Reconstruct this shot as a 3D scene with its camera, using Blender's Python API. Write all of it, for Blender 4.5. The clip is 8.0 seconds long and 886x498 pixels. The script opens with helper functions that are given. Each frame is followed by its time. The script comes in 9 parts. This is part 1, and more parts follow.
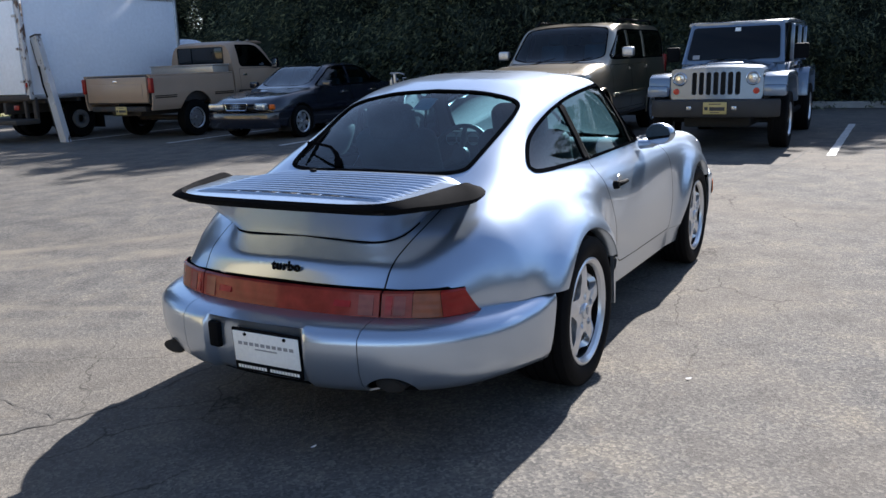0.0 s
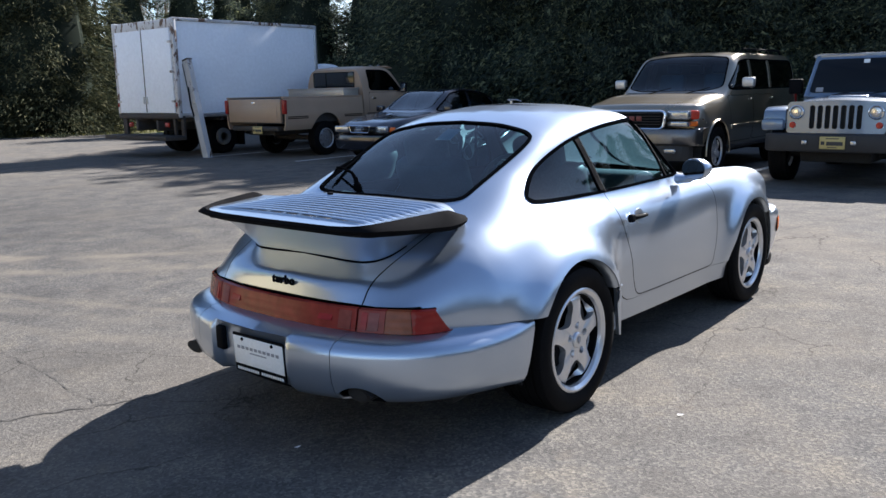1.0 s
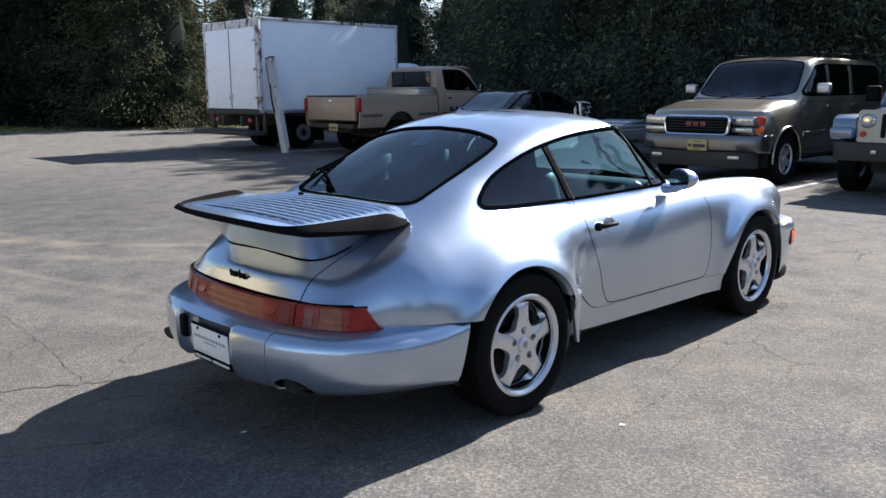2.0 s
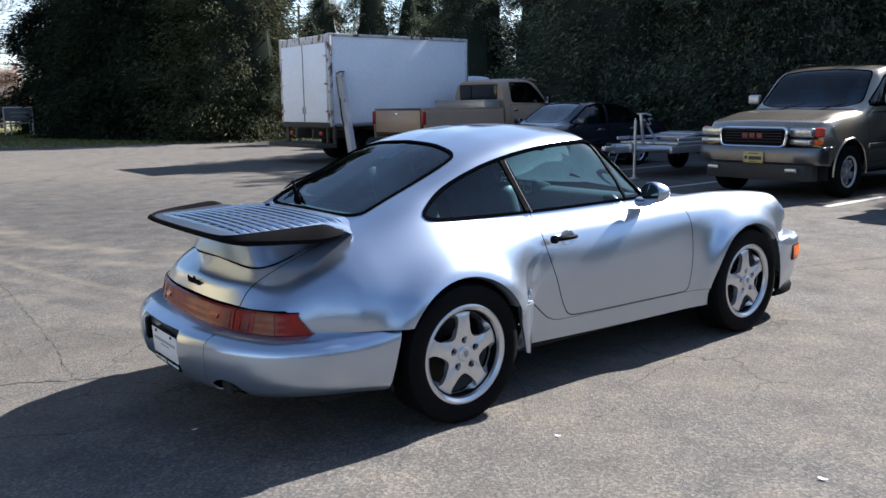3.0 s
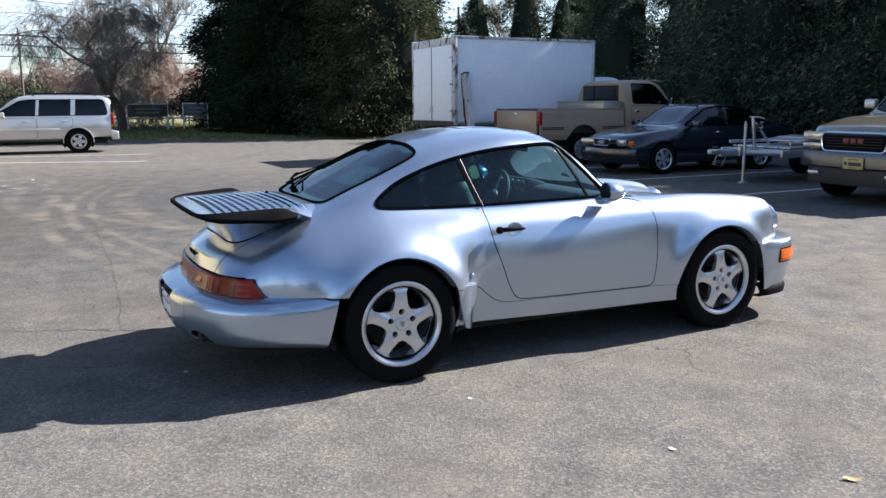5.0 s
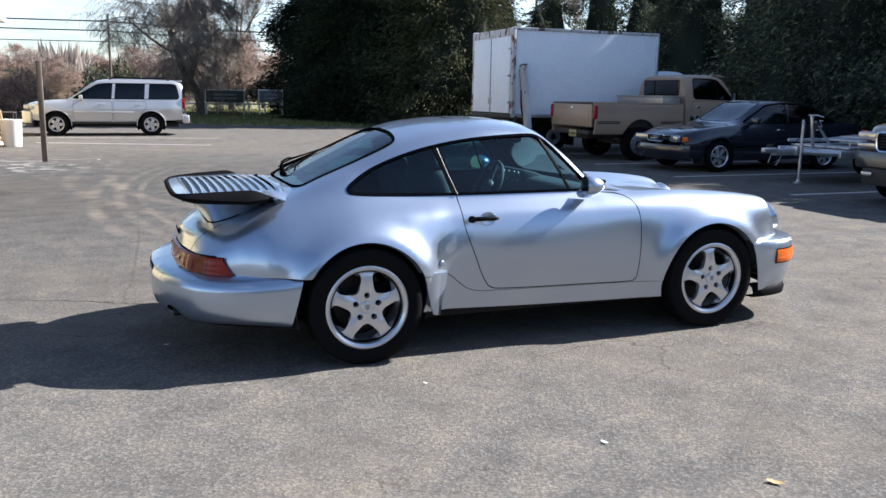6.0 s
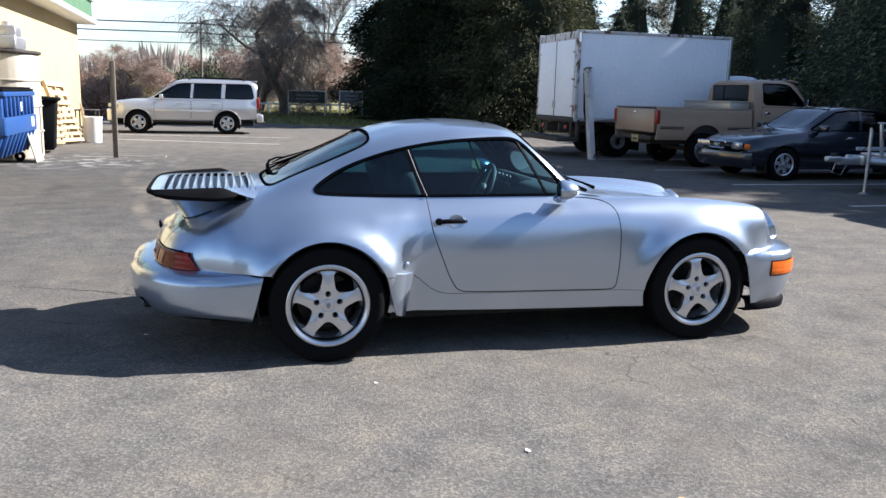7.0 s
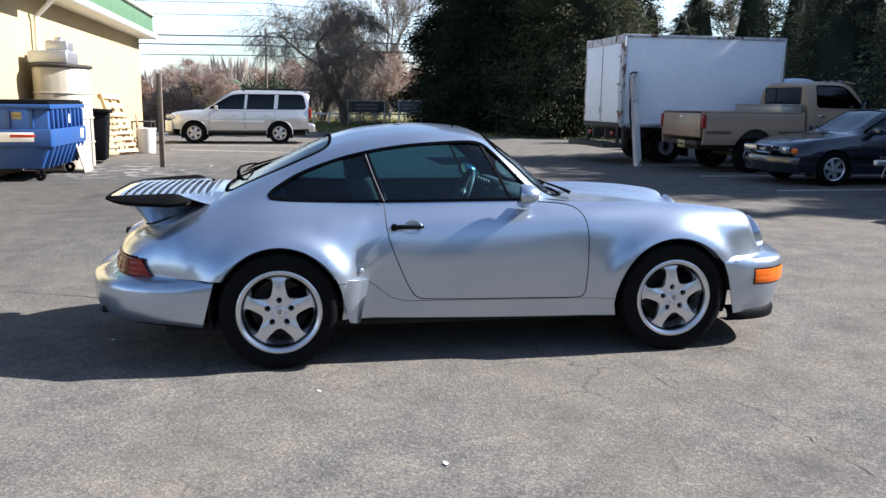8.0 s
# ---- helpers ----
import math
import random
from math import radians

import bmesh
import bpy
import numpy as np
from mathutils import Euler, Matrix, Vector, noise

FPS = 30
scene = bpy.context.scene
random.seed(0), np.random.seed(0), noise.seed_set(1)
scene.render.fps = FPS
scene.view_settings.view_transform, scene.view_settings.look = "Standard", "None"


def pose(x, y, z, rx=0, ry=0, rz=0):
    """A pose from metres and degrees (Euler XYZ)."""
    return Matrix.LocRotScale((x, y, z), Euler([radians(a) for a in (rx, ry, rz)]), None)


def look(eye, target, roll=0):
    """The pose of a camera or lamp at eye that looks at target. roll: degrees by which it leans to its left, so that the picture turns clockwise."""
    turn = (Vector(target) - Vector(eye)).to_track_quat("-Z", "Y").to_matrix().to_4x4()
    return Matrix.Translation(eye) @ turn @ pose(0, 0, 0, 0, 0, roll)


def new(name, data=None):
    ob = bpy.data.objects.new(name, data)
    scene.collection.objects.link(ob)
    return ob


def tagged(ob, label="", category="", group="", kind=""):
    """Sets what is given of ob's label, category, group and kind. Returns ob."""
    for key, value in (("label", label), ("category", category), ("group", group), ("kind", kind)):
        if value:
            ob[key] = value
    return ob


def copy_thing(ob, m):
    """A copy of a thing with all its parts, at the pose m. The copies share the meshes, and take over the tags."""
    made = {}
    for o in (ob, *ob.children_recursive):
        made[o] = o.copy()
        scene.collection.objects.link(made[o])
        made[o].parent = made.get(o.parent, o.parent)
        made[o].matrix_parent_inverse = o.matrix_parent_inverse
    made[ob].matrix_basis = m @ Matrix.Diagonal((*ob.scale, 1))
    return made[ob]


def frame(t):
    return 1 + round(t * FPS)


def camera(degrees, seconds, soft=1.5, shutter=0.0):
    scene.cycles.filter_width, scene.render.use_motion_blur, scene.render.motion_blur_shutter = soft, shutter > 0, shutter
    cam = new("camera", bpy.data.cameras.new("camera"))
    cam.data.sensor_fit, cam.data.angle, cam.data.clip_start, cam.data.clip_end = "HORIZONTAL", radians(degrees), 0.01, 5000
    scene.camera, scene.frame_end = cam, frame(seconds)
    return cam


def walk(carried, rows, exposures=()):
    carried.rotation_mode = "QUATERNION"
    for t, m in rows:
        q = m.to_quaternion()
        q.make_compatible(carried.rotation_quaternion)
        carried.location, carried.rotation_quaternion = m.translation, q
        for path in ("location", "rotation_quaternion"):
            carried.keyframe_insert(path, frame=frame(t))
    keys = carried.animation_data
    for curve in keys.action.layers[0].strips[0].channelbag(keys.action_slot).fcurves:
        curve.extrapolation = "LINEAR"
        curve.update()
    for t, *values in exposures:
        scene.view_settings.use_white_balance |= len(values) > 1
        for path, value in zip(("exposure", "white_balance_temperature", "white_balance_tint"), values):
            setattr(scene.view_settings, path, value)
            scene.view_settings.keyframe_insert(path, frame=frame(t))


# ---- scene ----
cam = camera(56.4, 8.0)
PATH = [
    (0, (-4.319, -1.949, 1.361), (-2.615, -1.001, 0.917), -2.1),
    (0.5, (-4.252, -2.248, 1.384), (-2.638, -1.139, 0.981), -2.0),
    (1, (-4.141, -2.553, 1.385), (-2.615, -1.317, 1.006), -1.2),
    (1.5, (-3.997, -2.825, 1.4), (-2.548, -1.501, 1.013), -0.7),
    (2.8, (-3.456, -3.498, 1.422), (-2.218, -1.967, 1.07), -0.5),
    (3, (-3.378, -3.599, 1.423), (-2.173, -2.042, 1.074), -0.8),
    (3.5, (-3.221, -3.853, 1.441), (-2.104, -2.229, 1.105), -1.2),
    (4, (-3.113, -4.169, 1.451), (-2.102, -2.478, 1.104), -0.9),
    (4.5, (-2.988, -4.42, 1.452), (-2.039, -2.693, 1.106), -0.4),
    (5.8, (-2.419, -4.958, 1.448), (-1.673, -3.138, 1.083), 0.4),
    (6, (-2.312, -4.973, 1.444), (-1.599, -3.141, 1.074), 0.9),
    (6.5, (-2.015, -5.058, 1.456), (-1.404, -3.189, 1.088), 1.5),
    (7, (-1.688, -5.181, 1.455), (-1.169, -3.285, 1.087), 1.5),
    (7.5, (-1.377, -5.197, 1.423), (-0.93, -3.283, 1.053), 1.6),
    (8, (-1.06, -5.224, 1.436), (-0.702, -3.288, 1.085), 0.7),
]
walk(cam, [(t, look(eye, target, roll)) for t, eye, target, roll in PATH])

# ---- light ----
scene.view_settings.exposure = 1.63
scene.view_settings.use_white_balance = True
scene.view_settings.white_balance_temperature, scene.view_settings.white_balance_tint = 6170, 12
SUN = Vector((1.0, 0.015, 0.70)).normalized()
world = bpy.data.worlds.new("sky")
scene.world = world
world.use_nodes = True
wn = world.node_tree.nodes
sky = wn.new("ShaderNodeTexSky")
sky.sky_type = "NISHITA"
sky.sun_disc = False
sky.sun_elevation = math.asin(SUN.z)
sky.sun_rotation = radians(89)
sky.air_density, sky.dust_density, sky.ozone_density = 1.0, 0.5, 2.5
wn["Background"].inputs["Strength"].default_value = 0.062
wl = world.node_tree.links
# thin high cloud, thickest towards the horizon
wc, wm, wz, wt = wn.new("ShaderNodeTexCoord"), wn.new("ShaderNodeMapping"), wn.new("ShaderNodeSeparateXYZ"), wn.new("ShaderNodeTexNoise")
wm.inputs["Scale"].default_value = (1.0, 1.0, 5.0)
wt.inputs["Scale"].default_value, wt.inputs["Detail"].default_value, wt.inputs["Roughness"].default_value = 2.6, 7, 0.6
wl.new(wc.outputs["Generated"], wm.inputs["Vector"])
wl.new(wm.outputs["Vector"], wt.inputs["Vector"])
wl.new(wc.outputs["Generated"], wz.inputs[0])
low = wn.new("ShaderNodeMapRange")
low.inputs["From Min"].default_value, low.inputs["From Max"].default_value = 0.02, 0.26
low.inputs["To Min"].default_value, low.inputs["To Max"].default_value = 0.5, 0.02
wl.new(wz.outputs["Z"], low.inputs["Value"])
veil = wn.new("ShaderNodeMapRange")
veil.inputs["From Min"].default_value, veil.inputs["From Max"].default_value = 0.35, 0.68
wl.new(wt.outputs["Fac"], veil.inputs["Value"])
cover = wn.new("ShaderNodeMath")
cover.operation = "MULTIPLY"
wl.new(low.outputs[0], cover.inputs[0])
wl.new(veil.outputs[0], cover.inputs[1])
wmix = wn.new("ShaderNodeMix")
wmix.data_type = "RGBA"
wl.new(cover.outputs[0], wmix.inputs[0])
wl.new(sky.outputs[0], wmix.inputs[6])
wmix.inputs[7].default_value = (17, 18, 19, 1)
wl.new(wmix.outputs[2], wn["Background"].inputs["Color"])
sun = new("sun", bpy.data.lights.new("sun", "SUN"))
sun.data.energy, sun.data.angle, sun.data.color = 5.0, radians(0.55), (1.0, 0.95, 0.885)
sun.matrix_world = look(SUN * 40, (0, 0, 0))

# ---- materials ----


def nodes_of(name):
    m = bpy.data.materials.new(name)
    m.use_nodes = True
    nt = m.node_tree
    return m, nt.nodes, nt.links, nt.nodes["Principled BSDF"]


def coords(n, l, scale=(1, 1, 1), world_space=False):
    if world_space:
        src = n.new("ShaderNodeNewGeometry").outputs["Position"]
    else:
        src = n.new("ShaderNodeTexCoord").outputs["Object"]
    mp = n.new("ShaderNodeMapping")
    mp.inputs["Scale"].default_value = scale
    l.new(src, mp.inputs["Vector"])
    return mp.outputs["Vector"]


def noise_at(n, l, vec, scale, detail=4.0, rough=0.55):
    t = n.new("ShaderNodeTexNoise")
    t.inputs["Scale"].default_value, t.inputs["Detail"].default_value, t.inputs["Roughness"].default_value = scale, detail, rough
    l.new(vec, t.inputs["Vector"])
    return t.outputs["Fac"]


def ramp_of(n, l, fac, stops):
    r = n.new("ShaderNodeValToRGB")
    while len(r.color_ramp.elements) < len(stops):
        r.color_ramp.elements.new(0.5)
    for e, (p, c) in zip(r.color_ramp.elements, stops):
        e.position, e.color = p, (*c, 1.0) if len(c) == 3 else c
    l.new(fac, r.inputs["Fac"])
    return r.outputs["Color"]


def mix_of(n, l, kind, fac, a, b):
    m = n.new("ShaderNodeMix")
    m.data_type, m.blend_type = "RGBA", kind
    for sock, val in ((m.inputs[0], fac), (m.inputs[6], a), (m.inputs[7], b)):
        if isinstance(val, bpy.types.NodeSocket):
            l.new(val, sock)
        else:
            sock.default_value = val if not isinstance(val, tuple) else (*val, 1.0)
    return m.outputs[2]


def bumped(n, l, b, height, strength, distance=0.01):
    u = n.new("ShaderNodeBump")
    u.inputs["Strength"].default_value, u.inputs["Distance"].default_value = strength, distance
    l.new(height, u.inputs["Height"])
    l.new(u.outputs["Normal"], b.inputs["Normal"])


def surface(name, color, rough=0.5, metal=0.0, vary=0.15, grain=60.0, stain=3.0, bump=0.05, coat=0.0, dirt=None, spec=0.5, per_piece=0.0):
    """A procedural surface: base colour, fine grain and larger stains, a little relief."""
    m, n, l, b = nodes_of(name)
    vec = coords(n, l)
    fine, large = noise_at(n, l, vec, grain, 5), noise_at(n, l, vec, stain, 4)
    lo = tuple(c * (1 - vary) for c in color)
    hi = tuple(min(1.0, c * (1 + vary)) for c in color)
    col = ramp_of(n, l, fine, [(0.3, lo), (0.7, hi)])
    col = mix_of(n, l, "MIX", ramp_of(n, l, large, [(0.45, (0, 0, 0)), (0.75, (0.55, 0.55, 0.55))]), col, dirt or tuple(c * (1 - vary * 1.4) for c in color))
    if per_piece:
        info = n.new("ShaderNodeObjectInfo")
        shade = ramp_of(n, l, info.outputs["Random"], [(0.0, (1 - per_piece,) * 3), (1.0, (1 + per_piece,) * 3)])
        col = mix_of(n, l, "MULTIPLY", 1.0, col, shade)
    l.new(col, b.inputs["Base Color"])
    rr = n.new("ShaderNodeMapRange")
    rr.inputs["To Min"].default_value, rr.inputs["To Max"].default_value = max(0.02, rough * 0.85), min(1.0, rough * 1.2)
    l.new(large, rr.inputs["Value"])
    l.new(rr.outputs["Result"], b.inputs["Roughness"])
    b.inputs["Metallic"].default_value = metal
    b.inputs["Specular IOR Level"].default_value = spec
    b.inputs["Coat Weight"].default_value, b.inputs["Coat Roughness"].default_value = coat, 0.05
    if bump:
        bumped(n, l, b, fine, bump, 0.004)
    return m


def car_paint(name, color, metal=0.75, rough=0.33, flake=0.06, dust=0.0):
    """Metallic lacquer: fine flake under a clear coat, with a faint film of dust."""
    m, n, l, b = nodes_of(name)
    vec = coords(n, l)
    fl, big = noise_at(n, l, vec, 900, 2), noise_at(n, l, vec, 2.2, 4)
    lo, hi = tuple(c * (1 - flake) for c in color), tuple(min(1, c * (1 + flake)) for c in color)
    col = ramp_of(n, l, fl, [(0.35, lo), (0.65, hi)])
    col = mix_of(n, l, "MIX", ramp_of(n, l, big, [(0.4, (0, 0, 0)), (0.8, (dust,) * 3)]), col, (0.33, 0.31, 0.28))
    l.new(col, b.inputs["Base Color"])
    b.inputs["Metallic"].default_value = metal
    rr = n.new("ShaderNodeMapRange")
    rr.inputs["To Min"].default_value, rr.inputs["To Max"].default_value = rough * 0.92, rough * 1.1
    l.new(big, rr.inputs["Value"])
    l.new(rr.outputs["Result"], b.inputs["Roughness"])
    b.inputs["Coat Weight"].default_value, b.inputs["Coat Roughness"].default_value = 0.8, 0.04 + dust * 0.3
    return m


def glass_of(name, tint, ior=1.5, gloss_rough=0.01):
    """A thin pane: tinted clear, with gloss that grows at grazing angles."""
    m, n, l, b = nodes_of(name)
    n.remove(b)
    tr, gl, mx, fr = n.new("ShaderNodeBsdfTransparent"), n.new("ShaderNodeBsdfGlossy"), n.new("ShaderNodeMixShader"), n.new("ShaderNodeFresnel")
    tr.inputs["Color"].default_value = (*tint, 1)
    gl.inputs["Roughness"].default_value = gloss_rough
    fr.inputs["IOR"].default_value = ior
    l.new(fr.outputs[0], mx.inputs[0])
    l.new(tr.outputs[0], mx.inputs[1])
    l.new(gl.outputs[0], mx.inputs[2])
    l.new(mx.outputs[0], n["Material Output"].inputs["Surface"])
    return m


def lamp_lens(name, color, rough=0.25, ribs=220.0, axis=2):
    """Coloured moulded plastic lens with fine flutes."""
    m, n, l, b = nodes_of(name)
    vec = coords(n, l)
    big = noise_at(n, l, vec, 14, 3)
    l.new(ramp_of(n, l, big, [(0.3, tuple(c * 0.75 for c in color)), (0.7, tuple(min(1, c * 1.2) for c in color))]), b.inputs["Base Color"])
    b.inputs["Roughness"].default_value = rough
    b.inputs["Coat Weight"].default_value, b.inputs["Specular IOR Level"].default_value = 0.12, 0.2
    w = n.new("ShaderNodeTexWave")
    w.bands_direction = "XYZ"[axis]
    w.inputs["Scale"].default_value = ribs / 20.0
    l.new(vec, w.inputs["Vector"])
    bumped(n, l, b, w.outputs["Fac"], 0.25, 0.002)
    return m


def chipped(name, paint, rust, scale, amount, rough=0.6):
    """Old paint flaked away to rust in ragged spots and runs."""
    m, n, l, b = nodes_of(name)
    vec = coords(n, l, (1.0, 1.0, 0.45))
    spots, fine, big = noise_at(n, l, vec, scale, 6, 0.65), noise_at(n, l, vec, 60, 4), noise_at(n, l, vec, scale * 0.35, 3)
    col = ramp_of(n, l, fine, [(0.3, tuple(c * 0.9 for c in paint)), (0.7, paint)])
    col = mix_of(n, l, "MULTIPLY", 1.0, col, ramp_of(n, l, big, [(0.3, (0.8, 0.79, 0.77)), (0.6, (1, 1, 1))]))
    gone = ramp_of(n, l, spots, [(amount, (0, 0, 0)), (amount + 0.035, (1, 1, 1))])
    l.new(mix_of(n, l, "MIX", gone, col, rust), b.inputs["Base Color"])
    b.inputs["Roughness"].default_value = rough
    bumped(n, l, b, gone, 0.2, 0.003)
    return m


SILVER = car_paint("silver_paint", (0.425, 0.492, 0.59), 0.86, 0.285, 0.06)
GLASS = glass_of("car_glass", (0.20, 0.40, 0.48), 1.55)
SCREEN_GLASS = glass_of("screen_glass", (0.24, 0.50, 0.60), 1.58)
GLASS_DARK = glass_of("privacy_glass", (0.10, 0.12, 0.12))
RUBBER = surface("tyre_rubber", (0.006, 0.006, 0.0066), 0.7, 0, 0.25, 90, 5, 0.15, spec=0.07)
TRIM = surface("black_trim", (0.006, 0.0065, 0.008), 0.6, 0, 0.2, 120, 4, 0.06, spec=0.03)
SPOILER_RUBBER = surface("spoiler_rubber", (0.008, 0.008, 0.009), 0.85, 0, 0.2, 200, 6, 0.04, spec=0.02)
SEAL = surface("seal_rubber", (0.003, 0.0035, 0.0045), 0.85, 0, 0.2, 100, 4, 0.0, spec=0.0)
DARK = surface("dark_underbody", (0.012, 0.012, 0.012), 0.9, 0, 0.3, 30, 3, 0.1)
ALLOY = surface("silver_alloy", (0.66, 0.67, 0.69), 0.30, 0.75, 0.05, 200, 5, 0.01, 0.4)
CHROME = surface("chrome", (0.75, 0.75, 0.76), 0.10, 1.0, 0.04, 60, 4, 0.0)
STEEL = surface("galvanised_steel", (0.50, 0.51, 0.53), 0.38, 0.8, 0.15, 35, 4, 0.03)
LEATHER = surface("dark_leather", (0.10, 0.11, 0.12), 0.5, 0, 0.25, 140, 6, 0.12)
CARPET = surface("dark_carpet", (0.05, 0.052, 0.055), 0.95, 0, 0.3, 300, 6, 0.3)
RED_LENS = lamp_lens("red_lens", (0.30, 0.022, 0.018), 0.16)
SMOKE_LENS = lamp_lens("smoked_red_lens", (0.23, 0.030, 0.024), 0.26)
AMBER_LENS = lamp_lens("amber_lens", (0.684, 0.136, 0.016))
CLEAR_LENS = surface("clear_lens", (0.42, 0.44, 0.46), 0.14, 0.7, 0.25, 30, 6, 0.03, 0.6)
PLATE_WHITE = surface("plate_white", (0.84, 0.84, 0.82), 0.45, 0, 0.05, 90, 5, 0.0)
PLATE_YELLOW = surface("plate_yellow", (0.46, 0.37, 0.14), 0.45, 0, 0.1, 60, 6, 0.0)
INK = surface("dark_ink", (0.03, 0.03, 0.035), 0.5, 0, 0.1, 90, 5, 0.0)
GREY_INK = surface("grey_ink", (0.30, 0.30, 0.31), 0.5, 0, 0.1, 90, 5, 0.0)
MIRROR = surface("mirror_silvering", (0.60, 0.62, 0.64), 0.02, 1.0, 0.02, 40, 3, 0.0)
DULL_CHROME = surface("dull_chrome", (0.34, 0.335, 0.33), 0.26, 0.95, 0.1, 40, 4, 0.0)
BLACK_GLASS = surface("black_glass", (0.010, 0.012, 0.014), 0.07, 0, 0.1, 30, 3, 0.0)
DARK_CHROME = surface("sooty_steel", (0.035, 0.033, 0.032), 0.5, 0.8, 0.2, 40, 4, 0.05)

# ---- mesh tools ----


def curve(*keys):
    """A smooth line through (place, value) keys, without overshoot."""
    ks = sorted(keys)
    x, y = np.array([k[0] for k in ks], float), np.array([k[1] for k in ks], float)
    h, d = np.diff(x), np.diff(y) / np.diff(x)
    m = np.zeros(len(x))
    for i in range(1, len(x) - 1):
        if d[i - 1] * d[i] > 0:
            w1, w2 = 2 * h[i] + h[i - 1], h[i] + 2 * h[i - 1]
            m[i] = (w1 + w2) / (w1 / d[i - 1] + w2 / d[i])
    m[0], m[-1] = d[0], d[-1]

    def at(q):
        q = np.clip(np.asarray(q, float), x[0], x[-1])
        i = np.clip(np.searchsorted(x, q, side="right") - 1, 0, len(x) - 2)
        t = (q - x[i]) / h[i]
        return (1 + 2 * t) * (1 - t) ** 2 * y[i] + t * (1 - t) ** 2 * h[i] * m[i] + t * t * (3 - 2 * t) * y[i + 1] + t * t * (t - 1) * h[i] * m[i + 1]
    return at


def spline(points, per):
    """Points along a smooth line through the points, per[i] steps in each span."""
    p = np.array(points, float)
    p = np.vstack([2 * p[0] - p[1], p, 2 * p[-1] - p[-2]])
    out = []
    for i in range(1, len(p) - 2):
        a, b, c, d = p[i - 1], p[i], p[i + 1], p[i + 2]
        la, lb, lc = (max(1e-6, np.linalg.norm(v)) ** 0.5 for v in (b - a, c - b, d - c))
        t0, t1, t2, t3 = 0, la, la + lb, la + lb + lc
        for k in range(per[i - 1]):
            t = t1 + (t2 - t1) * k / per[i - 1]
            a1 = (t1 - t) / (t1 - t0) * a + (t - t0) / (t1 - t0) * b
            a2 = (t2 - t) / (t2 - t1) * b + (t - t1) / (t2 - t1) * c
            a3 = (t3 - t) / (t3 - t2) * c + (t - t2) / (t3 - t2) * d
            b1 = (t2 - t) / (t2 - t0) * a1 + (t - t0) / (t2 - t0) * a2
            b2 = (t3 - t) / (t3 - t1) * a2 + (t - t1) / (t3 - t1) * a3
            out.append((t2 - t) / (t2 - t1) * b1 + (t - t1) / (t2 - t1) * b2)
    out.append(p[-2])
    return np.array(out)


def grid_shell(P):
    """A quad sheet over P[i, j] with its smooth normals: (vertices, normals, faces)."""
    n, m = P.shape[:2]
    nr = np.cross(np.gradient(P, axis=0), np.gradient(P, axis=1))
    nr /= np.maximum(1e-9, np.linalg.norm(nr, axis=2, keepdims=True))
    F = [(i * m + j, (i + 1) * m + j, (i + 1) * m + j + 1, i * m + j + 1) for i in range(n - 1) for j in range(m - 1)]
    return P.reshape(-1, 3), nr.reshape(-1, 3), F


def compact(V, N, F):
    used = sorted({i for f in F for i in f})
    at = {u: k for k, u in enumerate(used)}
    return V[used] if used else V[:0], N[used] if used else N[:0], [tuple(at[i] for i in f) for f in F]


def split(shell, f):
    """Cuts a shell where f(vertices) changes sign: (the part below zero, the rest)."""
    V, N, F = shell
    if not F:
        return shell, shell
    d = f(V)
    d = np.where(np.abs(d) < 1e-7, 1e-7, d)
    nv, nn, cut = list(V), list(N), {}
    inner, outer = [], []

    def crossing(i, j):
        key = (min(i, j), max(i, j))
        if key not in cut:
            a, b = key
            t = d[a] / (d[a] - d[b])
            cut[key] = len(nv)
            nv.append(V[a] + (V[b] - V[a]) * t)
            w = N[a] + (N[b] - N[a]) * t
            nn.append(w / max(1e-9, np.linalg.norm(w)))
        return cut[key]

    neg = d < 0
    for q in F:
        s = [neg[i] for i in q]
        if all(s):
            inner.append(q)
        elif not any(s):
            outer.append(q)
        else:
            a, b = [], []
            for k, i in enumerate(q):
                j = q[(k + 1) % len(q)]
                (a if neg[i] else b).append(i)
                if neg[i] != neg[j]:
                    c = crossing(i, j)
                    a.append(c), b.append(c)
            if len(a) > 2:
                inner.append(tuple(a))
            if len(b) > 2:
                outer.append(tuple(b))
    nv, nn = np.array(nv), np.array(nn)
    return compact(nv, nn, inner), compact(nv, nn, outer)


def keep(shell, f):
    return split(shell, f)[0]


def drop(shell, f):
    return split(shell, f)[1]


def flip_y(shell):
    V, N, F = shell
    return V * (1, -1, 1), N * (1, -1, 1), [tuple(reversed(f)) for f in F]


def join(*shells):
    V = np.vstack([s[0] for s in shells])
    N = np.vstack([s[1] for s in shells])
    F, k = [], 0
    for s in shells:
        F += [tuple(i + k for i in f) for f in s[2]]
        k += len(s[0])
    return V, N, F


def offset(shell, d):
    return shell[0] + shell[1] * d, shell[1], shell[2]


def chaikin(points, rounds=3):
    p = np.array(points, float)
    for _ in range(rounds):
        q = np.roll(p, -1, axis=0)
        p = np.stack([p * 0.75 + q * 0.25, p * 0.25 + q * 0.75], axis=1).reshape(-1, 2)
    return p


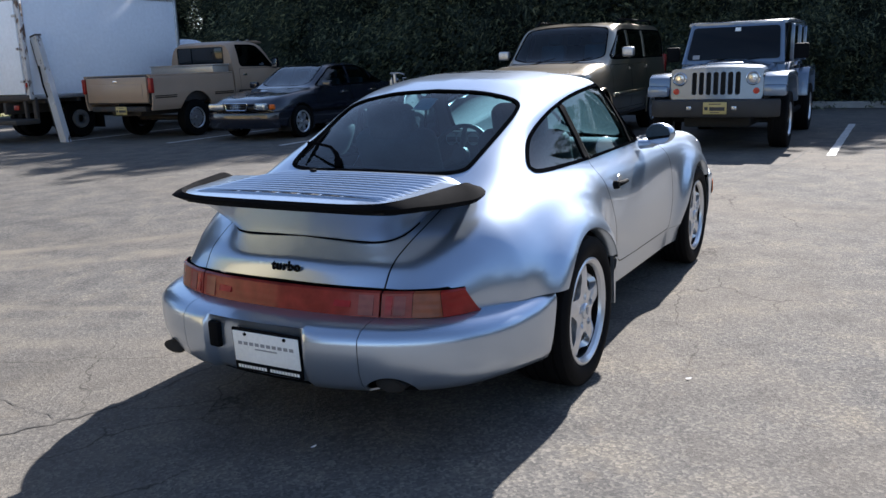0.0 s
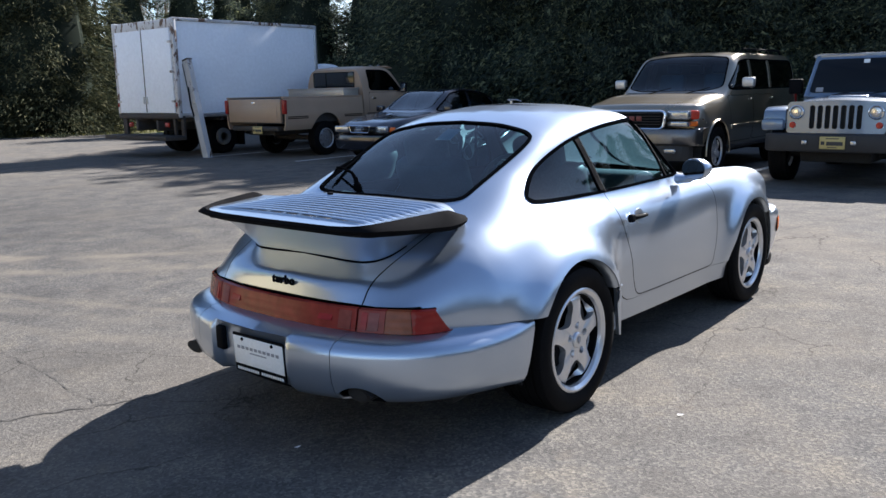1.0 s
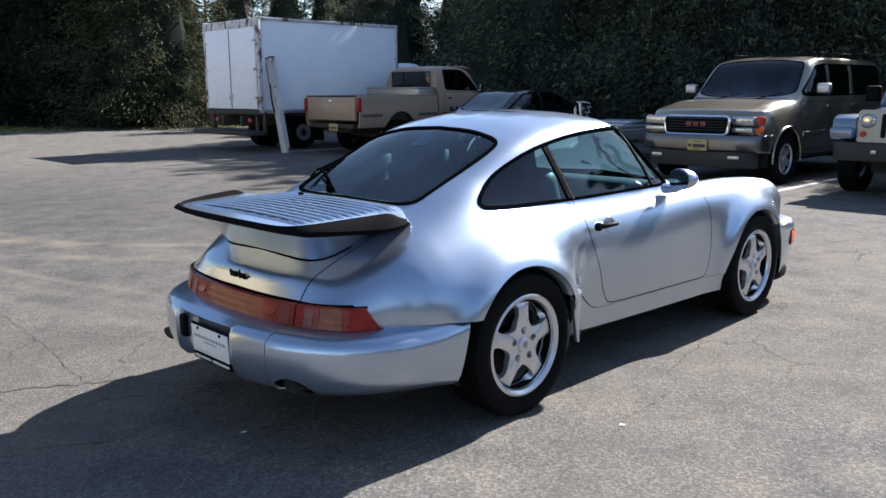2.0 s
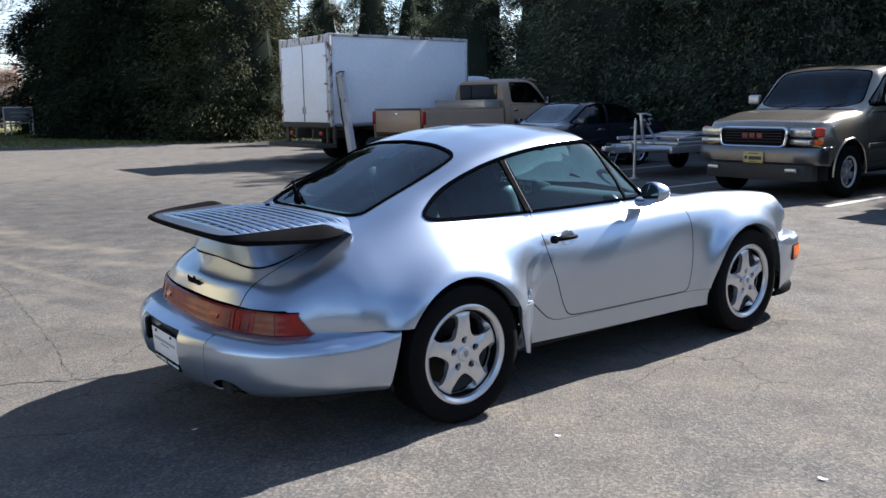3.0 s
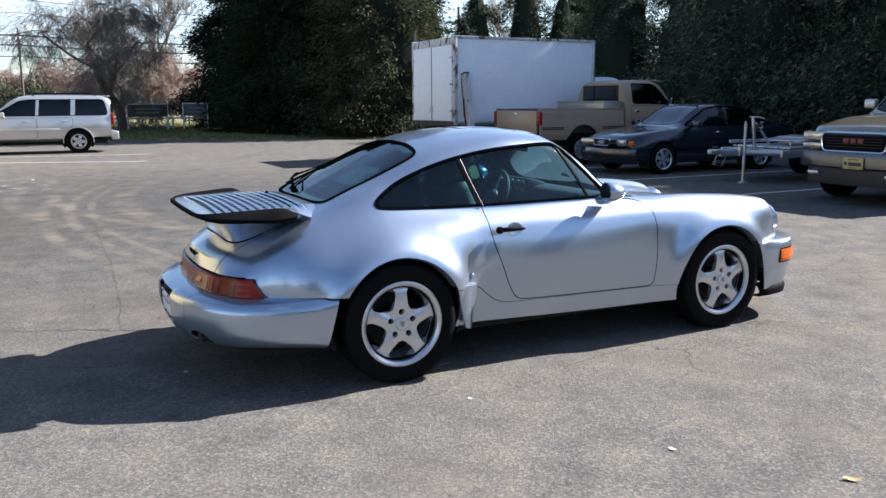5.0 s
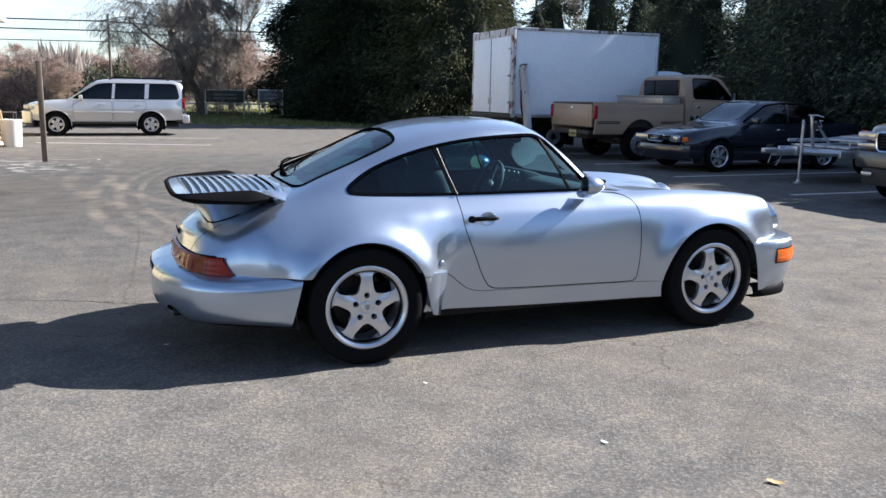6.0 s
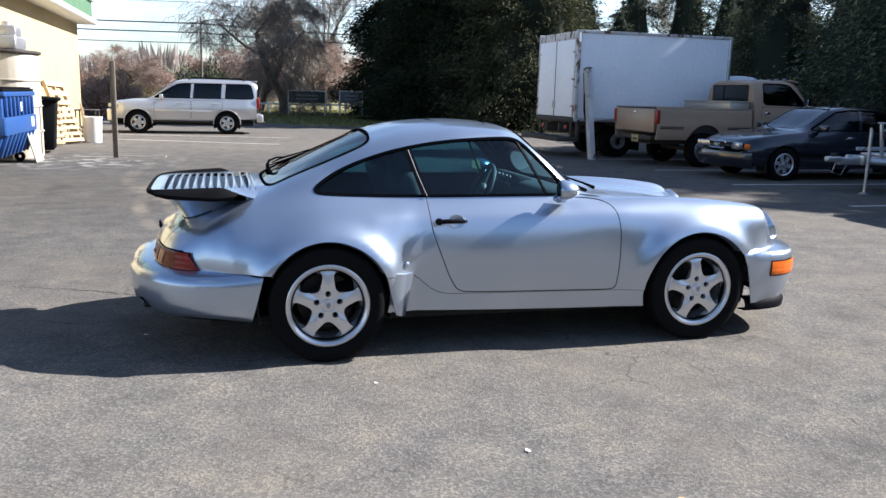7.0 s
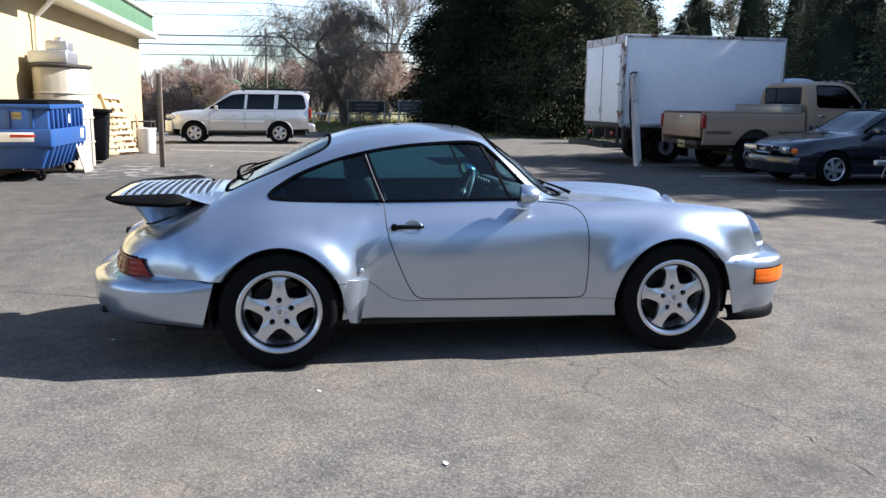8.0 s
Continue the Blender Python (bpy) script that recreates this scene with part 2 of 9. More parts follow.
def rounded(points, r=0.06, n=5):
    """A closed outline with its corners rounded by about r."""
    p, out = [np.array(q, float) for q in points], []
    for k in range(len(p)):
        a, b, c = p[k - 1], p[k], p[(k + 1) % len(p)]
        la, lc = np.linalg.norm(a - b), np.linalg.norm(c - b)
        s, e = b + (a - b) / la * min(r, la * 0.45), b + (c - b) / lc * min(r, lc * 0.45)
        for t in np.linspace(0, 1, n):
            out.append((1 - t) ** 2 * s + 2 * t * (1 - t) * b + t * t * e)
    return np.array(out)


def inside_of(poly, u, v):
    """Signed distance of (u, v) to a closed outline; below zero inside."""
    P = np.stack([u, v], axis=1)
    best, sign = np.full(len(P), 1e9), np.zeros(len(P), bool)
    for a, b in zip(poly, np.roll(poly, -1, axis=0)):
        e, w = b - a, P - a
        t = np.clip((w @ e) / max(1e-12, e @ e), 0, 1)
        best = np.minimum(best, np.linalg.norm(w - t[:, None] * e, axis=1))
        c = (a[1] > P[:, 1]) != (b[1] > P[:, 1])
        with np.errstate(divide="ignore", invalid="ignore"):
            xx = (b[0] - a[0]) * (P[:, 1] - a[1]) / (b[1] - a[1] if b[1] != a[1] else 1e-12) + a[0]
        sign ^= c & (P[:, 0] < xx)
    return np.where(sign, -best, best)


def thick(shell, d):
    """The shell with an inner face d behind it and closed rims."""
    V, N, F = shell
    n, seen = len(V), {}
    for f in F:
        for i, j in zip(f, f[1:] + f[:1]):
            seen[(i, j)] = seen.get((i, j), 0) + 1
    G = list(F) + [tuple(i + n for i in reversed(f)) for f in F]
    G += [(j, i, i + n, j + n) for (i, j) in seen if (j, i) not in seen]
    return np.vstack([V, V - N * d]), np.vstack([N, -N]), G


def mesh_of(name, V, F, material, smooth=True, normals=None, flat_angle=None):
    me = bpy.data.meshes.new(name)
    me.from_pydata([tuple(map(float, v)) for v in V], [], [tuple(int(i) for i in f) for f in F])
    me.materials.append(material)
    if smooth:
        me.polygons.foreach_set("use_smooth", [True] * len(me.polygons))
        if flat_angle is not None:
            me.set_sharp_from_angle(angle=radians(flat_angle))
    me.validate()
    if normals is not None and len(normals) == len(me.vertices):
        me.normals_split_custom_set_from_vertices([tuple(map(float, v)) for v in normals])
    me.update()
    return me


def link(name, me, parent=None, label="", at=None):
    ob = new(name, me)
    if parent is not None:
        ob.parent = parent
    if at is not None:
        ob.matrix_basis = at
    if label:
        ob["label"] = label
    return ob


def shell_part(name, shell, material, parent, label="", custom=True, at=None):
    V, N, F = shell
    return link(name, mesh_of(name, V, F, material, True, N if custom else None, None if custom else 42), parent, label, at)


def part(name, bm, material, parent=None, label="", at=None, smooth=28):
    """Links a bmesh as one mesh object under a thing or a part."""
    me = bpy.data.meshes.new(name)
    bmesh.ops.recalc_face_normals(bm, faces=bm.faces)
    bm.to_mesh(me)
    bm.free()
    me.materials.append(material)
    if smooth:
        me.polygons.foreach_set("use_smooth", [True] * len(me.polygons))
        me.set_sharp_from_angle(angle=radians(smooth))
    return link(name, me, parent, label, at)


def thing(name, label, category, at=None, group="", kind=""):
    ob = new(name)
    ob.empty_display_size = 0.1
    if at is not None:
        ob.matrix_basis = at
    return tagged(ob, label, category, group, kind)


def bm_box(size, centre=(0, 0, 0), bevel=0.0, segs=2, turn=None, bm=None):
    """A box with rounded edges."""
    b = bmesh.new()
    bmesh.ops.create_cube(b, size=1.0)
    bmesh.ops.scale(b, vec=size, verts=b.verts)
    if bevel:
        bmesh.ops.bevel(b, geom=b.edges[:], offset=bevel, segments=segs, affect="EDGES", profile=0.5)
    m = Matrix.Translation(centre) @ (turn if turn is not None else Matrix())
    bmesh.ops.transform(b, matrix=m, verts=b.verts)
    return merged(bm, b)


def merged(bm, b):
    if bm is None:
        return b
    me = bpy.data.meshes.new("joint")
    b.to_mesh(me)
    b.free()
    bm.from_mesh(me)
    bpy.data.meshes.remove(me)
    return bm


def bm_lathe(profile, n=32, axis="y", centre=(0, 0, 0), bm=None, closed=False):
    """A solid of revolution: profile of (radius, height along the axis)."""
    b = bmesh.new()
    rings = []
    for r, h in profile:
        ring = []
        for k in range(n):
            a = 2 * math.pi * k / n
            c, s = r * math.cos(a), r * math.sin(a)
            ring.append(b.verts.new({"x": (h, c, s), "y": (c, h, s), "z": (c, s, h)}[axis]))
        rings.append(ring)
    pairs = list(zip(rings, rings[1:])) + ([(rings[-1], rings[0])] if closed else [])
    for p, q in pairs:
        for k in range(n):
            b.faces.new((p[k], p[(k + 1) % n], q[(k + 1) % n], q[k]))
    if not closed:
        for ring in (rings[0], rings[-1]):
            b.faces.new(ring)
    bmesh.ops.remove_doubles(b, verts=b.verts, dist=1e-5)
    bmesh.ops.translate(b, vec=centre, verts=b.verts)
    return merged(bm, b)


def bm_tube(path, radius, n=8, bm=None, closed=False):
    """A round bar along a path; radius may be a list."""
    b = bmesh.new()
    pts = [Vector(p) for p in path]
    rings, up = [], None
    for i, p in enumerate(pts):
        a, c = pts[max(0, i - 1)], pts[min(len(pts) - 1, i + 1)]
        t = (c - a).normalized()
        ref = up if up is not None else (Vector((0, 0, 1)) if abs(t.z) < 0.9 else Vector((1, 0, 0)))
        u = (ref - t * ref.dot(t)).normalized()
        w = t.cross(u)
        up = u
        r = radius[i] if isinstance(radius, (list, tuple)) else radius
        rings.append([b.verts.new(p + (u * math.cos(2 * math.pi * k / n) + w * math.sin(2 * math.pi * k / n)) * r) for k in range(n)])
    for p, q in zip(rings, rings[1:]):
        for k in range(n):
            b.faces.new((p[k], p[(k + 1) % n], q[(k + 1) % n], q[k]))
    b.faces.new(rings[0]), b.faces.new(rings[-1])
    return merged(bm, b)


def bm_prism(outline, depth, axis="y", start=0.0, bevel=0.0, bm=None):
    """An outline of (u, v) drawn out by depth along an axis from start."""
    b = bmesh.new()

    def spot(u, v, w):
        return {"y": (u, w, v), "x": (w, u, v), "z": (u, v, w)}[axis]
    lo = [b.verts.new(spot(u, v, start)) for u, v in outline]
    hi = [b.verts.new(spot(u, v, start + depth)) for u, v in outline]
    b.faces.new(lo), b.faces.new(list(reversed(hi)))
    for k in range(len(lo)):
        j = (k + 1) % len(lo)
        b.faces.new((lo[k], hi[k], hi[j], lo[j]))
    if bevel:
        bmesh.ops.recalc_face_normals(b, faces=b.faces)
        bmesh.ops.bevel(b, geom=b.edges[:], offset=bevel, segments=2, affect="EDGES", profile=0.5)
    return merged(bm, b)


def sweep(path, sections):
    """A sheet: at each plan point of path (x, y), a section of (outward, z)."""
    p = np.array(path, float)
    t = np.gradient(p, axis=0)
    t /= np.linalg.norm(t, axis=1, keepdims=True)
    out = np.stack([-t[:, 1], t[:, 0]], axis=1)
    P = np.zeros((len(p), len(sections[0]), 3))
    for i in range(len(p)):
        for j, (o, z) in enumerate(sections[i]):
            P[i, j] = (*(p[i] + out[i] * o), z)
    return grid_shell(P)


def lettering(text, size, material, parent, at, name="lettering", extrude=0.001, spread=1.0, shear=0.0, bold=0.0):
    """Raised letters in the built-in font, lying in the local xy plane of at."""
    cu = bpy.data.curves.new(name, "FONT")
    cu.body, cu.size, cu.extrude, cu.align_x, cu.align_y = text, size, extrude, "CENTER", "CENTER"
    cu.space_character, cu.shear, cu.resolution_u, cu.offset = spread, shear, 3, bold
    tmp = new("letters", cu)
    me = bpy.data.meshes.new_from_object(tmp.evaluated_get(bpy.context.evaluated_depsgraph_get()))
    bpy.data.objects.remove(tmp)
    me.materials.clear()
    me.materials.append(material)
    return link(name, me, parent, "", at)

# ---- ground ----


def asphalt_of(name):
    """Worn car-park asphalt: exposed grey and tan stone, oily and sandy patches, strong fine relief."""
    m, n, l, b = nodes_of(name)
    vec = coords(n, l, world_space=True)
    vo = n.new("ShaderNodeTexVoronoi")
    vo.inputs["Scale"].default_value = 92
    l.new(vec, vo.inputs["Vector"])
    grit, mid, big = noise_at(n, l, vec, 330, 3, 0.7), noise_at(n, l, vec, 3.0, 6, 0.62), noise_at(n, l, vec, 0.42, 5, 0.6)
    sep = n.new("ShaderNodeSeparateColor")
    l.new(vo.outputs["Color"], sep.inputs[0])
    stone = ramp_of(n, l, sep.outputs[0], [(0.0, (0.088, 0.085, 0.081)), (0.35, (0.110, 0.105, 0.099)), (0.7, (0.134, 0.126, 0.116)), (1.0, (0.185, 0.172, 0.154))])
    col = mix_of(n, l, "MULTIPLY", 0.8, stone, ramp_of(n, l, grit, [(0.3, (0.80, 0.80, 0.80)), (0.7, (1.18, 1.18, 1.18))]))
    col = mix_of(n, l, "MULTIPLY", 1.0, col, ramp_of(n, l, mid, [(0.28, (0.74, 0.74, 0.75)), (0.5, (1.0, 1.0, 1.0)), (0.74, (1.38, 1.31, 1.18))]))
    col = mix_of(n, l, "MIX", ramp_of(n, l, big, [(0.46, (0, 0, 0)), (0.66, (0.45, 0.45, 0.45))]), col, (0.160, 0.140, 0.116))
    sand = noise_at(n, l, vec, 5.5, 7, 0.68)
    col = mix_of(n, l, "MIX", ramp_of(n, l, sand, [(0.57, (0, 0, 0)), (0.70, (0.35, 0.35, 0.35))]), col, (0.185, 0.155, 0.120))
    dark = noise_at(n, l, vec, 1.1, 4, 0.5)
    col = mix_of(n, l, "MIX", ramp_of(n, l, dark, [(0.58, (0, 0, 0)), (0.74, (0.5, 0.5, 0.5))]), col, (0.062, 0.059, 0.057))
    def ring(cx, cy, radius, half_w):
        """A soft band along a circle on the ground."""
        d = n.new("ShaderNodeVectorMath")
        d.operation = "DISTANCE"
        d.inputs[1].default_value = (cx, cy, 0)
        l.new(vec, d.inputs[0])
        off = n.new("ShaderNodeMath")
        off.operation = "SUBTRACT"
        l.new(d.outputs["Value"], off.inputs[0])
        off.inputs[1].default_value = radius
        size = n.new("ShaderNodeMath")
        size.operation = "ABSOLUTE"
        l.new(off.outputs[0], size.inputs[0])
        soft = n.new("ShaderNodeMapRange")
        soft.inputs["From Min"].default_value, soft.inputs["From Max"].default_value = half_w, half_w * 0.35
        l.new(size.outputs[0], soft.inputs["Value"])
        return soft.outputs[0]

    def both(a, c):
        m2 = n.new("ShaderNodeMath")
        m2.operation = "MULTIPLY"
        l.new(a, m2.inputs[0])
        l.new(c, m2.inputs[1])
        return m2.outputs[0]

    # newer, darker surfacing between the bins and the coupe
    tar = n.new("ShaderNodeMapRange")
    tar.inputs["From Min"].default_value, tar.inputs["From Max"].default_value, tar.inputs["To Min"].default_value = 0.30, 0.55, 0.7
    l.new(big, tar.inputs["Value"])
    col = mix_of(n, l, "MULTIPLY", both(ring(-3.4, 8.0, 0.0, 9.0), tar.outputs[0]), col, (0.60, 0.625, 0.67))
    # sandy tyre arcs where cars swing round by the bins
    streak = n.new("ShaderNodeMapRange")
    streak.inputs["From Min"].default_value, streak.inputs["From Max"].default_value, streak.inputs["To Max"].default_value = 0.40, 0.66, 0.75
    l.new(noise_at(n, l, vec, 1.6, 6, 0.65), streak.inputs["Value"])
    here = ring(-2.2, 6.0, 0.0, 7.5)
    for cx, cy, radius, w in ((11.3, 7.0, 14.02, 0.12), (11.3, 7.0, 13.68, 0.10), (11.3, 7.0, 13.40, 0.07), (5.2, 9.5, 8.3, 0.16), (5.2, 9.5, 7.7, 0.14), (7.0, 8.0, 8.6, 0.22)):
        col = mix_of(n, l, "MIX", both(both(ring(cx, cy, radius, w), streak.outputs[0]), here), col, (0.175, 0.155, 0.128))
    # pale worn blotches near the dumpster
    blot = n.new("ShaderNodeMapRange")
    blot.inputs["From Min"].default_value, blot.inputs["From Max"].default_value, blot.inputs["To Max"].default_value = 0.53, 0.58, 0.8
    l.new(noise_at(n, l, vec, 2.6, 5, 0.6), blot.inputs["Value"])
    col = mix_of(n, l, "MIX", both(ring(-4.3, 12.3, 0.0, 2.3), blot.outputs[0]), col, (0.27, 0.26, 0.245))
    # small pits and oil spots
    pits = ramp_of(n, l, noise_at(n, l, vec, 34, 3, 0.6), [(0.66, (0, 0, 0)), (0.72, (0.7, 0.7, 0.7))])
    col = mix_of(n, l, "MIX", pits, col, (0.055, 0.052, 0.050))
    # crazed old surface: thin dark lines in some stretches
    wob = n.new("ShaderNodeMix")
    wob.data_type, wob.blend_type = "RGBA", "ADD"
    wob.inputs[0].default_value = 0.22
    nz = n.new("ShaderNodeTexNoise")
    nz.inputs["Scale"].default_value, nz.inputs["Detail"].default_value = 5.0, 5
    l.new(vec, nz.inputs["Vector"])
    l.new(vec, wob.inputs[6])
    l.new(nz.outputs["Color"], wob.inputs[7])
    ve = n.new("ShaderNodeTexVoronoi")
    ve.feature = "DISTANCE_TO_EDGE"
    ve.inputs["Scale"].default_value = 1.5
    l.new(wob.outputs[2], ve.inputs["Vector"])
    line = ramp_of(n, l, ve.outputs["Distance"], [(0.0, (0.75, 0.75, 0.75)), (0.009, (0, 0, 0))])
    where = ramp_of(n, l, noise_at(n, l, vec, 0.45, 3, 0.6), [(0.50, (0, 0, 0)), (0.62, (1, 1, 1))])
    col = mix_of(n, l, "MIX", mix_of(n, l, "MULTIPLY", 1.0, line, where), col, (0.030, 0.028, 0.026))
    l.new(col, b.inputs["Base Color"])
    rr = n.new("ShaderNodeMapRange")
    rr.inputs["To Min"].default_value, rr.inputs["To Max"].default_value = 0.7, 0.95
    l.new(grit, rr.inputs["Value"])
    l.new(rr.outputs["Result"], b.inputs["Roughness"])
    b.inputs["Specular IOR Level"].default_value = 0.02
    hgt = n.new("ShaderNodeMath")
    hgt.operation = "ADD"
    l.new(vo.outputs["Distance"], hgt.inputs[0])
    l.new(grit, hgt.inputs[1])
    worn = n.new("ShaderNodeMath")
    worn.operation = "MULTIPLY"
    l.new(hgt.outputs[0], worn.inputs[0])
    l.new(ramp_of(n, l, noise_at(n, l, vec, 0.33, 3, 0.5), [(0.38, (0.35, 0.35, 0.35)), (0.58, (1, 1, 1))]), worn.inputs[1])
    bumped(n, l, b, worn.outputs[0], 0.40, 0.006)
    return m


ASPHALT = asphalt_of("asphalt")
EARTH = surface("dry_grass_earth", (0.17, 0.165, 0.065), 0.95, 0, 0.45, 18, 0.35, 0.4, dirt=(0.16, 0.12, 0.07))
KERB = surface("kerb_concrete", (0.32, 0.31, 0.29), 0.85, 0, 0.2, 60, 3, 0.2)
LINE = surface("worn_white_paint", (0.50, 0.49, 0.47), 0.7, 0, 0.3, 45, 8, 0.2, dirt=(0.25, 0.24, 0.22))
CRACK = surface("crack_tar", (0.045, 0.042, 0.038), 0.95, 0, 0.3, 60, 4, 0.2)

b = bmesh.new()
bmesh.ops.create_grid(b, x_segments=8, y_segments=8, size=900)
bmesh.ops.translate(b, vec=(0, 0, -0.03), verts=b.verts)
tagged(part("ground", b, EARTH, None, smooth=0), "dry yellow-green winter grass and earth", "ground", kind="structure")
LOT = [(-70, -60), (16.6, -60), (16.6, 21.0), (13.6, 25.2), (11.8, 26.8), (9.3, 28.2), (5.0, 29.4), (1.5, 31.0), (-2.0, 36.5), (-4.0, 44), (-70, 44)]
tagged(part("pavement", bm_prism(LOT, 0.06, "z", -0.06), ASPHALT, None, smooth=0), "worn grey asphalt car park with tan patches", "asphalt", kind="structure")
b = bm_prism([(16.6, 0.0), (16.62, 0.12), (16.65, 0.14), (16.76, 0.14), (16.76, -0.03), (16.6, -0.03)], 60, "y", -38)
tagged(part("kerb", b, KERB), "low grey concrete kerb along the bushes", "kerb", kind="structure")


def road_line(x0, y0, x1, y1, w=0.10, mat_l=None, name="parking_line", seed=0):
    """A worn painted stripe with ragged edges."""
    rnd = random.Random(seed)
    a, c = Vector((x0, y0, 0)), Vector((x1, y1, 0))
    d = (c - a).normalized()
    s = Vector((-d.y, d.x, 0))
    n = max(4, int((c - a).length / 0.12))
    bm = bmesh.new()
    L = [bm.verts.new(a + (c - a) * i / n + s * (w / 2 + rnd.uniform(-0.008, 0.006)) + Vector((0, 0, 0.004))) for i in range(n + 1)]
    R = [bm.verts.new(a + (c - a) * i / n - s * (w / 2 + rnd.uniform(-0.008, 0.006)) + Vector((0, 0, 0.004))) for i in range(n + 1)]
    for i in range(n):
        bm.faces.new((L[i], L[i + 1], R[i + 1], R[i]))
    ob = part(name, bm, mat_l or LINE, None, smooth=0)
    return tagged(ob, "worn white painted parking bay line on asphalt", "line", "parking lines", "structure")


for k, (y, x0) in enumerate(((10.42, 7.15), (7.66, 7.15), (4.82, 7.2), (1.86, 7.25), (-1.2, 7.3), (13.3, 7.2), (-4.2, 7.3))):
    road_line(x0, y, 12.2, y, 0.11, seed=k)
road_line(-4.6, 21.9, 0.4, 21.0, 0.10, seed=20)
road_line(-4.4, 19.4, -0.1, 17.8, 0.10, seed=21)

def crack(points, seed, w=0.012):
    """A jagged open crack through points of the ground."""
    rnd = random.Random(seed)
    pts = spline([(x, y) for x, y in points], [int(max(3, 22 * math.dist(points[i], points[i + 1]))) for i in range(len(points) - 1)])
    bm = bmesh.new()
    prev = None
    for i, (x, y) in enumerate(pts):
        t = pts[min(i + 1, len(pts) - 1)] - pts[max(i - 1, 0)]
        t = t / max(1e-6, np.linalg.norm(t))
        j = rnd.uniform(-0.016, 0.016)
        h = w * rnd.uniform(0.15, 1.0) / 2
        q = [bm.verts.new((x - t[1] * (j + s * h), y + t[0] * (j + s * h), 0.003)) for s in (1, -1)]
        if prev:
            bm.faces.new((prev[0], q[0], q[1], prev[1]))
        prev = q
    ob = part("asphalt_crack", bm, CRACK, None, smooth=0)
    tagged(ob, "jagged dark crack in the worn asphalt", "crack", "asphalt cracks", "structure")

crack([(-3.6, 1.5), (-3.02, 1.24), (-2.6, 1.05), (-2.14, 0.83), (-1.67, 0.80), (-1.1, 0.7)], 1, 0.014)
crack([(-1.9, 10.5), (-1.98, 9.3), (-2.17, 5.2), (-2.21, 3.2), (-2.29, 1.7), (-2.36, 0.95)], 2, 0.006)
crack([(0.62, -0.70), (0.79, -0.94), (0.86, -1.45), (1.08, -1.72), (1.15, -2.1), (1.2, -2.6), (1.5, -3.4)], 3, 0.006)
crack([(2.2, 0.34), (2.6, 0.40), (3.0, 0.44), (3.8, 0.74), (4.3, 0.7)], 4, 0.009)
crack([(3.4, -0.05), (4.2, -0.26), (5.08, -0.53), (6.4, -0.78), (8.2, -0.9)], 5, 0.022)
crack([(0.2, -2.9), (0.5, -3.05), (0.9, -3.0), (1.6, -3.3)], 6, 0.006)

# ---- the silver coupe ----


def loft_half(stations, lines, steps, bow=None):
    """Half a car body (y below 0): at each station the section runs from the sill up over the roof to the middle."""
    rows = []
    for s in stations:
        pts = [(-float(y(s)), float(z(s))) for y, z in lines]
        sec = spline(pts, steps)
        sec[-1][0] = 0.0
        dx = 0.0 if bow is None else bow(s) * (np.abs(sec[:, 0]) / 0.75) ** 2.6
        rows.append(np.stack([np.full(len(sec), s) + dx, sec[:, 0], sec[:, 1]], axis=1))
    V, N, F = grid_shell(np.array(rows))
    mid = np.abs(V[:, 1]) < 1e-6
    N[mid, 1] = 0
    N /= np.maximum(1e-9, np.linalg.norm(N, axis=1, keepdims=True))
    return V, N, F


def arch_rim(shell, cx, cz, r, depth, tol=0.004):
    """The turned-in flange of a wheel arch, along the cut edge of a body side."""
    V = shell[0]
    on = [v for v in V if abs(math.hypot(v[0] - cx, v[2] - cz) - r) < tol * 0.02 and v[1] < 0]
    on.sort(key=lambda v: math.atan2(v[0] - cx, v[2] - cz))
    P = np.array([[v, (v[0], v[1] + depth * 0.15, v[2]), (v[0] + (cx - v[0]) * 0.03, v[1] + depth * 0.3, v[2] + (cz - v[2]) * 0.03), (v[0] + (cx - v[0]) * 0.03, v[1] + depth, v[2] + (cz - v[2]) * 0.03)] for v in on])
    return P


def strip_of(P):
    n, m = P.shape[:2]
    return P.reshape(-1, 3), [(i * m + j, i * m + j + 1, (i + 1) * m + j + 1, (i + 1) * m + j) for i in range(n - 1) for j in range(m - 1)]


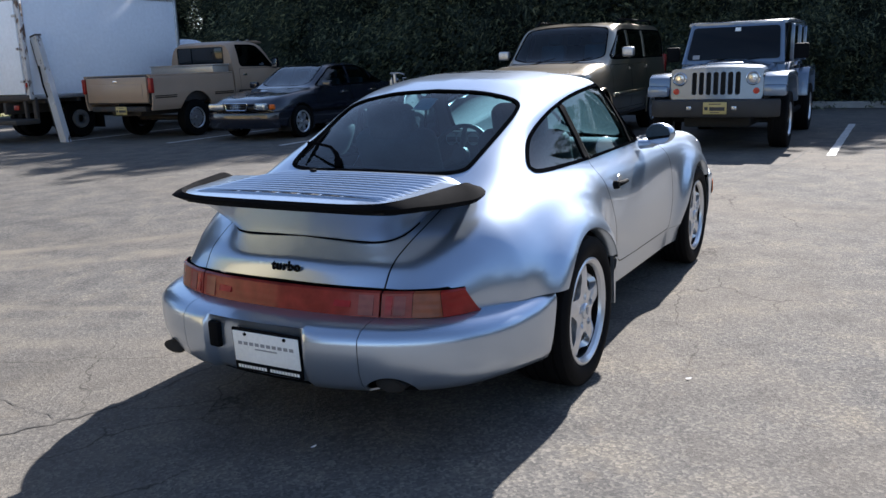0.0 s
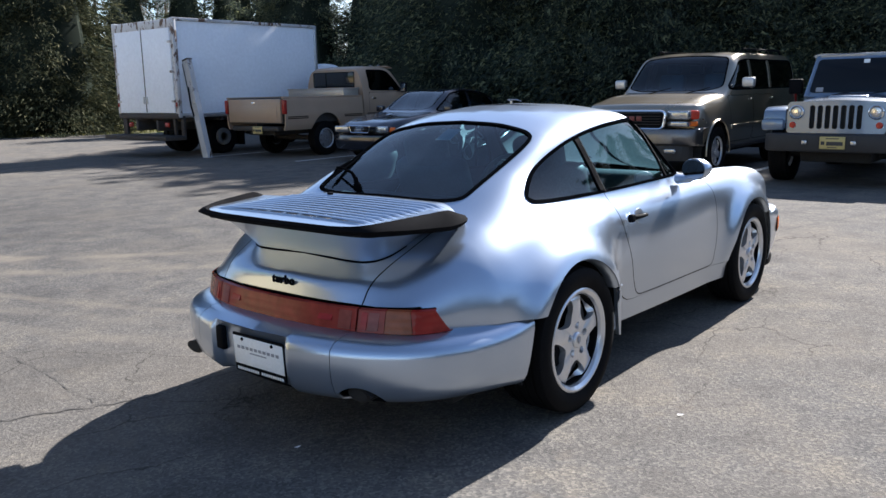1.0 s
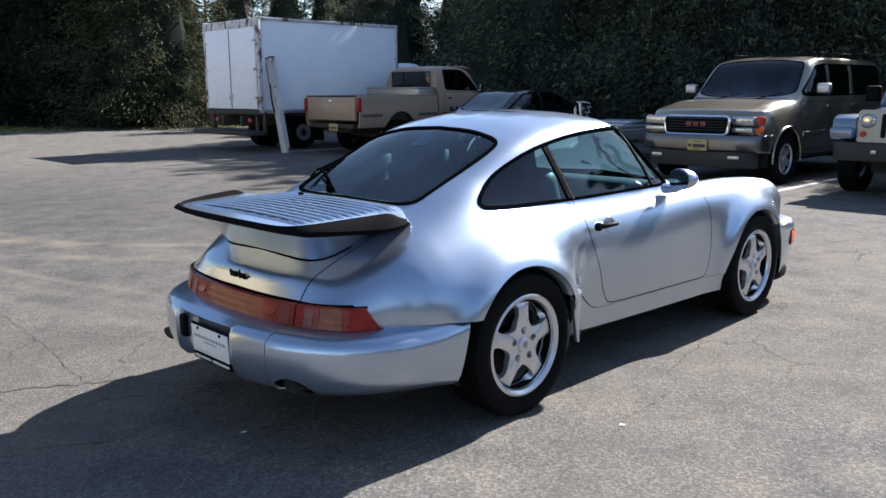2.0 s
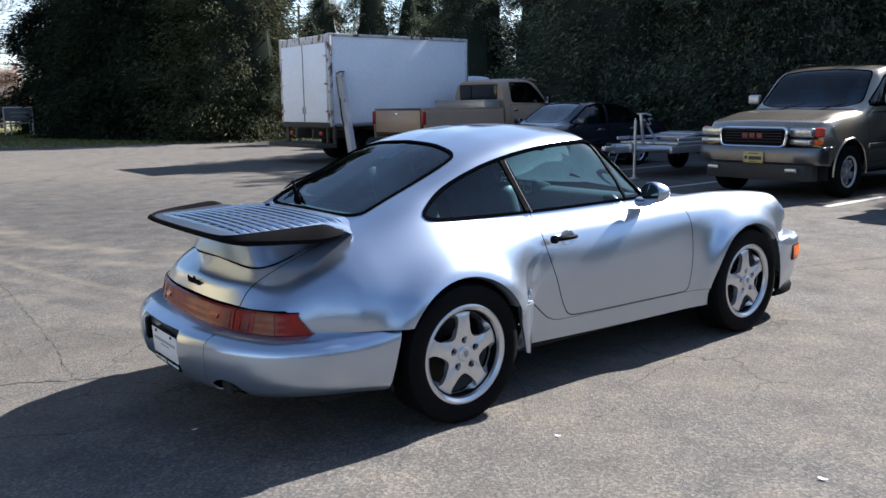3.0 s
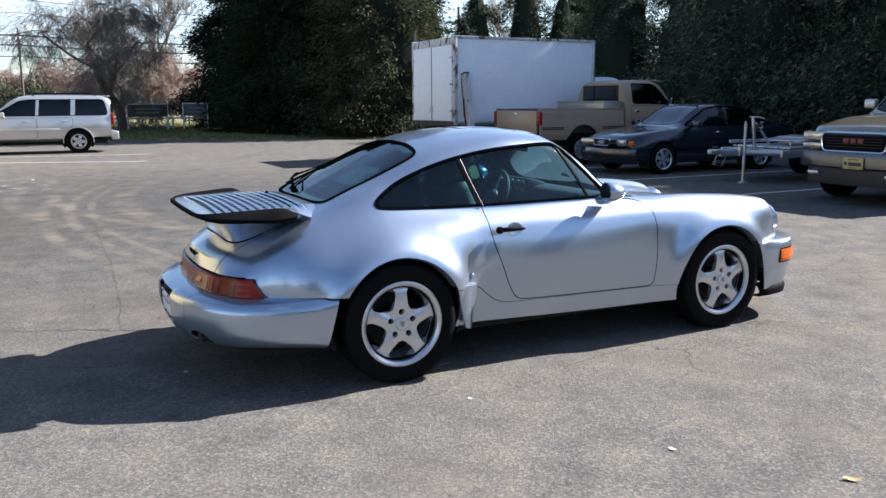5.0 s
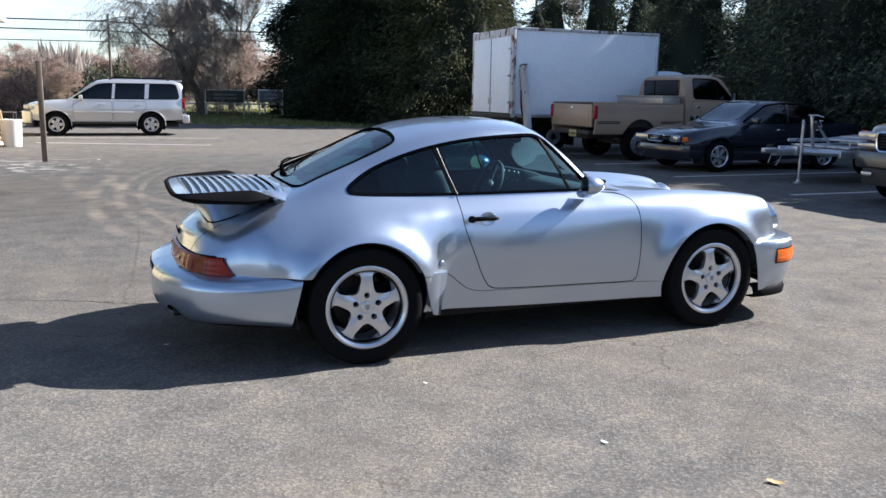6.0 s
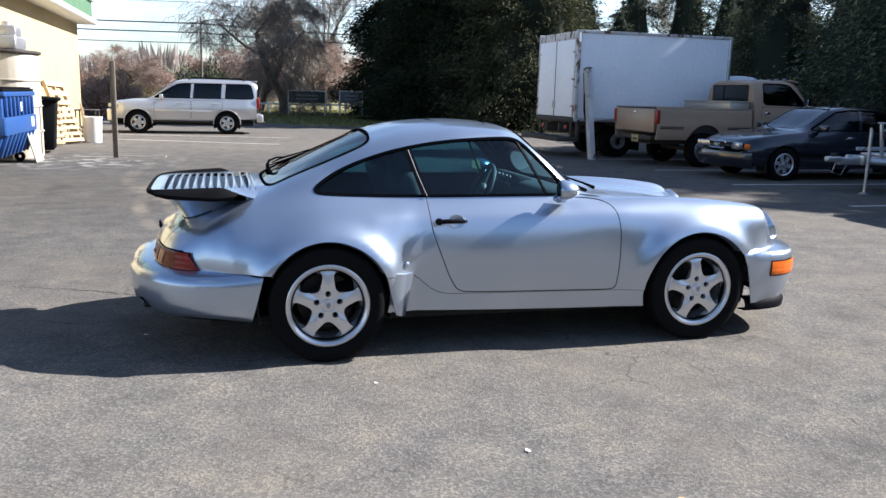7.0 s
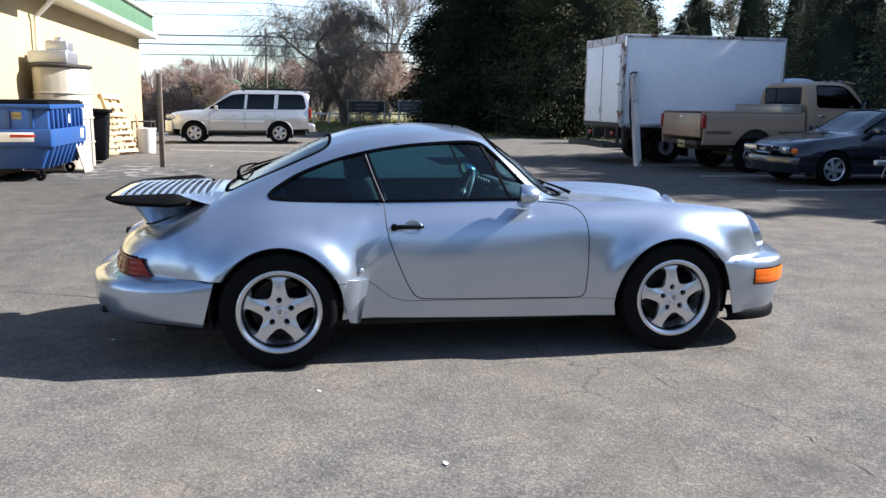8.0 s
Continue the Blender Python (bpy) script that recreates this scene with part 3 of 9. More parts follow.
def alloy_wheel(parent, at, tyre_w, rim_r, tyre_r, spokes=5, face=0.012, name="wheel", hub=ALLOY, hole="cup", label="", tread=True):
    """A wheel with its outer face towards -y: tyre, rim barrel, spoked face, bolts, centre cap, brake disc."""
    wheel = thing(name, "", "", at)
    wheel.parent = parent
    if label:
        wheel["label"] = label
    h = tyre_w / 2
    side = tyre_r - rim_r
    prof = [(rim_r - 0.004, -h * 0.80), (rim_r + 0.010, -h * 0.90), (rim_r + side * 0.35, -h * 1.0), (rim_r + side * 0.62, -h * 1.0), (tyre_r - 0.016, -h * 0.95), (tyre_r - 0.005, -h * 0.87)]
    grooves = (-0.55, -0.18, 0.18, 0.55)
    for g in grooves:
        prof += [(tyre_r, h * (g - 0.06)), (tyre_r - 0.008, h * (g - 0.045)), (tyre_r - 0.008, h * (g + 0.045)), (tyre_r, h * (g + 0.06))]
    prof += [(tyre_r - 0.005, h * 0.87), (tyre_r - 0.016, h * 0.95), (rim_r + side * 0.5, h), (rim_r - 0.004, h * 0.8), (rim_r - 0.03, h * 0.7), (rim_r - 0.03, -h * 0.7)]
    b = bm_lathe(prof, 56, "y", closed=True)
    part("tyre", b, RUBBER, wheel)
    # barrel and lip
    b = bm_lathe([(rim_r, -h * 0.93), (rim_r + 0.006, -h * 0.90), (rim_r + 0.004, -h * 0.84), (rim_r - 0.012, -h * 0.80), (rim_r - 0.022, -h * 0.60), (rim_r - 0.03, h * 0.5), (rim_r - 0.034, h * 0.5), (rim_r - 0.028, -h * 0.60), (rim_r - 0.019, -h * 0.84), (rim_r - 0.006, -h * 0.93)], 56, "y", closed=True)
    part("rim", b, hub, wheel, "silver alloy rim")
    # spoked face: a dished disc with openings cut out
    rr = np.linspace(0.0, rim_r - 0.012, 30)
    aa = np.linspace(0, 2 * math.pi, 151)
    dish = curve((0.0, -0.66), (0.25, -0.68), (0.5, -0.66), (0.78, -0.64), (0.90, -0.60), (0.95, -0.50), (1.0, -0.52))
    P = np.zeros((len(aa), len(rr), 3))
    for j, r in enumerate(rr):
        P[:, j, 0], P[:, j, 2] = r * np.cos(aa), r * np.sin(aa)
        P[:, j, 1] = float(dish(r / rr[-1])) * tyre_w * 0.5 - face - (0.010 * np.maximum(0, np.cos(spokes * (aa - math.pi / 2))) * (1 - abs(2 * r / rr[-1] - 1.1)) if hole == 'cup' else 0)
    V, N, F = grid_shell(P)
    N[np.linalg.norm(N, axis=1) < 0.5] = (0, -1, 0)
    N[:, :] = np.where((N[:, 1] > 0)[:, None], -N, N)
    R = rim_r

    def openings(v):
        r, a = np.hypot(v[:, 0], v[:, 2]), np.arctan2(v[:, 2], v[:, 0])
        a = (a + math.pi / 2 + math.pi / spokes) % (2 * math.pi / spokes) - math.pi / spokes
        x, y = r * np.cos(a), r * np.sin(a)
        if hole == "cup":
            poly = chaikin([(0.415 * R, -0.06 * R), (0.415 * R, 0.06 * R), (0.54 * R, 0.20 * R), (0.67 * R, 0.325 * R), (0.79 * R, 0.345 * R), (0.88 * R, 0.22 * R), (0.905 * R, 0.0), (0.88 * R, -0.22 * R), (0.79 * R, -0.345 * R), (0.67 * R, -0.325 * R), (0.54 * R, -0.20 * R)], 3)
        elif hole == "round":
            poly = chaikin([(0.62 * R, -0.1 * R), (0.62 * R, 0.1 * R), (0.8 * R, 0.13 * R), (0.8 * R, -0.13 * R)], 2)
        else:
            w = math.pi / spokes
            poly = chaikin([(0.40 * R, -0.05 * R), (0.40 * R, 0.05 * R), (0.88 * R, 0.88 * R * math.sin(w) * 0.66), (0.92 * R, 0.0), (0.88 * R, -0.88 * R * math.sin(w) * 0.66)], 3)
        return inside_of(poly, x, y)
    face_shell = drop((V, N, F), openings)
    bolt_n, bolt_r = 5, 0.065 * (1.0 if hole == "cup" else 0.9)
    offs = math.pi / 2

    def bolt_holes(v):
        a = (np.arctan2(v[:, 2], v[:, 0]) - offs) % (2 * math.pi / bolt_n)
        a = np.minimum(a, 2 * math.pi / bolt_n - a)
        r = np.hypot(v[:, 0], v[:, 2])
        return np.hypot(r * np.cos(a) - bolt_r, r * np.sin(a)) - 0.0165
    face_shell = drop(face_shell, bolt_holes)
    shell_part("spokes", thick(face_shell, 0.030), hub, wheel, "five-spoke alloy face", custom=False)
    yb = float(dish(bolt_r / rr[-1])) * tyre_w * 0.5 - face
    for k in range(bolt_n):
        a = offs + 2 * math.pi * k / bolt_n
        b = bm_lathe([(0.011, yb + 0.012), (0.011, yb + 0.03), (0.0105, yb + 0.04)], 6, "y", (bolt_r * math.cos(a), 0, bolt_r * math.sin(a)))
        part("wheel_bolt", b, TRIM, wheel)
    b = bm_lathe([(0.034, yb + 0.004), (0.034, yb - 0.006), (0.029, yb - 0.011), (0.0, yb - 0.012)], 28, "y")
    part("centre_cap", b, hub, wheel, "centre cap with a small crest")
    b = bm_prism([(-0.012, 0.014), (0.0, 0.017), (0.012, 0.014), (0.011, -0.004), (0.0, -0.016), (-0.011, -0.004)], 0.0015, "y", yb - 0.0142)
    part("crest", b, GREY_INK, wheel)
    b = bm_lathe([(0.06, 0.02), (0.155, 0.02), (0.155, 0.045), (0.06, 0.045)], 40, "y", closed=True)
    part("brake_disc", b, DARK_CHROME, wheel)
    b = bm_box((0.11, 0.09, 0.16), (0.115, 0.03, 0.03), 0.02, 2, Matrix.Rotation(-0.2, 4, "Y"))
    part("brake_caliper", b, TRIM, wheel)
    return wheel


def build_coupe():
    car = thing("sports_coupe", "silver two-door sports coupe with a wide whale-tail spoiler, parked on asphalt", "car")
    # section lines from sill to roof middle, by place along the car
    lines = [
        (curve((-2.04, 0.58), (-1.9, 0.64), (-1.75, 0.70), (-1.6, 0.765), (-1.45, 0.815), (-1.14, 0.845), (-0.80, 0.81), (-0.6, 0.745), (0, 0.745), (0.6, 0.75), (0.85, 0.78), (1.14, 0.795), (1.45, 0.77), (1.7, 0.70), (1.92, 0.62)),
         curve((-2.04, 0.36), (-1.4, 0.30), (-0.7, 0.245), (0.7, 0.213), (1.92, 0.30))),
        (curve((-2.04, 0.605), (-1.9, 0.672), (-1.75, 0.735), (-1.6, 0.80), (-1.45, 0.842), (-1.14, 0.868), (-0.88, 0.858), (-0.78, 0.838), (-0.70, 0.798), (-0.62, 0.774), (-0.4, 0.768), (0, 0.775), (0.5, 0.778), (0.7, 0.792), (0.9, 0.822), (1.14, 0.836), (1.4, 0.812), (1.7, 0.735), (1.92, 0.65)),
         curve((-2.04, 0.44), (1.92, 0.42))),
        (curve((-2.04, 0.61), (-1.9, 0.677), (-1.75, 0.738), (-1.6, 0.798), (-1.45, 0.834), (-1.14, 0.858), (-0.9, 0.850), (-0.78, 0.828), (-0.68, 0.796), (-0.58, 0.784), (-0.4, 0.780), (0, 0.784), (0.5, 0.782), (0.7, 0.792), (0.9, 0.815), (1.14, 0.828), (1.4, 0.806), (1.7, 0.735), (1.92, 0.65)),
         curve((-2.04, 0.53), (-1.8, 0.56), (-1.14, 0.60), (-0.5, 0.58), (1.14, 0.59), (1.7, 0.58), (1.92, 0.50))),
        (curve((-2.04, 0.585), (-1.8, 0.675), (-1.5, 0.745), (-1.14, 0.775), (-0.9, 0.778), (-0.75, 0.766), (-0.6, 0.748), (-0.3, 0.742), (0.3, 0.748), (0.7, 0.75), (1.14, 0.76), (1.45, 0.75), (1.7, 0.71), (1.92, 0.62)),
         curve((-2.04, 0.575), (-1.9, 0.628), (-1.8, 0.66), (-1.5, 0.735), (-1.14, 0.775), (-0.6, 0.765), (0.3, 0.77), (0.7, 0.785), (1.14, 0.785), (1.45, 0.765), (1.68, 0.74), (1.80, 0.62), (1.92, 0.53))),
        (curve((-2.04, 0.53), (-1.8, 0.59), (-1.5, 0.635), (-1.14, 0.655), (-0.8, 0.66), (-0.3, 0.665), (0.3, 0.662), (0.6, 0.65), (1.14, 0.64), (1.6, 0.635), (1.92, 0.56)),
         curve((-2.04, 0.588), (-1.95, 0.645), (-1.85, 0.695), (-1.5, 0.828), (-1.14, 0.892), (-0.8, 0.878), (-0.3, 0.872), (0.25, 0.872), (0.6, 0.864), (0.9, 0.868), (1.2, 0.856), (1.5, 0.828), (1.68, 0.795), (1.80, 0.66), (1.92, 0.54))),
        (curve((-2.04, 0.47), (-1.8, 0.505), (-1.5, 0.54), (-1.14, 0.57), (-0.8, 0.595), (-0.3, 0.612), (0.1, 0.612), (0.35, 0.612), (0.6, 0.56), (1.14, 0.52), (1.6, 0.52), (1.92, 0.48)),
         curve((-2.04, 0.594), (-1.97, 0.66), (-1.85, 0.722), (-1.7, 0.782), (-1.5, 0.862), (-1.14, 0.985), (-0.8, 1.02), (-0.3, 1.045), (0.1, 1.02), (0.28, 0.955), (0.40, 0.895), (0.6, 0.868), (0.9, 0.838), (1.2, 0.818), (1.5, 0.785), (1.68, 0.745), (1.80, 0.64), (1.92, 0.55))),
        (curve((-2.04, 0.38), (-1.8, 0.40), (-1.5, 0.435), (-1.14, 0.485), (-0.8, 0.515), (-0.3, 0.535), (0.0, 0.53), (0.2, 0.53), (0.45, 0.485), (0.6, 0.44), (1.14, 0.40), (1.92, 0.36)),
         curve((-2.04, 0.598), (-2.0, 0.66), (-1.9, 0.718), (-1.75, 0.775), (-1.5, 0.875), (-1.3, 0.972), (-1.14, 1.035), (-0.8, 1.155), (-0.6, 1.195), (-0.3, 1.225), (-0.08, 1.215), (0.05, 1.17), (0.2, 1.085), (0.35, 0.975), (0.48, 0.892), (0.6, 0.868), (0.9, 0.828), (1.2, 0.802), (1.5, 0.765), (1.68, 0.725), (1.80, 0.67), (1.92, 0.56))),
        (curve((-2.04, 0.22), (-1.5, 0.25), (-1.14, 0.275), (-0.3, 0.31), (0.3, 0.30), (0.6, 0.25), (1.92, 0.2)),
         curve((-2.04, 0.60), (-2.02, 0.650), (-1.97, 0.690), (-1.88, 0.735), (-1.75, 0.785), (-1.5, 0.885), (-1.3, 0.985), (-1.14, 1.065), (-0.8, 1.215), (-0.6, 1.262), (-0.3, 1.286), (-0.03, 1.268), (0.1, 1.225), (0.25, 1.125), (0.40, 1.01), (0.54, 0.90), (0.64, 0.868), (0.9, 0.832), (1.2, 0.803), (1.5, 0.762), (1.7, 0.712), (1.92, 0.60))),
        (curve((-2.04, 0.0), (1.92, 0.0)),
         curve((-2.04, 0.602), (-2.025, 0.655), (-1.975, 0.695), (-1.88, 0.742), (-1.75, 0.790), (-1.5, 0.890), (-1.3, 0.995), (-1.14, 1.075), (-0.8, 1.232), (-0.6, 1.28), (-0.3, 1.303), (-0.03, 1.288), (0.1, 1.25), (0.27, 1.14), (0.42, 1.022), (0.57, 0.90), (0.66, 0.872), (0.9, 0.836), (1.2, 0.805), (1.5, 0.762), (1.7, 0.715), (1.92, 0.61))),
    ]
    bow = curve((-2.04, 0.20), (-1.9, 0.12), (-1.75, 0.04), (-1.6, 0.0), (-1.3, 0.0), (1.3, 0.0), (1.6, -0.03), (1.8, -0.10), (1.92, -0.17))
    stations = np.concatenate([np.linspace(-2.04, -1.6, 40), np.linspace(-1.6, -0.5, 60)[1:], np.linspace(-0.5, 0.0, 22)[1:], np.linspace(0.0, 0.75, 46)[1:], np.linspace(0.75, 1.92, 60)[1:]])
    half = loft_half(stations, lines, (3, 5, 8, 8, 6, 8, 9, 8), bow)
    arches = ((-1.136, 0.325, 0.346), (1.136, 0.320, 0.356))
    # flared lips round the wheel openings
    V, N, F = half
    for cx, cz, r, out in ((-1.136, 0.325, 0.346, 0.042), (1.136, 0.320, 0.356, 0.030)):
        d = np.hypot(V[:, 0] - cx, V[:, 2] - cz) - r
        V[:, 1] -= np.where(V[:, 1] < -0.5, out * np.exp(-(np.maximum(d - 0.018, 0) / 0.068) ** 2) * np.clip((V[:, 2] - 0.25) / 0.2, 0, 1), 0)
    P = V.reshape(len(stations), -1, 3)
    half = grid_shell(P)
    half[1][np.abs(half[0][:, 1]) < 1e-6, 1] = 0
    for cx, cz, r in arches:
        half = drop(half, lambda v: np.where(v[:, 1] < -0.4, np.hypot(v[:, 0] - cx, v[:, 2] - cz) - r, 1.0))
    # bumpers take over below these lines
    half = drop(half, lambda v: np.maximum(v[:, 2] - 0.497, v[:, 0] + 1.30))
    half = drop(half, lambda v: np.maximum(v[:, 2] - 0.535, 1.30 - v[:, 0]))
    # opening for the tail lamps, wrapped round the corner
    half = drop(half, lambda v: np.maximum(v[:, 2] - 0.594, v[:, 0] + 1.515 + v[:, 2] * 0.62))
    # below the front flank of the rear arch the sill starts
    sill_top = lambda x: np.interp(x, [-0.9, -0.74, -0.66, -0.62, -0.58, -0.53, -0.48, -0.42, 0.9], [0.47, 0.47, 0.466, 0.44, 0.405, 0.365, 0.345, 0.337, 0.320])
    sill, half = split(half, lambda v: np.maximum(v[:, 2] - sill_top(v[:, 0]), np.abs(v[:, 0]) - 0.9))
    sill = keep(sill, lambda v: v[:, 2] - sill_top(v[:, 0]) + 0.005)
    seam = 0.0028

    def cut_out(shell, f, gap=seam):
        inner = keep(shell, lambda v: f(v) + gap)
        return inner, drop(shell, lambda v: f(v) - gap)

    side_glass = chaikin([(-1.20, 0.915), (-1.15, 0.893), (-0.6, 0.880), (0.10, 0.885), (0.325, 0.885), (0.325, 0.915), (0.10, 1.145), (0.02, 1.212), (-0.15, 1.212), (-0.45, 1.192), (-0.75, 1.135), (-1.0, 1.045), (-1.14, 0.965)], 3)
    f_side = lambda v: np.where(v[:, 1] < -0.45, inside_of(side_glass, v[:, 0], v[:, 2]), 1.0)
    seal_side = drop(keep(half, lambda v: f_side(v) - 0.004), lambda v: f_side(v) + 0.010)
    glass_zone, half = split(half, f_side)
    pane_zone = keep(glass_zone, lambda v: f_side(v) + 0.007)
    pillar = lambda v: np.abs(v[:, 0] + 0.555 + (v[:, 2] - 0.88) * 0.36) - 0.020
    pillar_shell, panes = split(pane_zone, pillar)
    quarter, door_pane = split(panes, lambda v: v[:, 0] + 0.555 + (v[:, 2] - 0.88) * 0.36)
    bar = lambda v: np.abs(v[:, 0] - 0.185 + (v[:, 2] - 0.88) * 0.52) - 0.008
    bar_shell, door_pane = split(door_pane, bar)

    screen = chaikin([(0.62, 0.0), (0.60, -0.30), (0.50, -0.49), (0.42, -0.545), (0.34, -0.545), (0.22, -0.518), (0.10, -0.475), (0.085, -0.30), (0.095, 0.0), (0.085, 0.30), (0.10, 0.475), (0.22, 0.518), (0.34, 0.545), (0.42, 0.545), (0.50, 0.49), (0.60, 0.30)], 3)
    f_screen = lambda v: np.where(v[:, 2] > 0.80, inside_of(screen, v[:, 0], v[:, 1]), 1.0)
    screen_seal = drop(keep(half, lambda v: f_screen(v) - 0.006), lambda v: f_screen(v) + 0.018)
    screen_zone, half = split(half, f_screen)
    screen_pane = keep(screen_zone, lambda v: f_screen(v) + 0.014)
    rear = chaikin([(-1.445, 0.0), (-1.44, -0.30), (-1.41, -0.435), (-1.34, -0.455), (-1.1, -0.465), (-0.93, -0.470), (-0.85, -0.445), (-0.825, -0.30), (-0.815, 0.0), (-0.825, 0.30), (-0.85, 0.445), (-0.93, 0.470), (-1.1, 0.465), (-1.34, 0.455), (-1.41, 0.435), (-1.44, 0.30)], 3)
    f_rear = lambda v: inside_of(rear, v[:, 0], v[:, 1])
    rear_seal = drop(keep(half, lambda v: f_rear(v) - 0.003), lambda v: f_rear(v) + 0.014)
    rear_zone, half = split(half, f_rear)
    rear_pane = keep(rear_zone, lambda v: f_rear(v) + 0.010)

    door_line = chaikin([(-0.556, 0.87), (-0.548, 0.72), (-0.505, 0.60), (-0.43, 0.42), (-0.385, 0.352), (-0.31, 0.341), (0.3, 0.332), (0.59, 0.327), (0.607, 0.345), (0.615, 0.60), (0.612, 0.72), (0.59, 0.815), (0.53, 0.858), (0.40, 0.872), (0.30, 0.874), (0.30, 1.1), (-0.45, 1.1), (-0.565, 0.9)], 2)
    door, half = cut_out(half, lambda v: np.where((v[:, 1] < -0.45) & (v[:, 2] < 0.93), inside_of(door_line, v[:, 0], v[:, 2]), 1.0))
    lid = chaikin([(-2.3, -0.415), (-2.3, 0.415), (-2.0, 0.415), (-1.75, 0.445), (-1.52, 0.465), (-1.495, 0.45), (-1.48, 0.3), (-1.478, 0.0), (-1.48, -0.3), (-1.495, -0.45), (-1.52, -0.465), (-1.75, -0.445), (-2.0, -0.415)], 2)
    engine_lid, half = cut_out(half, lambda v: np.where(v[:, 0] < -1.2, inside_of(lid, v[:, 0], v[:, 1]), 1.0))
    bonnet_line = chaikin([(1.97, -0.36), (1.97, 0.36), (1.7, 0.40), (1.1, 0.47), (0.80, 0.50), (0.755, 0.48), (0.715, 0.3), (0.70, 0.0), (0.715, -0.3), (0.755, -0.48), (0.80, -0.50), (1.1, -0.47), (1.7, -0.40)], 2)
    bonnet, half = cut_out(half, lambda v: np.where(v[:, 0] > 0.66, inside_of(bonnet_line, v[:, 0], v[:, 1]), 1.0))
    # round lamp bowls in the front wings
    half = drop(half, lambda v: np.where(v[:, 0] > 1.6, np.hypot(v[:, 1] + 0.585, v[:, 2] - 0.67) - 0.098, 1.0))

    body_half = half
    shell_part("body", join(body_half, flip_y(body_half)), SILVER, car, "silver metallic steel body")
    lining = offset(join(half, door), -0.012)
    shell_part("inner_shell", join(lining, flip_y(lining)), DARK, car, "dark body lining", custom=False)
    for lid_part in (engine_lid, bonnet):
        under = offset(lid_part, -0.016)
        shell_part("lid_lining", join(under, flip_y(under)), DARK, car, custom=False)
    shell_part("engine_lid", join(engine_lid, flip_y(engine_lid)), SILVER, car)
    shell_part("bonnet", join(bonnet, flip_y(bonnet)), SILVER, car)
    for s in (1, -1):
        way = (lambda q: q) if s == 1 else flip_y
        d = shell_part("door", way(door), SILVER, car)
        shell_part("sill", way(offset(sill, -0.005)), SILVER, car)
        shell_part("sill_lining", way(offset(sill, -0.02)), DARK, car, custom=False)
        g = shell_part("door_window", way(offset(door_pane, -0.006)), GLASS, car, "clear side glass")
        q = shell_part("quarter_window", way(offset(quarter, -0.006)), GLASS, car, "clear side glass")
        g.visible_shadow = q.visible_shadow = False
        shell_part("window_seal", way(thick(offset(seal_side, 0.004), 0.014)), SEAL, car, "black rubber window seal", custom=False)
        shell_part("window_pillar", way(thick(offset(pillar_shell, 0.002), 0.014)), TRIM, car, "black door pillar", custom=False)
        shell_part("window_bar", way(thick(offset(bar_shell, 0.001), 0.012)), TRIM, car, custom=False)
        # bright strip on the pillar
        b = bm_tube([(-0.553, -s * 0.668, 0.885), (-0.60, -s * 0.628, 1.0), (-0.648, -s * 0.574, 1.14)], 0.0028, 6)
        part("pillar_strip", b, DULL_CHROME, car)
        # handle: dark oval recess, lock button and grip
        b = bm_lathe([(0.040, 0.0), (0.038, -0.004), (0.030, -0.003), (0.0, 0.002)], 28, "y")
        bmesh.ops.scale(b, vec=(1.25, s, 0.95), verts=b.verts)
        h = part("handle_recess", b, SILVER, car, at=pose(-0.405, -s * 0.772, 0.755, -10 * s, 0, 0))
        b = bm_tube([(-0.085, 0, 0), (-0.05, -0.022 * s, 0.001), (0.0, -0.027 * s, 0.001), (0.055, -0.022 * s, 0), (0.075, -0.006 * s, 0)], [0.012, 0.013, 0.011, 0.010, 0.008], 10)
        bm_lathe([(0.020, 0.0), (0.020, -0.020 * s), (0.016, -0.026 * s), (0.0, -0.027 * s)], 18, "y", (-0.085, 0, 0), b)
        part("door_handle", b, TRIM, car, "black pull handle", at=pose(-0.425, -s * 0.775, 0.755, -8 * s, 0, 0))
        # outside mirror on a short foot
        b = bmesh.new()
        bmesh.ops.create_uvsphere(b, u_segments=28, v_segments=16, radius=1)
        for v in b.verts:
            x, y, z = v.co
            x = x if x > -0.35 else -0.35
            v.co = (x * 0.085, y * 0.080, z * 0.058 * (1.0 - 0.15 * x))
        mir = part("door_mirror", b, SILVER, car, "silver outside mirror", at=pose(0.225, -s * 0.805, 0.932, 0, 0, -s * 12))
        b = bm_lathe([(0.049, 0), (0.050, -0.003), (0.0, -0.004)], 28, "x")
        bmesh.ops.scale(b, vec=(1, 1.42, 1.0), verts=b.verts)
        part("mirror_glass", b, MIRROR, mir, "bright mirror glass", at=pose(-0.0312, 0, 0))
        b = bm_tube([(0.250, -s * 0.690, 0.862), (0.245, -s * 0.745, 0.868), (0.232, -s * 0.792, 0.905)], [0.046, 0.038, 0.034], 14)
        bmesh.ops.scale(b, vec=(1, 1, 0.62), space=Matrix.Translation((0, 0, -0.885)), verts=b.verts)
        part("mirror_foot", b, SILVER, mir).matrix_parent_inverse = mir.matrix_basis.inverted()
        # headlamp
        b = bm_lathe([(0.098, -0.09), (0.104, 0.0), (0.102, 0.008), (0.094, 0.013), (0.088, 0.004), (0.086, -0.09)], 36, "x", closed=True)
        hl = part("headlamp", b, SILVER, car, "round headlamp with silver ring", at=pose(1.748, -s * 0.588, 0.672, 0, -24, -s * 8))
        b = bm_lathe([(0.092, 0.0), (0.088, 0.010), (0.06, 0.026), (0.03, 0.034), (0.0, 0.036)], 36, "x")
        part("lens", b, CLEAR_LENS, hl)
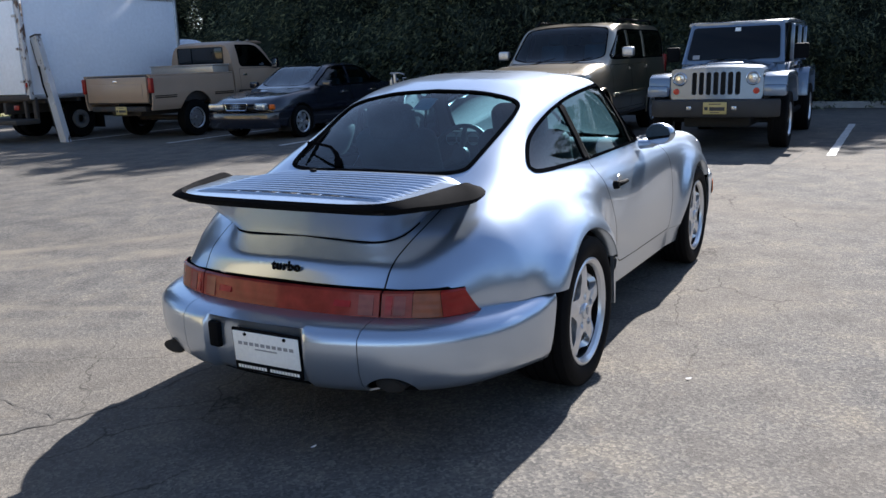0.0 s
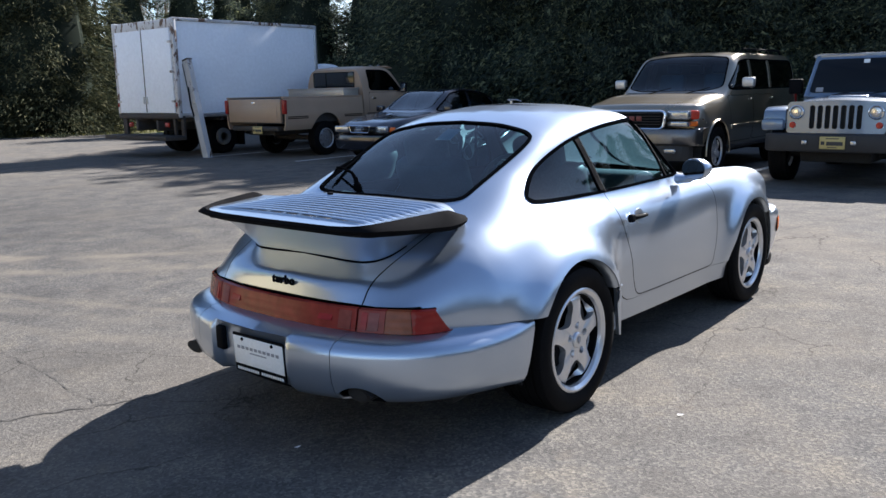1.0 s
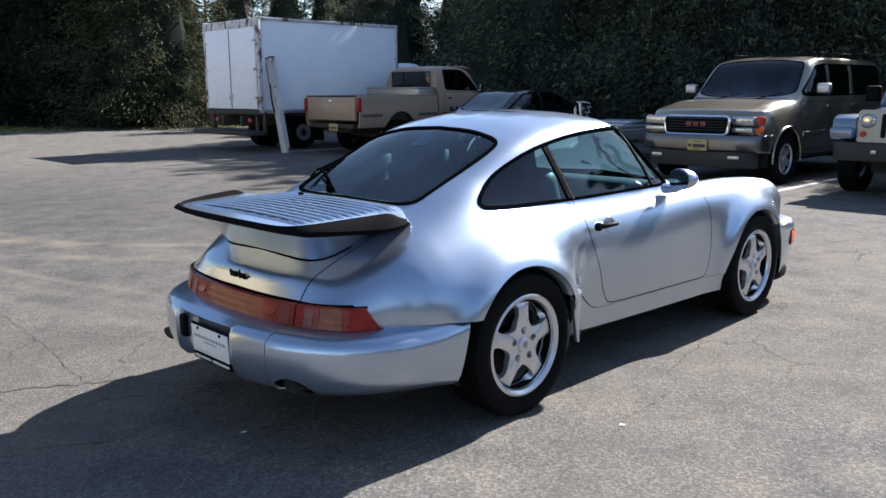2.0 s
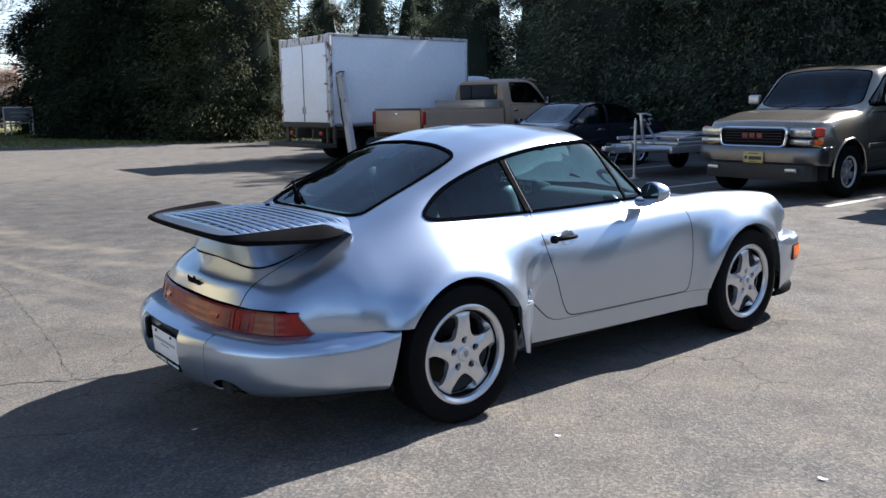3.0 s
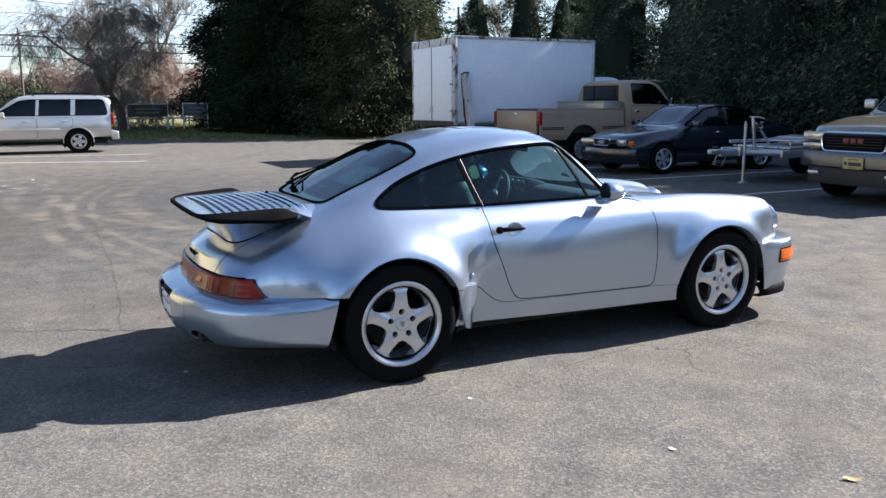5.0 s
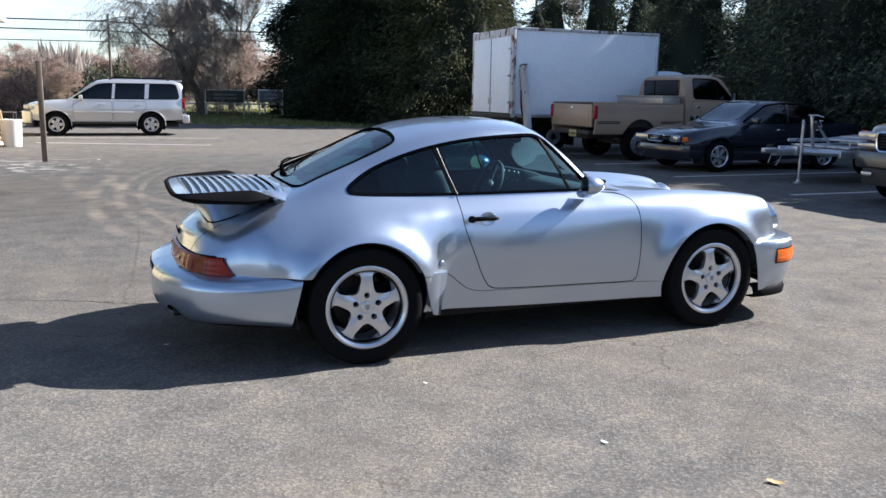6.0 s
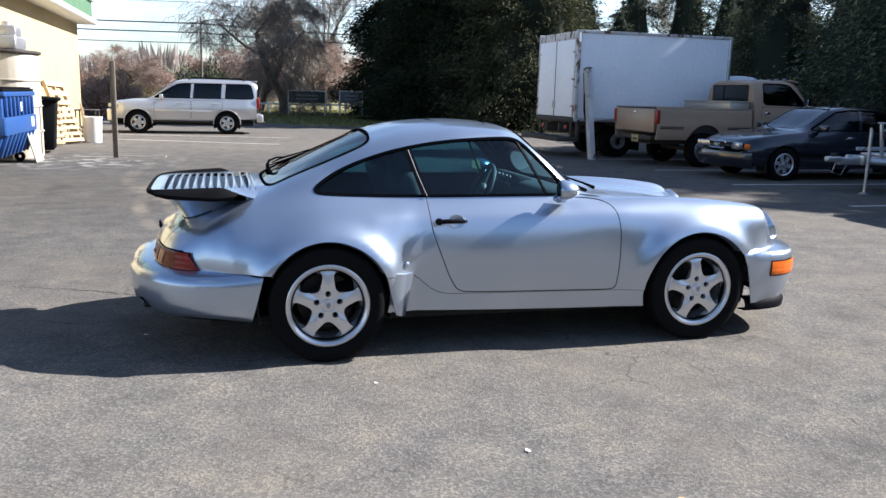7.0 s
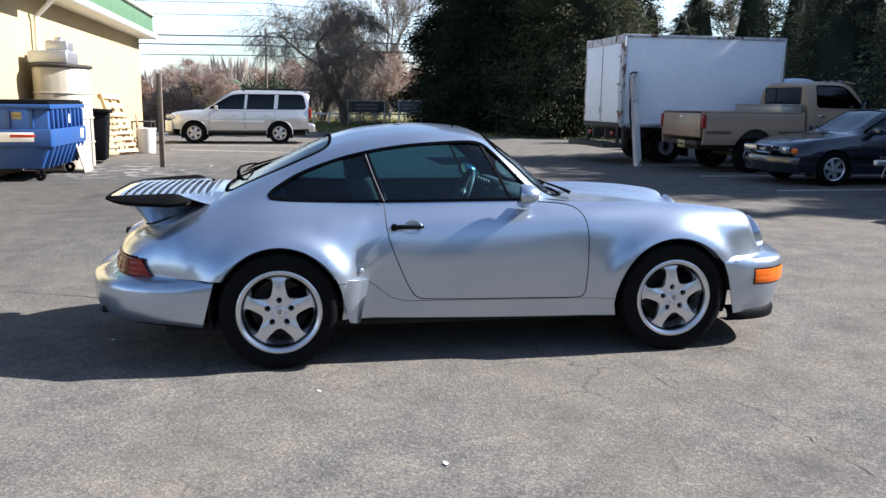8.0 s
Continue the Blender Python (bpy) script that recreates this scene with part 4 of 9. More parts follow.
        # stone guard and small fuel-side reflector ahead of the rear wheel
        zs, us = np.linspace(0.488, 0.250, 14), np.linspace(0, 1, 12)
        guard = np.zeros((14, 12, 3))
        for i, z in enumerate(zs):
            k = (0.488 - z) / 0.238
            xa, xb = -0.822 + 0.060 * k, -0.648 - 0.054 * k
            for j, u in enumerate(us):
                guard[i, j] = (xa + (xb - xa) * u, -(0.872 - 0.012 * k) + (0.090 - 0.045 * k) * u ** 2.6, z - 0.016 * u)
        shell = grid_shell(guard)
        shell = (shell[0], -shell[1], [tuple(reversed(f)) for f in shell[2]]) if shell[1][:, 1].mean() > 0 else shell
        shell_part("stone_guard", (flip_y if s == -1 else (lambda q: q))(thick(shell, 0.016)), SILVER, car, custom=False)
        b = bm_lathe([(0.017, 0), (0.017, -0.006 * s), (0.012, -0.009 * s), (0.0, -0.010 * s)], 20, "y")
        part("jacking_cover", b, SILVER, car, at=pose(-0.696, -s * 0.808, 0.522, 0, 0, s * 24))
        # arch flanges and dark wheel wells
        for cx, cz, r in arches:
            P = arch_rim(body_half, cx, cz, r, 0.06)
            if len(P) > 3:
                V, F = strip_of(P)
                me = mesh_of("arch_flange", V * (1, s, 1), F, SILVER)
                link("arch_flange", me, car)
            b = bm_lathe([(r + 0.03, -0.80 if cx < 0 else -0.735), (r + 0.035, -0.55), (r + 0.03, -0.40), (0.05, -0.40), (0.05, -0.41), (r + 0.02, -0.41), (r + 0.025, -0.55), (r + 0.02, -0.80 if cx < 0 else -0.735)], 40, "y", closed=True)
            cut = [v for v in b.verts if v.co.z < -0.13]
            bmesh.ops.delete(b, geom=cut, context="VERTS")
            bmesh.ops.scale(b, vec=(1, s, 1), verts=b.verts)
            part("wheel_well", b, DARK, car, at=pose(cx, 0, cz))
    sp = shell_part("windscreen", join(offset(screen_pane, -0.004), flip_y(offset(screen_pane, -0.004))), SCREEN_GLASS, car, "clear windscreen")
    rp = shell_part("rear_window", join(offset(rear_pane, -0.004), flip_y(offset(rear_pane, -0.004))), SCREEN_GLASS, car, "sloping rear window")
    sp.visible_shadow = rp.visible_shadow = False
    for nm, z in (("windscreen_seal", screen_seal), ("rear_window_seal", rear_seal)):
        z = thick(offset(z, 0.004), 0.014)
        shell_part(nm, join(z, flip_y(z)), SEAL, car, "black rubber seal", custom=False)

    # rear bumper and its black lower lip
    def plan(points, n=14):
        half_p = spline(points, [n] * (len(points) - 1))
        return np.vstack([half_p, (half_p * (1, -1))[::-1][1:]])
    path = plan([(-1.440, -0.858), (-1.62, -0.848), (-1.83, -0.793), (-1.99, -0.69), (-2.11, -0.51), (-2.185, -0.27), (-2.205, 0.0)], 22)
    tops = [(-0.20, 0.502), (-0.11, 0.499), (-0.06, 0.492), (-0.020, 0.476), (0.0, 0.455), (0.004, 0.430), (0.004, 0.38), (-0.001, 0.33), (-0.016, 0.284), (-0.044, 0.256), (-0.10, 0.242)]
    n = len(path)
    secs = []
    for i in range(n):
        q = abs(i - (n - 1) / 2) / ((n - 1) / 2)
        w = float(curve((0, 1), (0.62, 1), (1, 0.12))(q))
        secs.append([(o * w, z + (0.0 if z > 0.4 else (1 - w) * -0.01)) for o, z in tops])
    V, N, F = sweep(path, secs)
    # shallow bay for the plate and the pad
    bay = np.clip((0.275 - V[:, 1]) / 0.035, 0, 1) * np.clip((V[:, 1] + 0.205) / 0.035, 0, 1) * np.clip((0.470 - V[:, 2]) / 0.018, 0, 1)
    V = V + np.stack([0.034 * bay * bay * (3 - 2 * bay), 0 * bay, 0 * bay], axis=1)
    bump = grid_shell(V.reshape(n, len(tops), 3))
    bump = (bump[0], bump[1] if (bump[1] * N).sum() > 0 else -bump[1], F)
    for s in (1, -1):
        # notches for the exhaust tips
        bump = drop(bump, lambda v: np.hypot((v[:, 1] - 0.022 - s * 0.508) / 1.6, v[:, 2] - 0.268) - 0.050)
    bump = drop(bump, lambda v: -1.473 - (0.49 - v[:, 2]) * 0.26 - v[:, 0])
    middle = keep(bump, lambda v: np.abs(v[:, 1]) - 0.398)
    shell_part("rear_bumper", thick(middle, 0.006), SILVER, car, "silver wrap-round rear bumper", custom=False)
    for s in (1, -1):
        shell_part("bumper_corner", thick(keep(bump, lambda v: 0.401 - s * v[:, 1]), 0.006), SILVER, car, custom=False)
    shell_part("bumper_lining", offset(bump, -0.012), DARK, car, custom=False)
    lip = [[(o * float(w), z) for o, z in ((-0.09, 0.275), (-0.10, 0.243), (-0.115, 0.228), (-0.18, 0.222))] for w in [float(curve((0, 1), (0.62, 1), (1, 0.35))(abs(i - (n - 1) / 2) / ((n - 1) / 2))) for i in range(n)]]
    lip_shell = drop(sweep(path, lip), lambda v: -1.55 - v[:, 0])
    shell_part("rear_valance", thick(lip_shell, 0.006), TRIM, car, "black lower valance", custom=False)
    for s in (1, -1):
        ey = 0.022 + s * 0.508
        b = bm_tube([(-1.80, ey, 0.288), (-1.95, ey, 0.288), (-2.098, ey, 0.286)], [0.036, 0.038, 0.040], 20)
        bmesh.ops.scale(b, vec=(1, 1.45, 0.66), space=Matrix.Translation((0, -ey, -0.286)), verts=b.verts)
        part("exhaust_pipe", b, DARK_CHROME, car, "dark steel exhaust tip")
        # unseen dark box added behind the notch to block sun leaking through the body
        part("leak_block", bm_box((0.20, 0.34, 0.20), (-1.90, ey - s * 0.05, 0.345), 0.05, 3), DARK, car)
        b = bm_lathe([(0.035, -0.001), (0.035, 0.0), (0.0, 0.0)], 20, "x")
        bmesh.ops.scale(b, vec=(1, 1.35, 0.6), verts=b.verts)
        part("exhaust_bore", b, DARK, car, at=pose(-2.0995, ey, 0.286))
    part("bumper_pad", bm_box((0.03, 0.055, 0.10), (-2.168, 0.228, 0.402), 0.010, 2, Matrix.Rotation(radians(-6), 4, "Z")), TRIM, car, "black bumper pad with plate lamp")
    # number plate with dealer frame
    b = bm_box((0.010, 0.312, 0.164), (0, 0, 0), 0.006)
    pl = part("number_plate", b, TRIM, car, "white dealer plate in a black frame", at=pose(-2.180, -0.025, 0.366, 0, -3, 0))
    b = bm_box((0.004, 0.300, 0.118), (-0.005, 0, 0.012), 0.002)
    part("plate_sheet", b, PLATE_WHITE, pl)
    back = Matrix(((0, 0, -1, 0), (-1, 0, 0, 0), (0, 1, 0, 0), (0, 0, 0, 1)))
    for k in range(10):
        part("print_bar", bm_box((0.0008, 0.0185, 0.0125), (-0.0073, -0.1170 + 0.0260 * k, 0.026)), GREY_INK, pl)
    for k in range(21):
        if k != 10:
            part("print_bar", bm_box((0.0008, 0.0100, 0.0115), (-0.0054, -0.135 + 0.0135 * k, -0.0665)), PLATE_WHITE, pl)
    for w, z in ((0.10, 0.008), (0.17, -0.022)):
        part("plate_text_bar", bm_box((0.001, w, 0.005 if z > 0 else 0.015), (-0.0074, 0, z), 0), GREY_INK if z > 0 else PLATE_WHITE, pl)
    for y in (-0.09, 0.09):
        for z in (0.062, -0.052):
            part("plate_screw", bm_lathe([(0.007, 0), (0.006, -0.004), (0, -0.005)], 10, "x", (-0.0075, y, z)), TRIM, pl)

    # lamp band across the tail: outer lamps and the middle reflector, all on the bowed tail line
    tail_line = curve((0, -2.042), (0.2, -2.034), (0.415, -2.0), (0.55, -1.948), (0.62, -1.905), (0.66, -1.855), (0.688, -1.800), (0.70, -1.77))
    tail = lambda y: float(tail_line(abs(y)))
    def band(name, y0, y1, material, label, parent, out=0.0, zt=0.588, zb=0.494, m=24):
        ys = np.linspace(y0, y1, m)
        P = np.zeros((m, 7, 3))
        for i, y in enumerate(ys):
            drop_side = 0.028 * max(0, (abs(y) - 0.4) / 0.3)
            for j, q in enumerate((0, 0.06, 0.3, 0.5, 0.7, 0.94, 1)):
                z = zb + (zt - zb) * q
                yy = y * (1 - 0.05 * q * min(1.0, max(0.0, (abs(y) - 0.56) / 0.12)))
                P[i, j] = (tail(yy) - out - (0.012 if 0 < j < 6 else 0) - 0.02 * (1 - q), yy, z)
        shell = grid_shell(P)
        return shell_part(name, thick((shell[0], -shell[1] if shell[1][:, 0].mean() > 0 else shell[1], shell[2]), 0.01), material, parent, label, custom=False)
    band("lamp_housing", -0.692, 0.692, SEAL, "", car, -0.012, 0.591, 0.492, 60)
    mid = band("centre_reflector", -0.410, 0.410, SMOKE_LENS, "dull red full-width reflector", car, 0.0, m=40)
    for s in (1, -1):
        lamp = band("tail_lamp", s * 0.418, s * 0.52, SMOKE_LENS, "red and amber tail lamp", car)
        band("red_lens", s * 0.618, s * 0.698, lamp_dark, "dark red lens", lamp)
        band("reflector_cell", s * 0.432, s * 0.456, RED_LENS, "bright red cell", lamp, 0.0025, 0.578, 0.506, 5)
        band("reflector_cell", s * 0.462, s * 0.500, lamp_rose, "paler red cell", lamp, 0.0025, 0.578, 0.506, 5)
        band("amber_lens", s * 0.522, s * 0.616, lamp_amber, "brownish amber lens", lamp)
        for y in (0.335,):
            band("reflector_cell", s * y, s * (y + 0.055), lamp_rose, "paler red cell", mid, 0.0025, 0.580, 0.502, 6)
            band("reflector_cell", s * 0.24, s * 0.305, RED_LENS, "bright red cell", mid, 0.0015, 0.562, 0.530, 6)
    # script on the lid
    lettering("turbo", 0.052, TRIM, car, pose(-2.026, -0.014, 0.652, 0, -12, 0) @ back @ pose(0, 0, 0.009), "badge", 0.003, 1.12, 0.35, 0.0016)

    # spoiler: pedestal, slatted tray and black rubber rim
    wing = thing("rear_spoiler", "", "")
    wing.parent = car
    P = np.zeros((41, 9, 3))
    for i, a in enumerate(np.linspace(0, math.pi, 41)):
        for j, q in enumerate(np.linspace(0, 1, 9)):
            cy, cx = math.cos(a), math.sin(a) ** 0.32
            wy = 0.405 + 0.115 * q ** 1.2
            bx = 1.885 + 0.105 * q ** 1.4
            front = 1.50
            P[i, j] = (-(front + (bx - front) * cx) - 0.0, wy * math.copysign(abs(cy) ** 0.32, cy), 0.705 + 0.145 * q + 0.155 * (1 - cx) * (1 - q))
    V, N, F = grid_shell(P)
    shell_part("pedestal", (V, N, F), SILVER, wing, "silver spoiler pedestal", custom=False)
    # shadow gap where the pedestal meets the lid
    lx, ly, lz = engine_lid[0][:, 0], np.abs(engine_lid[0][:, 1]), engine_lid[0][:, 2]
    def lid_z(x, y):
        d = np.hypot(lx - x, ly - abs(y))
        near = np.argpartition(d, 4)[:4]
        w = 1 / (d[near] + 1e-4)
        return float((lz[near] * w).sum() / w.sum())
    def on_side(i, u):
        j, f = int(u), u - int(u)
        return P[i, j] * (1 - f) + P[i, j + 1] * f
    meets = []
    for i in range(2, 39):
        meets.append(next((u for u in np.linspace(0, 7.99, 70) if on_side(i, u)[2] >= lid_z(*on_side(i, u)[:2])), 7.99))
    foot = []
    for i, u in enumerate(meets, 2):
        p = on_side(i, u)
        out = p - np.array([-1.72, 0, p[2]])
        foot.append(p + out / max(0.01, np.linalg.norm(out)) * 0.001)
    foot = [tuple(np.mean(foot[max(0, k - 1):k + 2], axis=0)) for k in range(len(foot))]
    part("pedestal_gap", bm_tube(foot, 0.0045, 6), SEAL, wing)
    # black rubber edge: thin across the back, raised fins with sloping outer faces at the sides
    keys = (0.0, 0.22, 0.36, 0.48, 0.60, 0.72, 0.84, 0.94, 1.0)
    def along(*values):
        return curve(*zip(keys, values))
    ox, oy = along(-2.094, -2.090, -2.076, -2.038, -1.945, -1.815, -1.690, -1.612, -1.590), along(0, 0.30, 0.445, 0.530, 0.585, 0.622, 0.645, 0.632, 0.600)
    cx, cy = along(-2.078, -2.074, -2.056, -2.012, -1.925, -1.805, -1.690, -1.628, -1.600), along(0, 0.295, 0.425, 0.490, 0.530, 0.560, 0.584, 0.590, 0.592)
    cz = along(0.900, 0.901, 0.904, 0.910, 0.917, 0.924, 0.929, 0.912, 0.888)
    bz = along(0.846, 0.846, 0.848, 0.850, 0.851, 0.853, 0.857, 0.866, 0.878)
    P = []
    for q in np.concatenate([-np.linspace(1, 0, 61), np.linspace(0, 1, 61)[1:]]):
        a, sg = abs(q), (-1 if q < 0 else 1)
        o, c = np.array([float(ox(a)), float(oy(a))]), np.array([float(cx(a)), float(cy(a))])
        zc, zb = float(cz(a)), float(bz(a))
        t = np.array([float(ox(a + 0.005) - ox(a - 0.005)), float(oy(a + 0.005) - oy(a - 0.005))])
        t /= max(1e-6, np.linalg.norm(t))
        inw = np.array([t[1], -t[0]])
        inw = inw if inw @ np.array([-1.75 - o[0], -o[1]]) > 0 else -inw
        rise = max(0.004, zc - 0.896)
        cut = max(0.0, min(1.0, (0.80 - a) / 0.25))
        sec = [(o + inw * (0.12 + 0.05 * cut), zb + 0.012), (o + inw * (0.05 + 0.06 * cut), zb), (o + inw * (0.016 + 0.055 * cut), zb + 0.003 + 0.007 * cut), (o + inw * (0.002 + 0.034 * cut), zb + 0.014 + 0.010 * cut), (o + inw * 0.008 * cut, zb + 0.022 + 0.016 * cut), (o * 0.55 + c * 0.45, zc * 0.6 + (zb + 0.022) * 0.4 + 0.004), (c * 0.92 + o * 0.08, zc - 0.003), (c, zc), (c + inw * 0.008, zc - 0.002), (c + inw * 0.016, zc - rise * 0.6), (c + inw * 0.024, zc - rise - 0.004), (c + inw * 0.045, zc - rise - 0.010)]
        P.append([(x, sg * y, z) for (x, y), z in sec])
    V, N, F = grid_shell(np.array(P))
    shell_part("rubber_rim", (V, N, F), SPOILER_RUBBER, wing, "black rubber spoiler rim", custom=False)
    tray_half = lambda x: float(curve((-2.062, 0.40), (-2.02, 0.470), (-1.93, 0.515), (-1.80, 0.548), (-1.66, 0.574), (-1.60, 0.580), (-1.56, 0.572), (-1.50, 0.53), (-1.45, 0.47), (-1.40, 0.42))(x))
    tray_z = lambda x, y: float(curve((-2.05, 0.897), (-1.9, 0.898), (-1.7, 0.903), (-1.55, 0.907), (-1.45, 0.905), (-1.40, 0.902))(x)) + 0.014 * (1 - (y / 0.62) ** 2) * max(0.0, min(1.0, (x + 2.062) / 0.10)) + 0.006 * math.cos((x + 1.535 + 0.022) / 0.044 * 2 * math.pi) * max(0.0, min(1.0, (0.45 - abs(y)) / 0.05)) * (1.0 if -2.0 < x < -1.49 else 0.0) - 0.055 * max(0.0, min(1.0, (x + 1.62) / 0.14)) * max(0.0, min(1.0, (abs(y) - 0.36) / 0.17)) ** 1.4
    xs, us = np.linspace(-2.062, -1.40, 134), np.linspace(-1, 1, 97)
    P = np.array([[(x, -u * tray_half(x), tray_z(x, -u * tray_half(x))) for u in us] for x in xs])
    tray = grid_shell(P)
    slots = [(-1.535 - 0.044 * k, 0.40 + 0.016 * min(k, 4) - 0.006 * max(0, k - 5)) for k in range(11)]
    for x, w in slots:
        poly = chaikin([(x - 0.013, -w), (x + 0.013, -w), (x + 0.013, w), (x - 0.013, w)], 2)
        tray = drop(tray, lambda v: inside_of(poly, v[:, 0], v[:, 1]))
    if tray[1][:, 2].mean() < 0:
        tray = (tray[0], -tray[1], [tuple(reversed(f)) for f in tray[2]])
    shell_part("tray", thick(tray, 0.003), SILVER, wing, "silver slatted spoiler tray", custom=False)
    b = bm_box((0.48, 0.90, 0.01), (-1.79, 0, 0.868), 0.004)
    part("grille_backing", b, DARK, wing)
    # lengthwise webs under the slots
    for k in range(9):
        y = -0.40 + 0.1 * k
        part("grille_web", bm_box((0.48, 0.012, 0.014), (-1.755, y, 0.878 + 0.014 * (1 - (y / 0.62) ** 2)), 0.002), SILVER, wing)

    # wheels
    for s in (1, -1):
        turn = 0 if s == 1 else 180
        alloy_wheel(car, pose(-1.136, -s * 0.750, 0.318, 0, 0, turn), 0.250, 0.2159 + 0.006, 0.318)
        alloy_wheel(car, pose(1.136, -s * 0.727, 0.318, 0, -7, turn), 0.208, 0.2159 + 0.006, 0.318)

    # front bumper
    path = plan([(1.435, -0.832), (1.6, -0.818), (1.78, -0.772), (1.905, -0.665), (1.995, -0.45), (2.05, -0.2), (2.06, 0.0)], 16)
    sec = [(-0.12, 0.545), (-0.05, 0.543), (-0.012, 0.534), (0.004, 0.512), (0.006, 0.45), (0.0, 0.36), (-0.02, 0.27), (-0.045, 0.21), (-0.09, 0.195)]
    n = len(path)
    secs = [[(o * float(curve((0, 1), (0.7, 1), (1, 0.15))(abs(i - (n - 1) / 2) / ((n - 1) / 2))), z) for o, z in sec] for i in range(n)]
    shell = sweep(path, secs)
    shell = (shell[0], -shell[1], [tuple(reversed(f)) for f in shell[2]])
    # outward is the other way round on this path
    V = shell[0].copy()
    for i in range(n):
        for j in range(len(sec)):
            V[i * len(sec) + j][:2] = 2 * path[i] - V[i * len(sec) + j][:2]
    nose = drop((V, shell[1], shell[2]), lambda v: v[:, 0] - np.interp(v[:, 2], [0.16, 0.24, 0.32, 0.42, 0.50, 0.56], [1.552, 1.520, 1.496, 1.480, 1.447, 1.42]))
    shell_part("front_bumper", thick(nose, 0.006), SILVER, car, "silver front bumper", custom=False)
    for s in (1, -1):
        run = [k for k in range(n) if s * path[k][1] < 0 and 1.645 < path[k][0] < 1.925]
        if run:
            pts = spline([tuple(path[k]) for k in run], [4] * (len(run) - 1))
            for nm, m_, o, z0, z1 in (("indicator_bezel", TRIM, 0.008, 0.382, 0.482), ("indicator", AMBER_LENS, 0.014, 0.390, 0.474)):
                q = pts if nm == "indicator_bezel" else pts[1:-1]
                strip = sweep(q, [[(-o * (0.7 if abs(z - 0.432) > 0.04 else 1), z) for z in np.linspace(z0, z1, 7)]] * len(q))
                if (strip[1][:, 1] * s).mean() > 0:
                    strip = (strip[0], -strip[1], [tuple(reversed(f)) for f in strip[2]])
                shell_part(nm, thick(strip, 0.008), m_, car, "amber indicator lens" if m_ is AMBER_LENS else "", custom=False)
    lipath = plan([(1.50, -0.795), (1.62, -0.79), (1.78, -0.745), (1.89, -0.645), (1.98, -0.44), (2.03, -0.2), (2.04, 0.0)], 9)
    secs = [[(0.06, 0.240), (0.018, 0.222), (0.004, 0.196), (0.006, 0.166), (0.08, 0.160)]] * len(lipath)
    shell_part("front_lip", thick(sweep(lipath, secs), 0.006), TRIM, car, "black rubber front lip", custom=False)
    # floor pan
    b = bm_box((3.3, 1.30, 0.05), (-0.1, 0, 0.20), 0.01)
    bm_box((1.05, 0.86, 0.30), (-1.45, 0, 0.38), 0.03, bm=b)
    bm_box((0.8, 0.86, 0.30), (1.35, 0, 0.40), 0.03, bm=b)
    part("underbody", b, DARK, car)

    # cabin
    b = bm_box((1.75, 1.30, 0.04), (-0.35, 0, 0.30), 0.01)
    bm_box((0.10, 1.2, 0.45), (0.62, 0, 0.5), 0.02, bm=b)
    bm_box((0.16, 1.12, 0.50), (-1.22, 0, 0.62), 0.02, bm=b)
    bm_box((0.24, 0.84, 0.03), (-1.30, 0, 0.885), 0.01, bm=b)
    part("cabin_floor", b, CARPET, car)
    b = bm_prism(chaikin([(0.30, 0.58), (0.24, 0.74), (0.26, 0.86), (0.34, 0.895), (0.56, 0.875), (0.62, 0.82), (0.62, 0.6)], 2), 1.26, "y", -0.63, 0)
    part("dashboard", b, LEATHER, car, "dark dashboard")
    b = bm_prism(chaikin([(0.24, 0.84), (0.25, 0.925), (0.30, 0.935), (0.42, 0.895), (0.42, 0.84)], 2), 0.42, "y", 0.14, 0.01)
    part("instrument_binnacle", b, LEATHER, car)
    for y in (0.20, 0.27, 0.35, 0.43, 0.50):
        b = bm_lathe([(0.038, 0), (0.040, -0.004), (0.035, -0.004), (0.034, 0.002), (0, 0.002)], 20, "x")
        part("gauge", b, STEEL, car, at=pose(0.248, y, 0.885, 0, 0, 0))
    ring = [(0.19 * math.cos(a), 0.19 * math.sin(a), 0) for a in np.linspace(0, 2 * math.pi, 33)]
    b = bm_tube(ring, 0.014, 8)
    bm_lathe([(0.055, -0.02), (0.06, 0.0), (0.05, 0.018), (0, 0.02)], 18, "z", bm=b)
    for a in (0.0, 2.1, 4.2):
        bm_tube([(0, 0, 0), (0.185 * math.cos(a), 0.185 * math.sin(a), 0)], [0.022, 0.014], 8, bm=b)
    part("steering_wheel", b, LEATHER, car, at=pose(0.09, 0.36, 0.80, 0, -66, 0))
    for y in (0.36, -0.36):
        seat = thing("seat", "", "")
        seat.parent = car
        b = bm_box((0.50, 0.48, 0.16), (-0.22, y, 0.44), 0.06, 3)
        part("cushion", b, LEATHER, seat)
        b = bm_box((0.15, 0.47, 0.60), (-0.55, y, 0.74), 0.065, 4, Matrix.Rotation(radians(-20), 4, "Y"))
        part("backrest", b, LEATHER, seat)
        b = bm_box((0.11, 0.27, 0.20), (-0.665, y, 1.055), 0.045, 4, Matrix.Rotation(radians(-14), 4, "Y"))
        part("headrest", b, LEATHER, seat)
    for y in (0.27, -0.27):
        b = bm_box((0.09, 0.42, 0.34), (-1.12, y, 0.74), 0.04, 3, Matrix.Rotation(radians(-24), 4, "Y"))
        part("rear_seat", b, LEATHER, car)
    b = bm_box((0.015, 0.22, 0.06), (0.10, 0.02, 1.165), 0.012, 3)
    part("inner_mirror", b, TRIM, car)
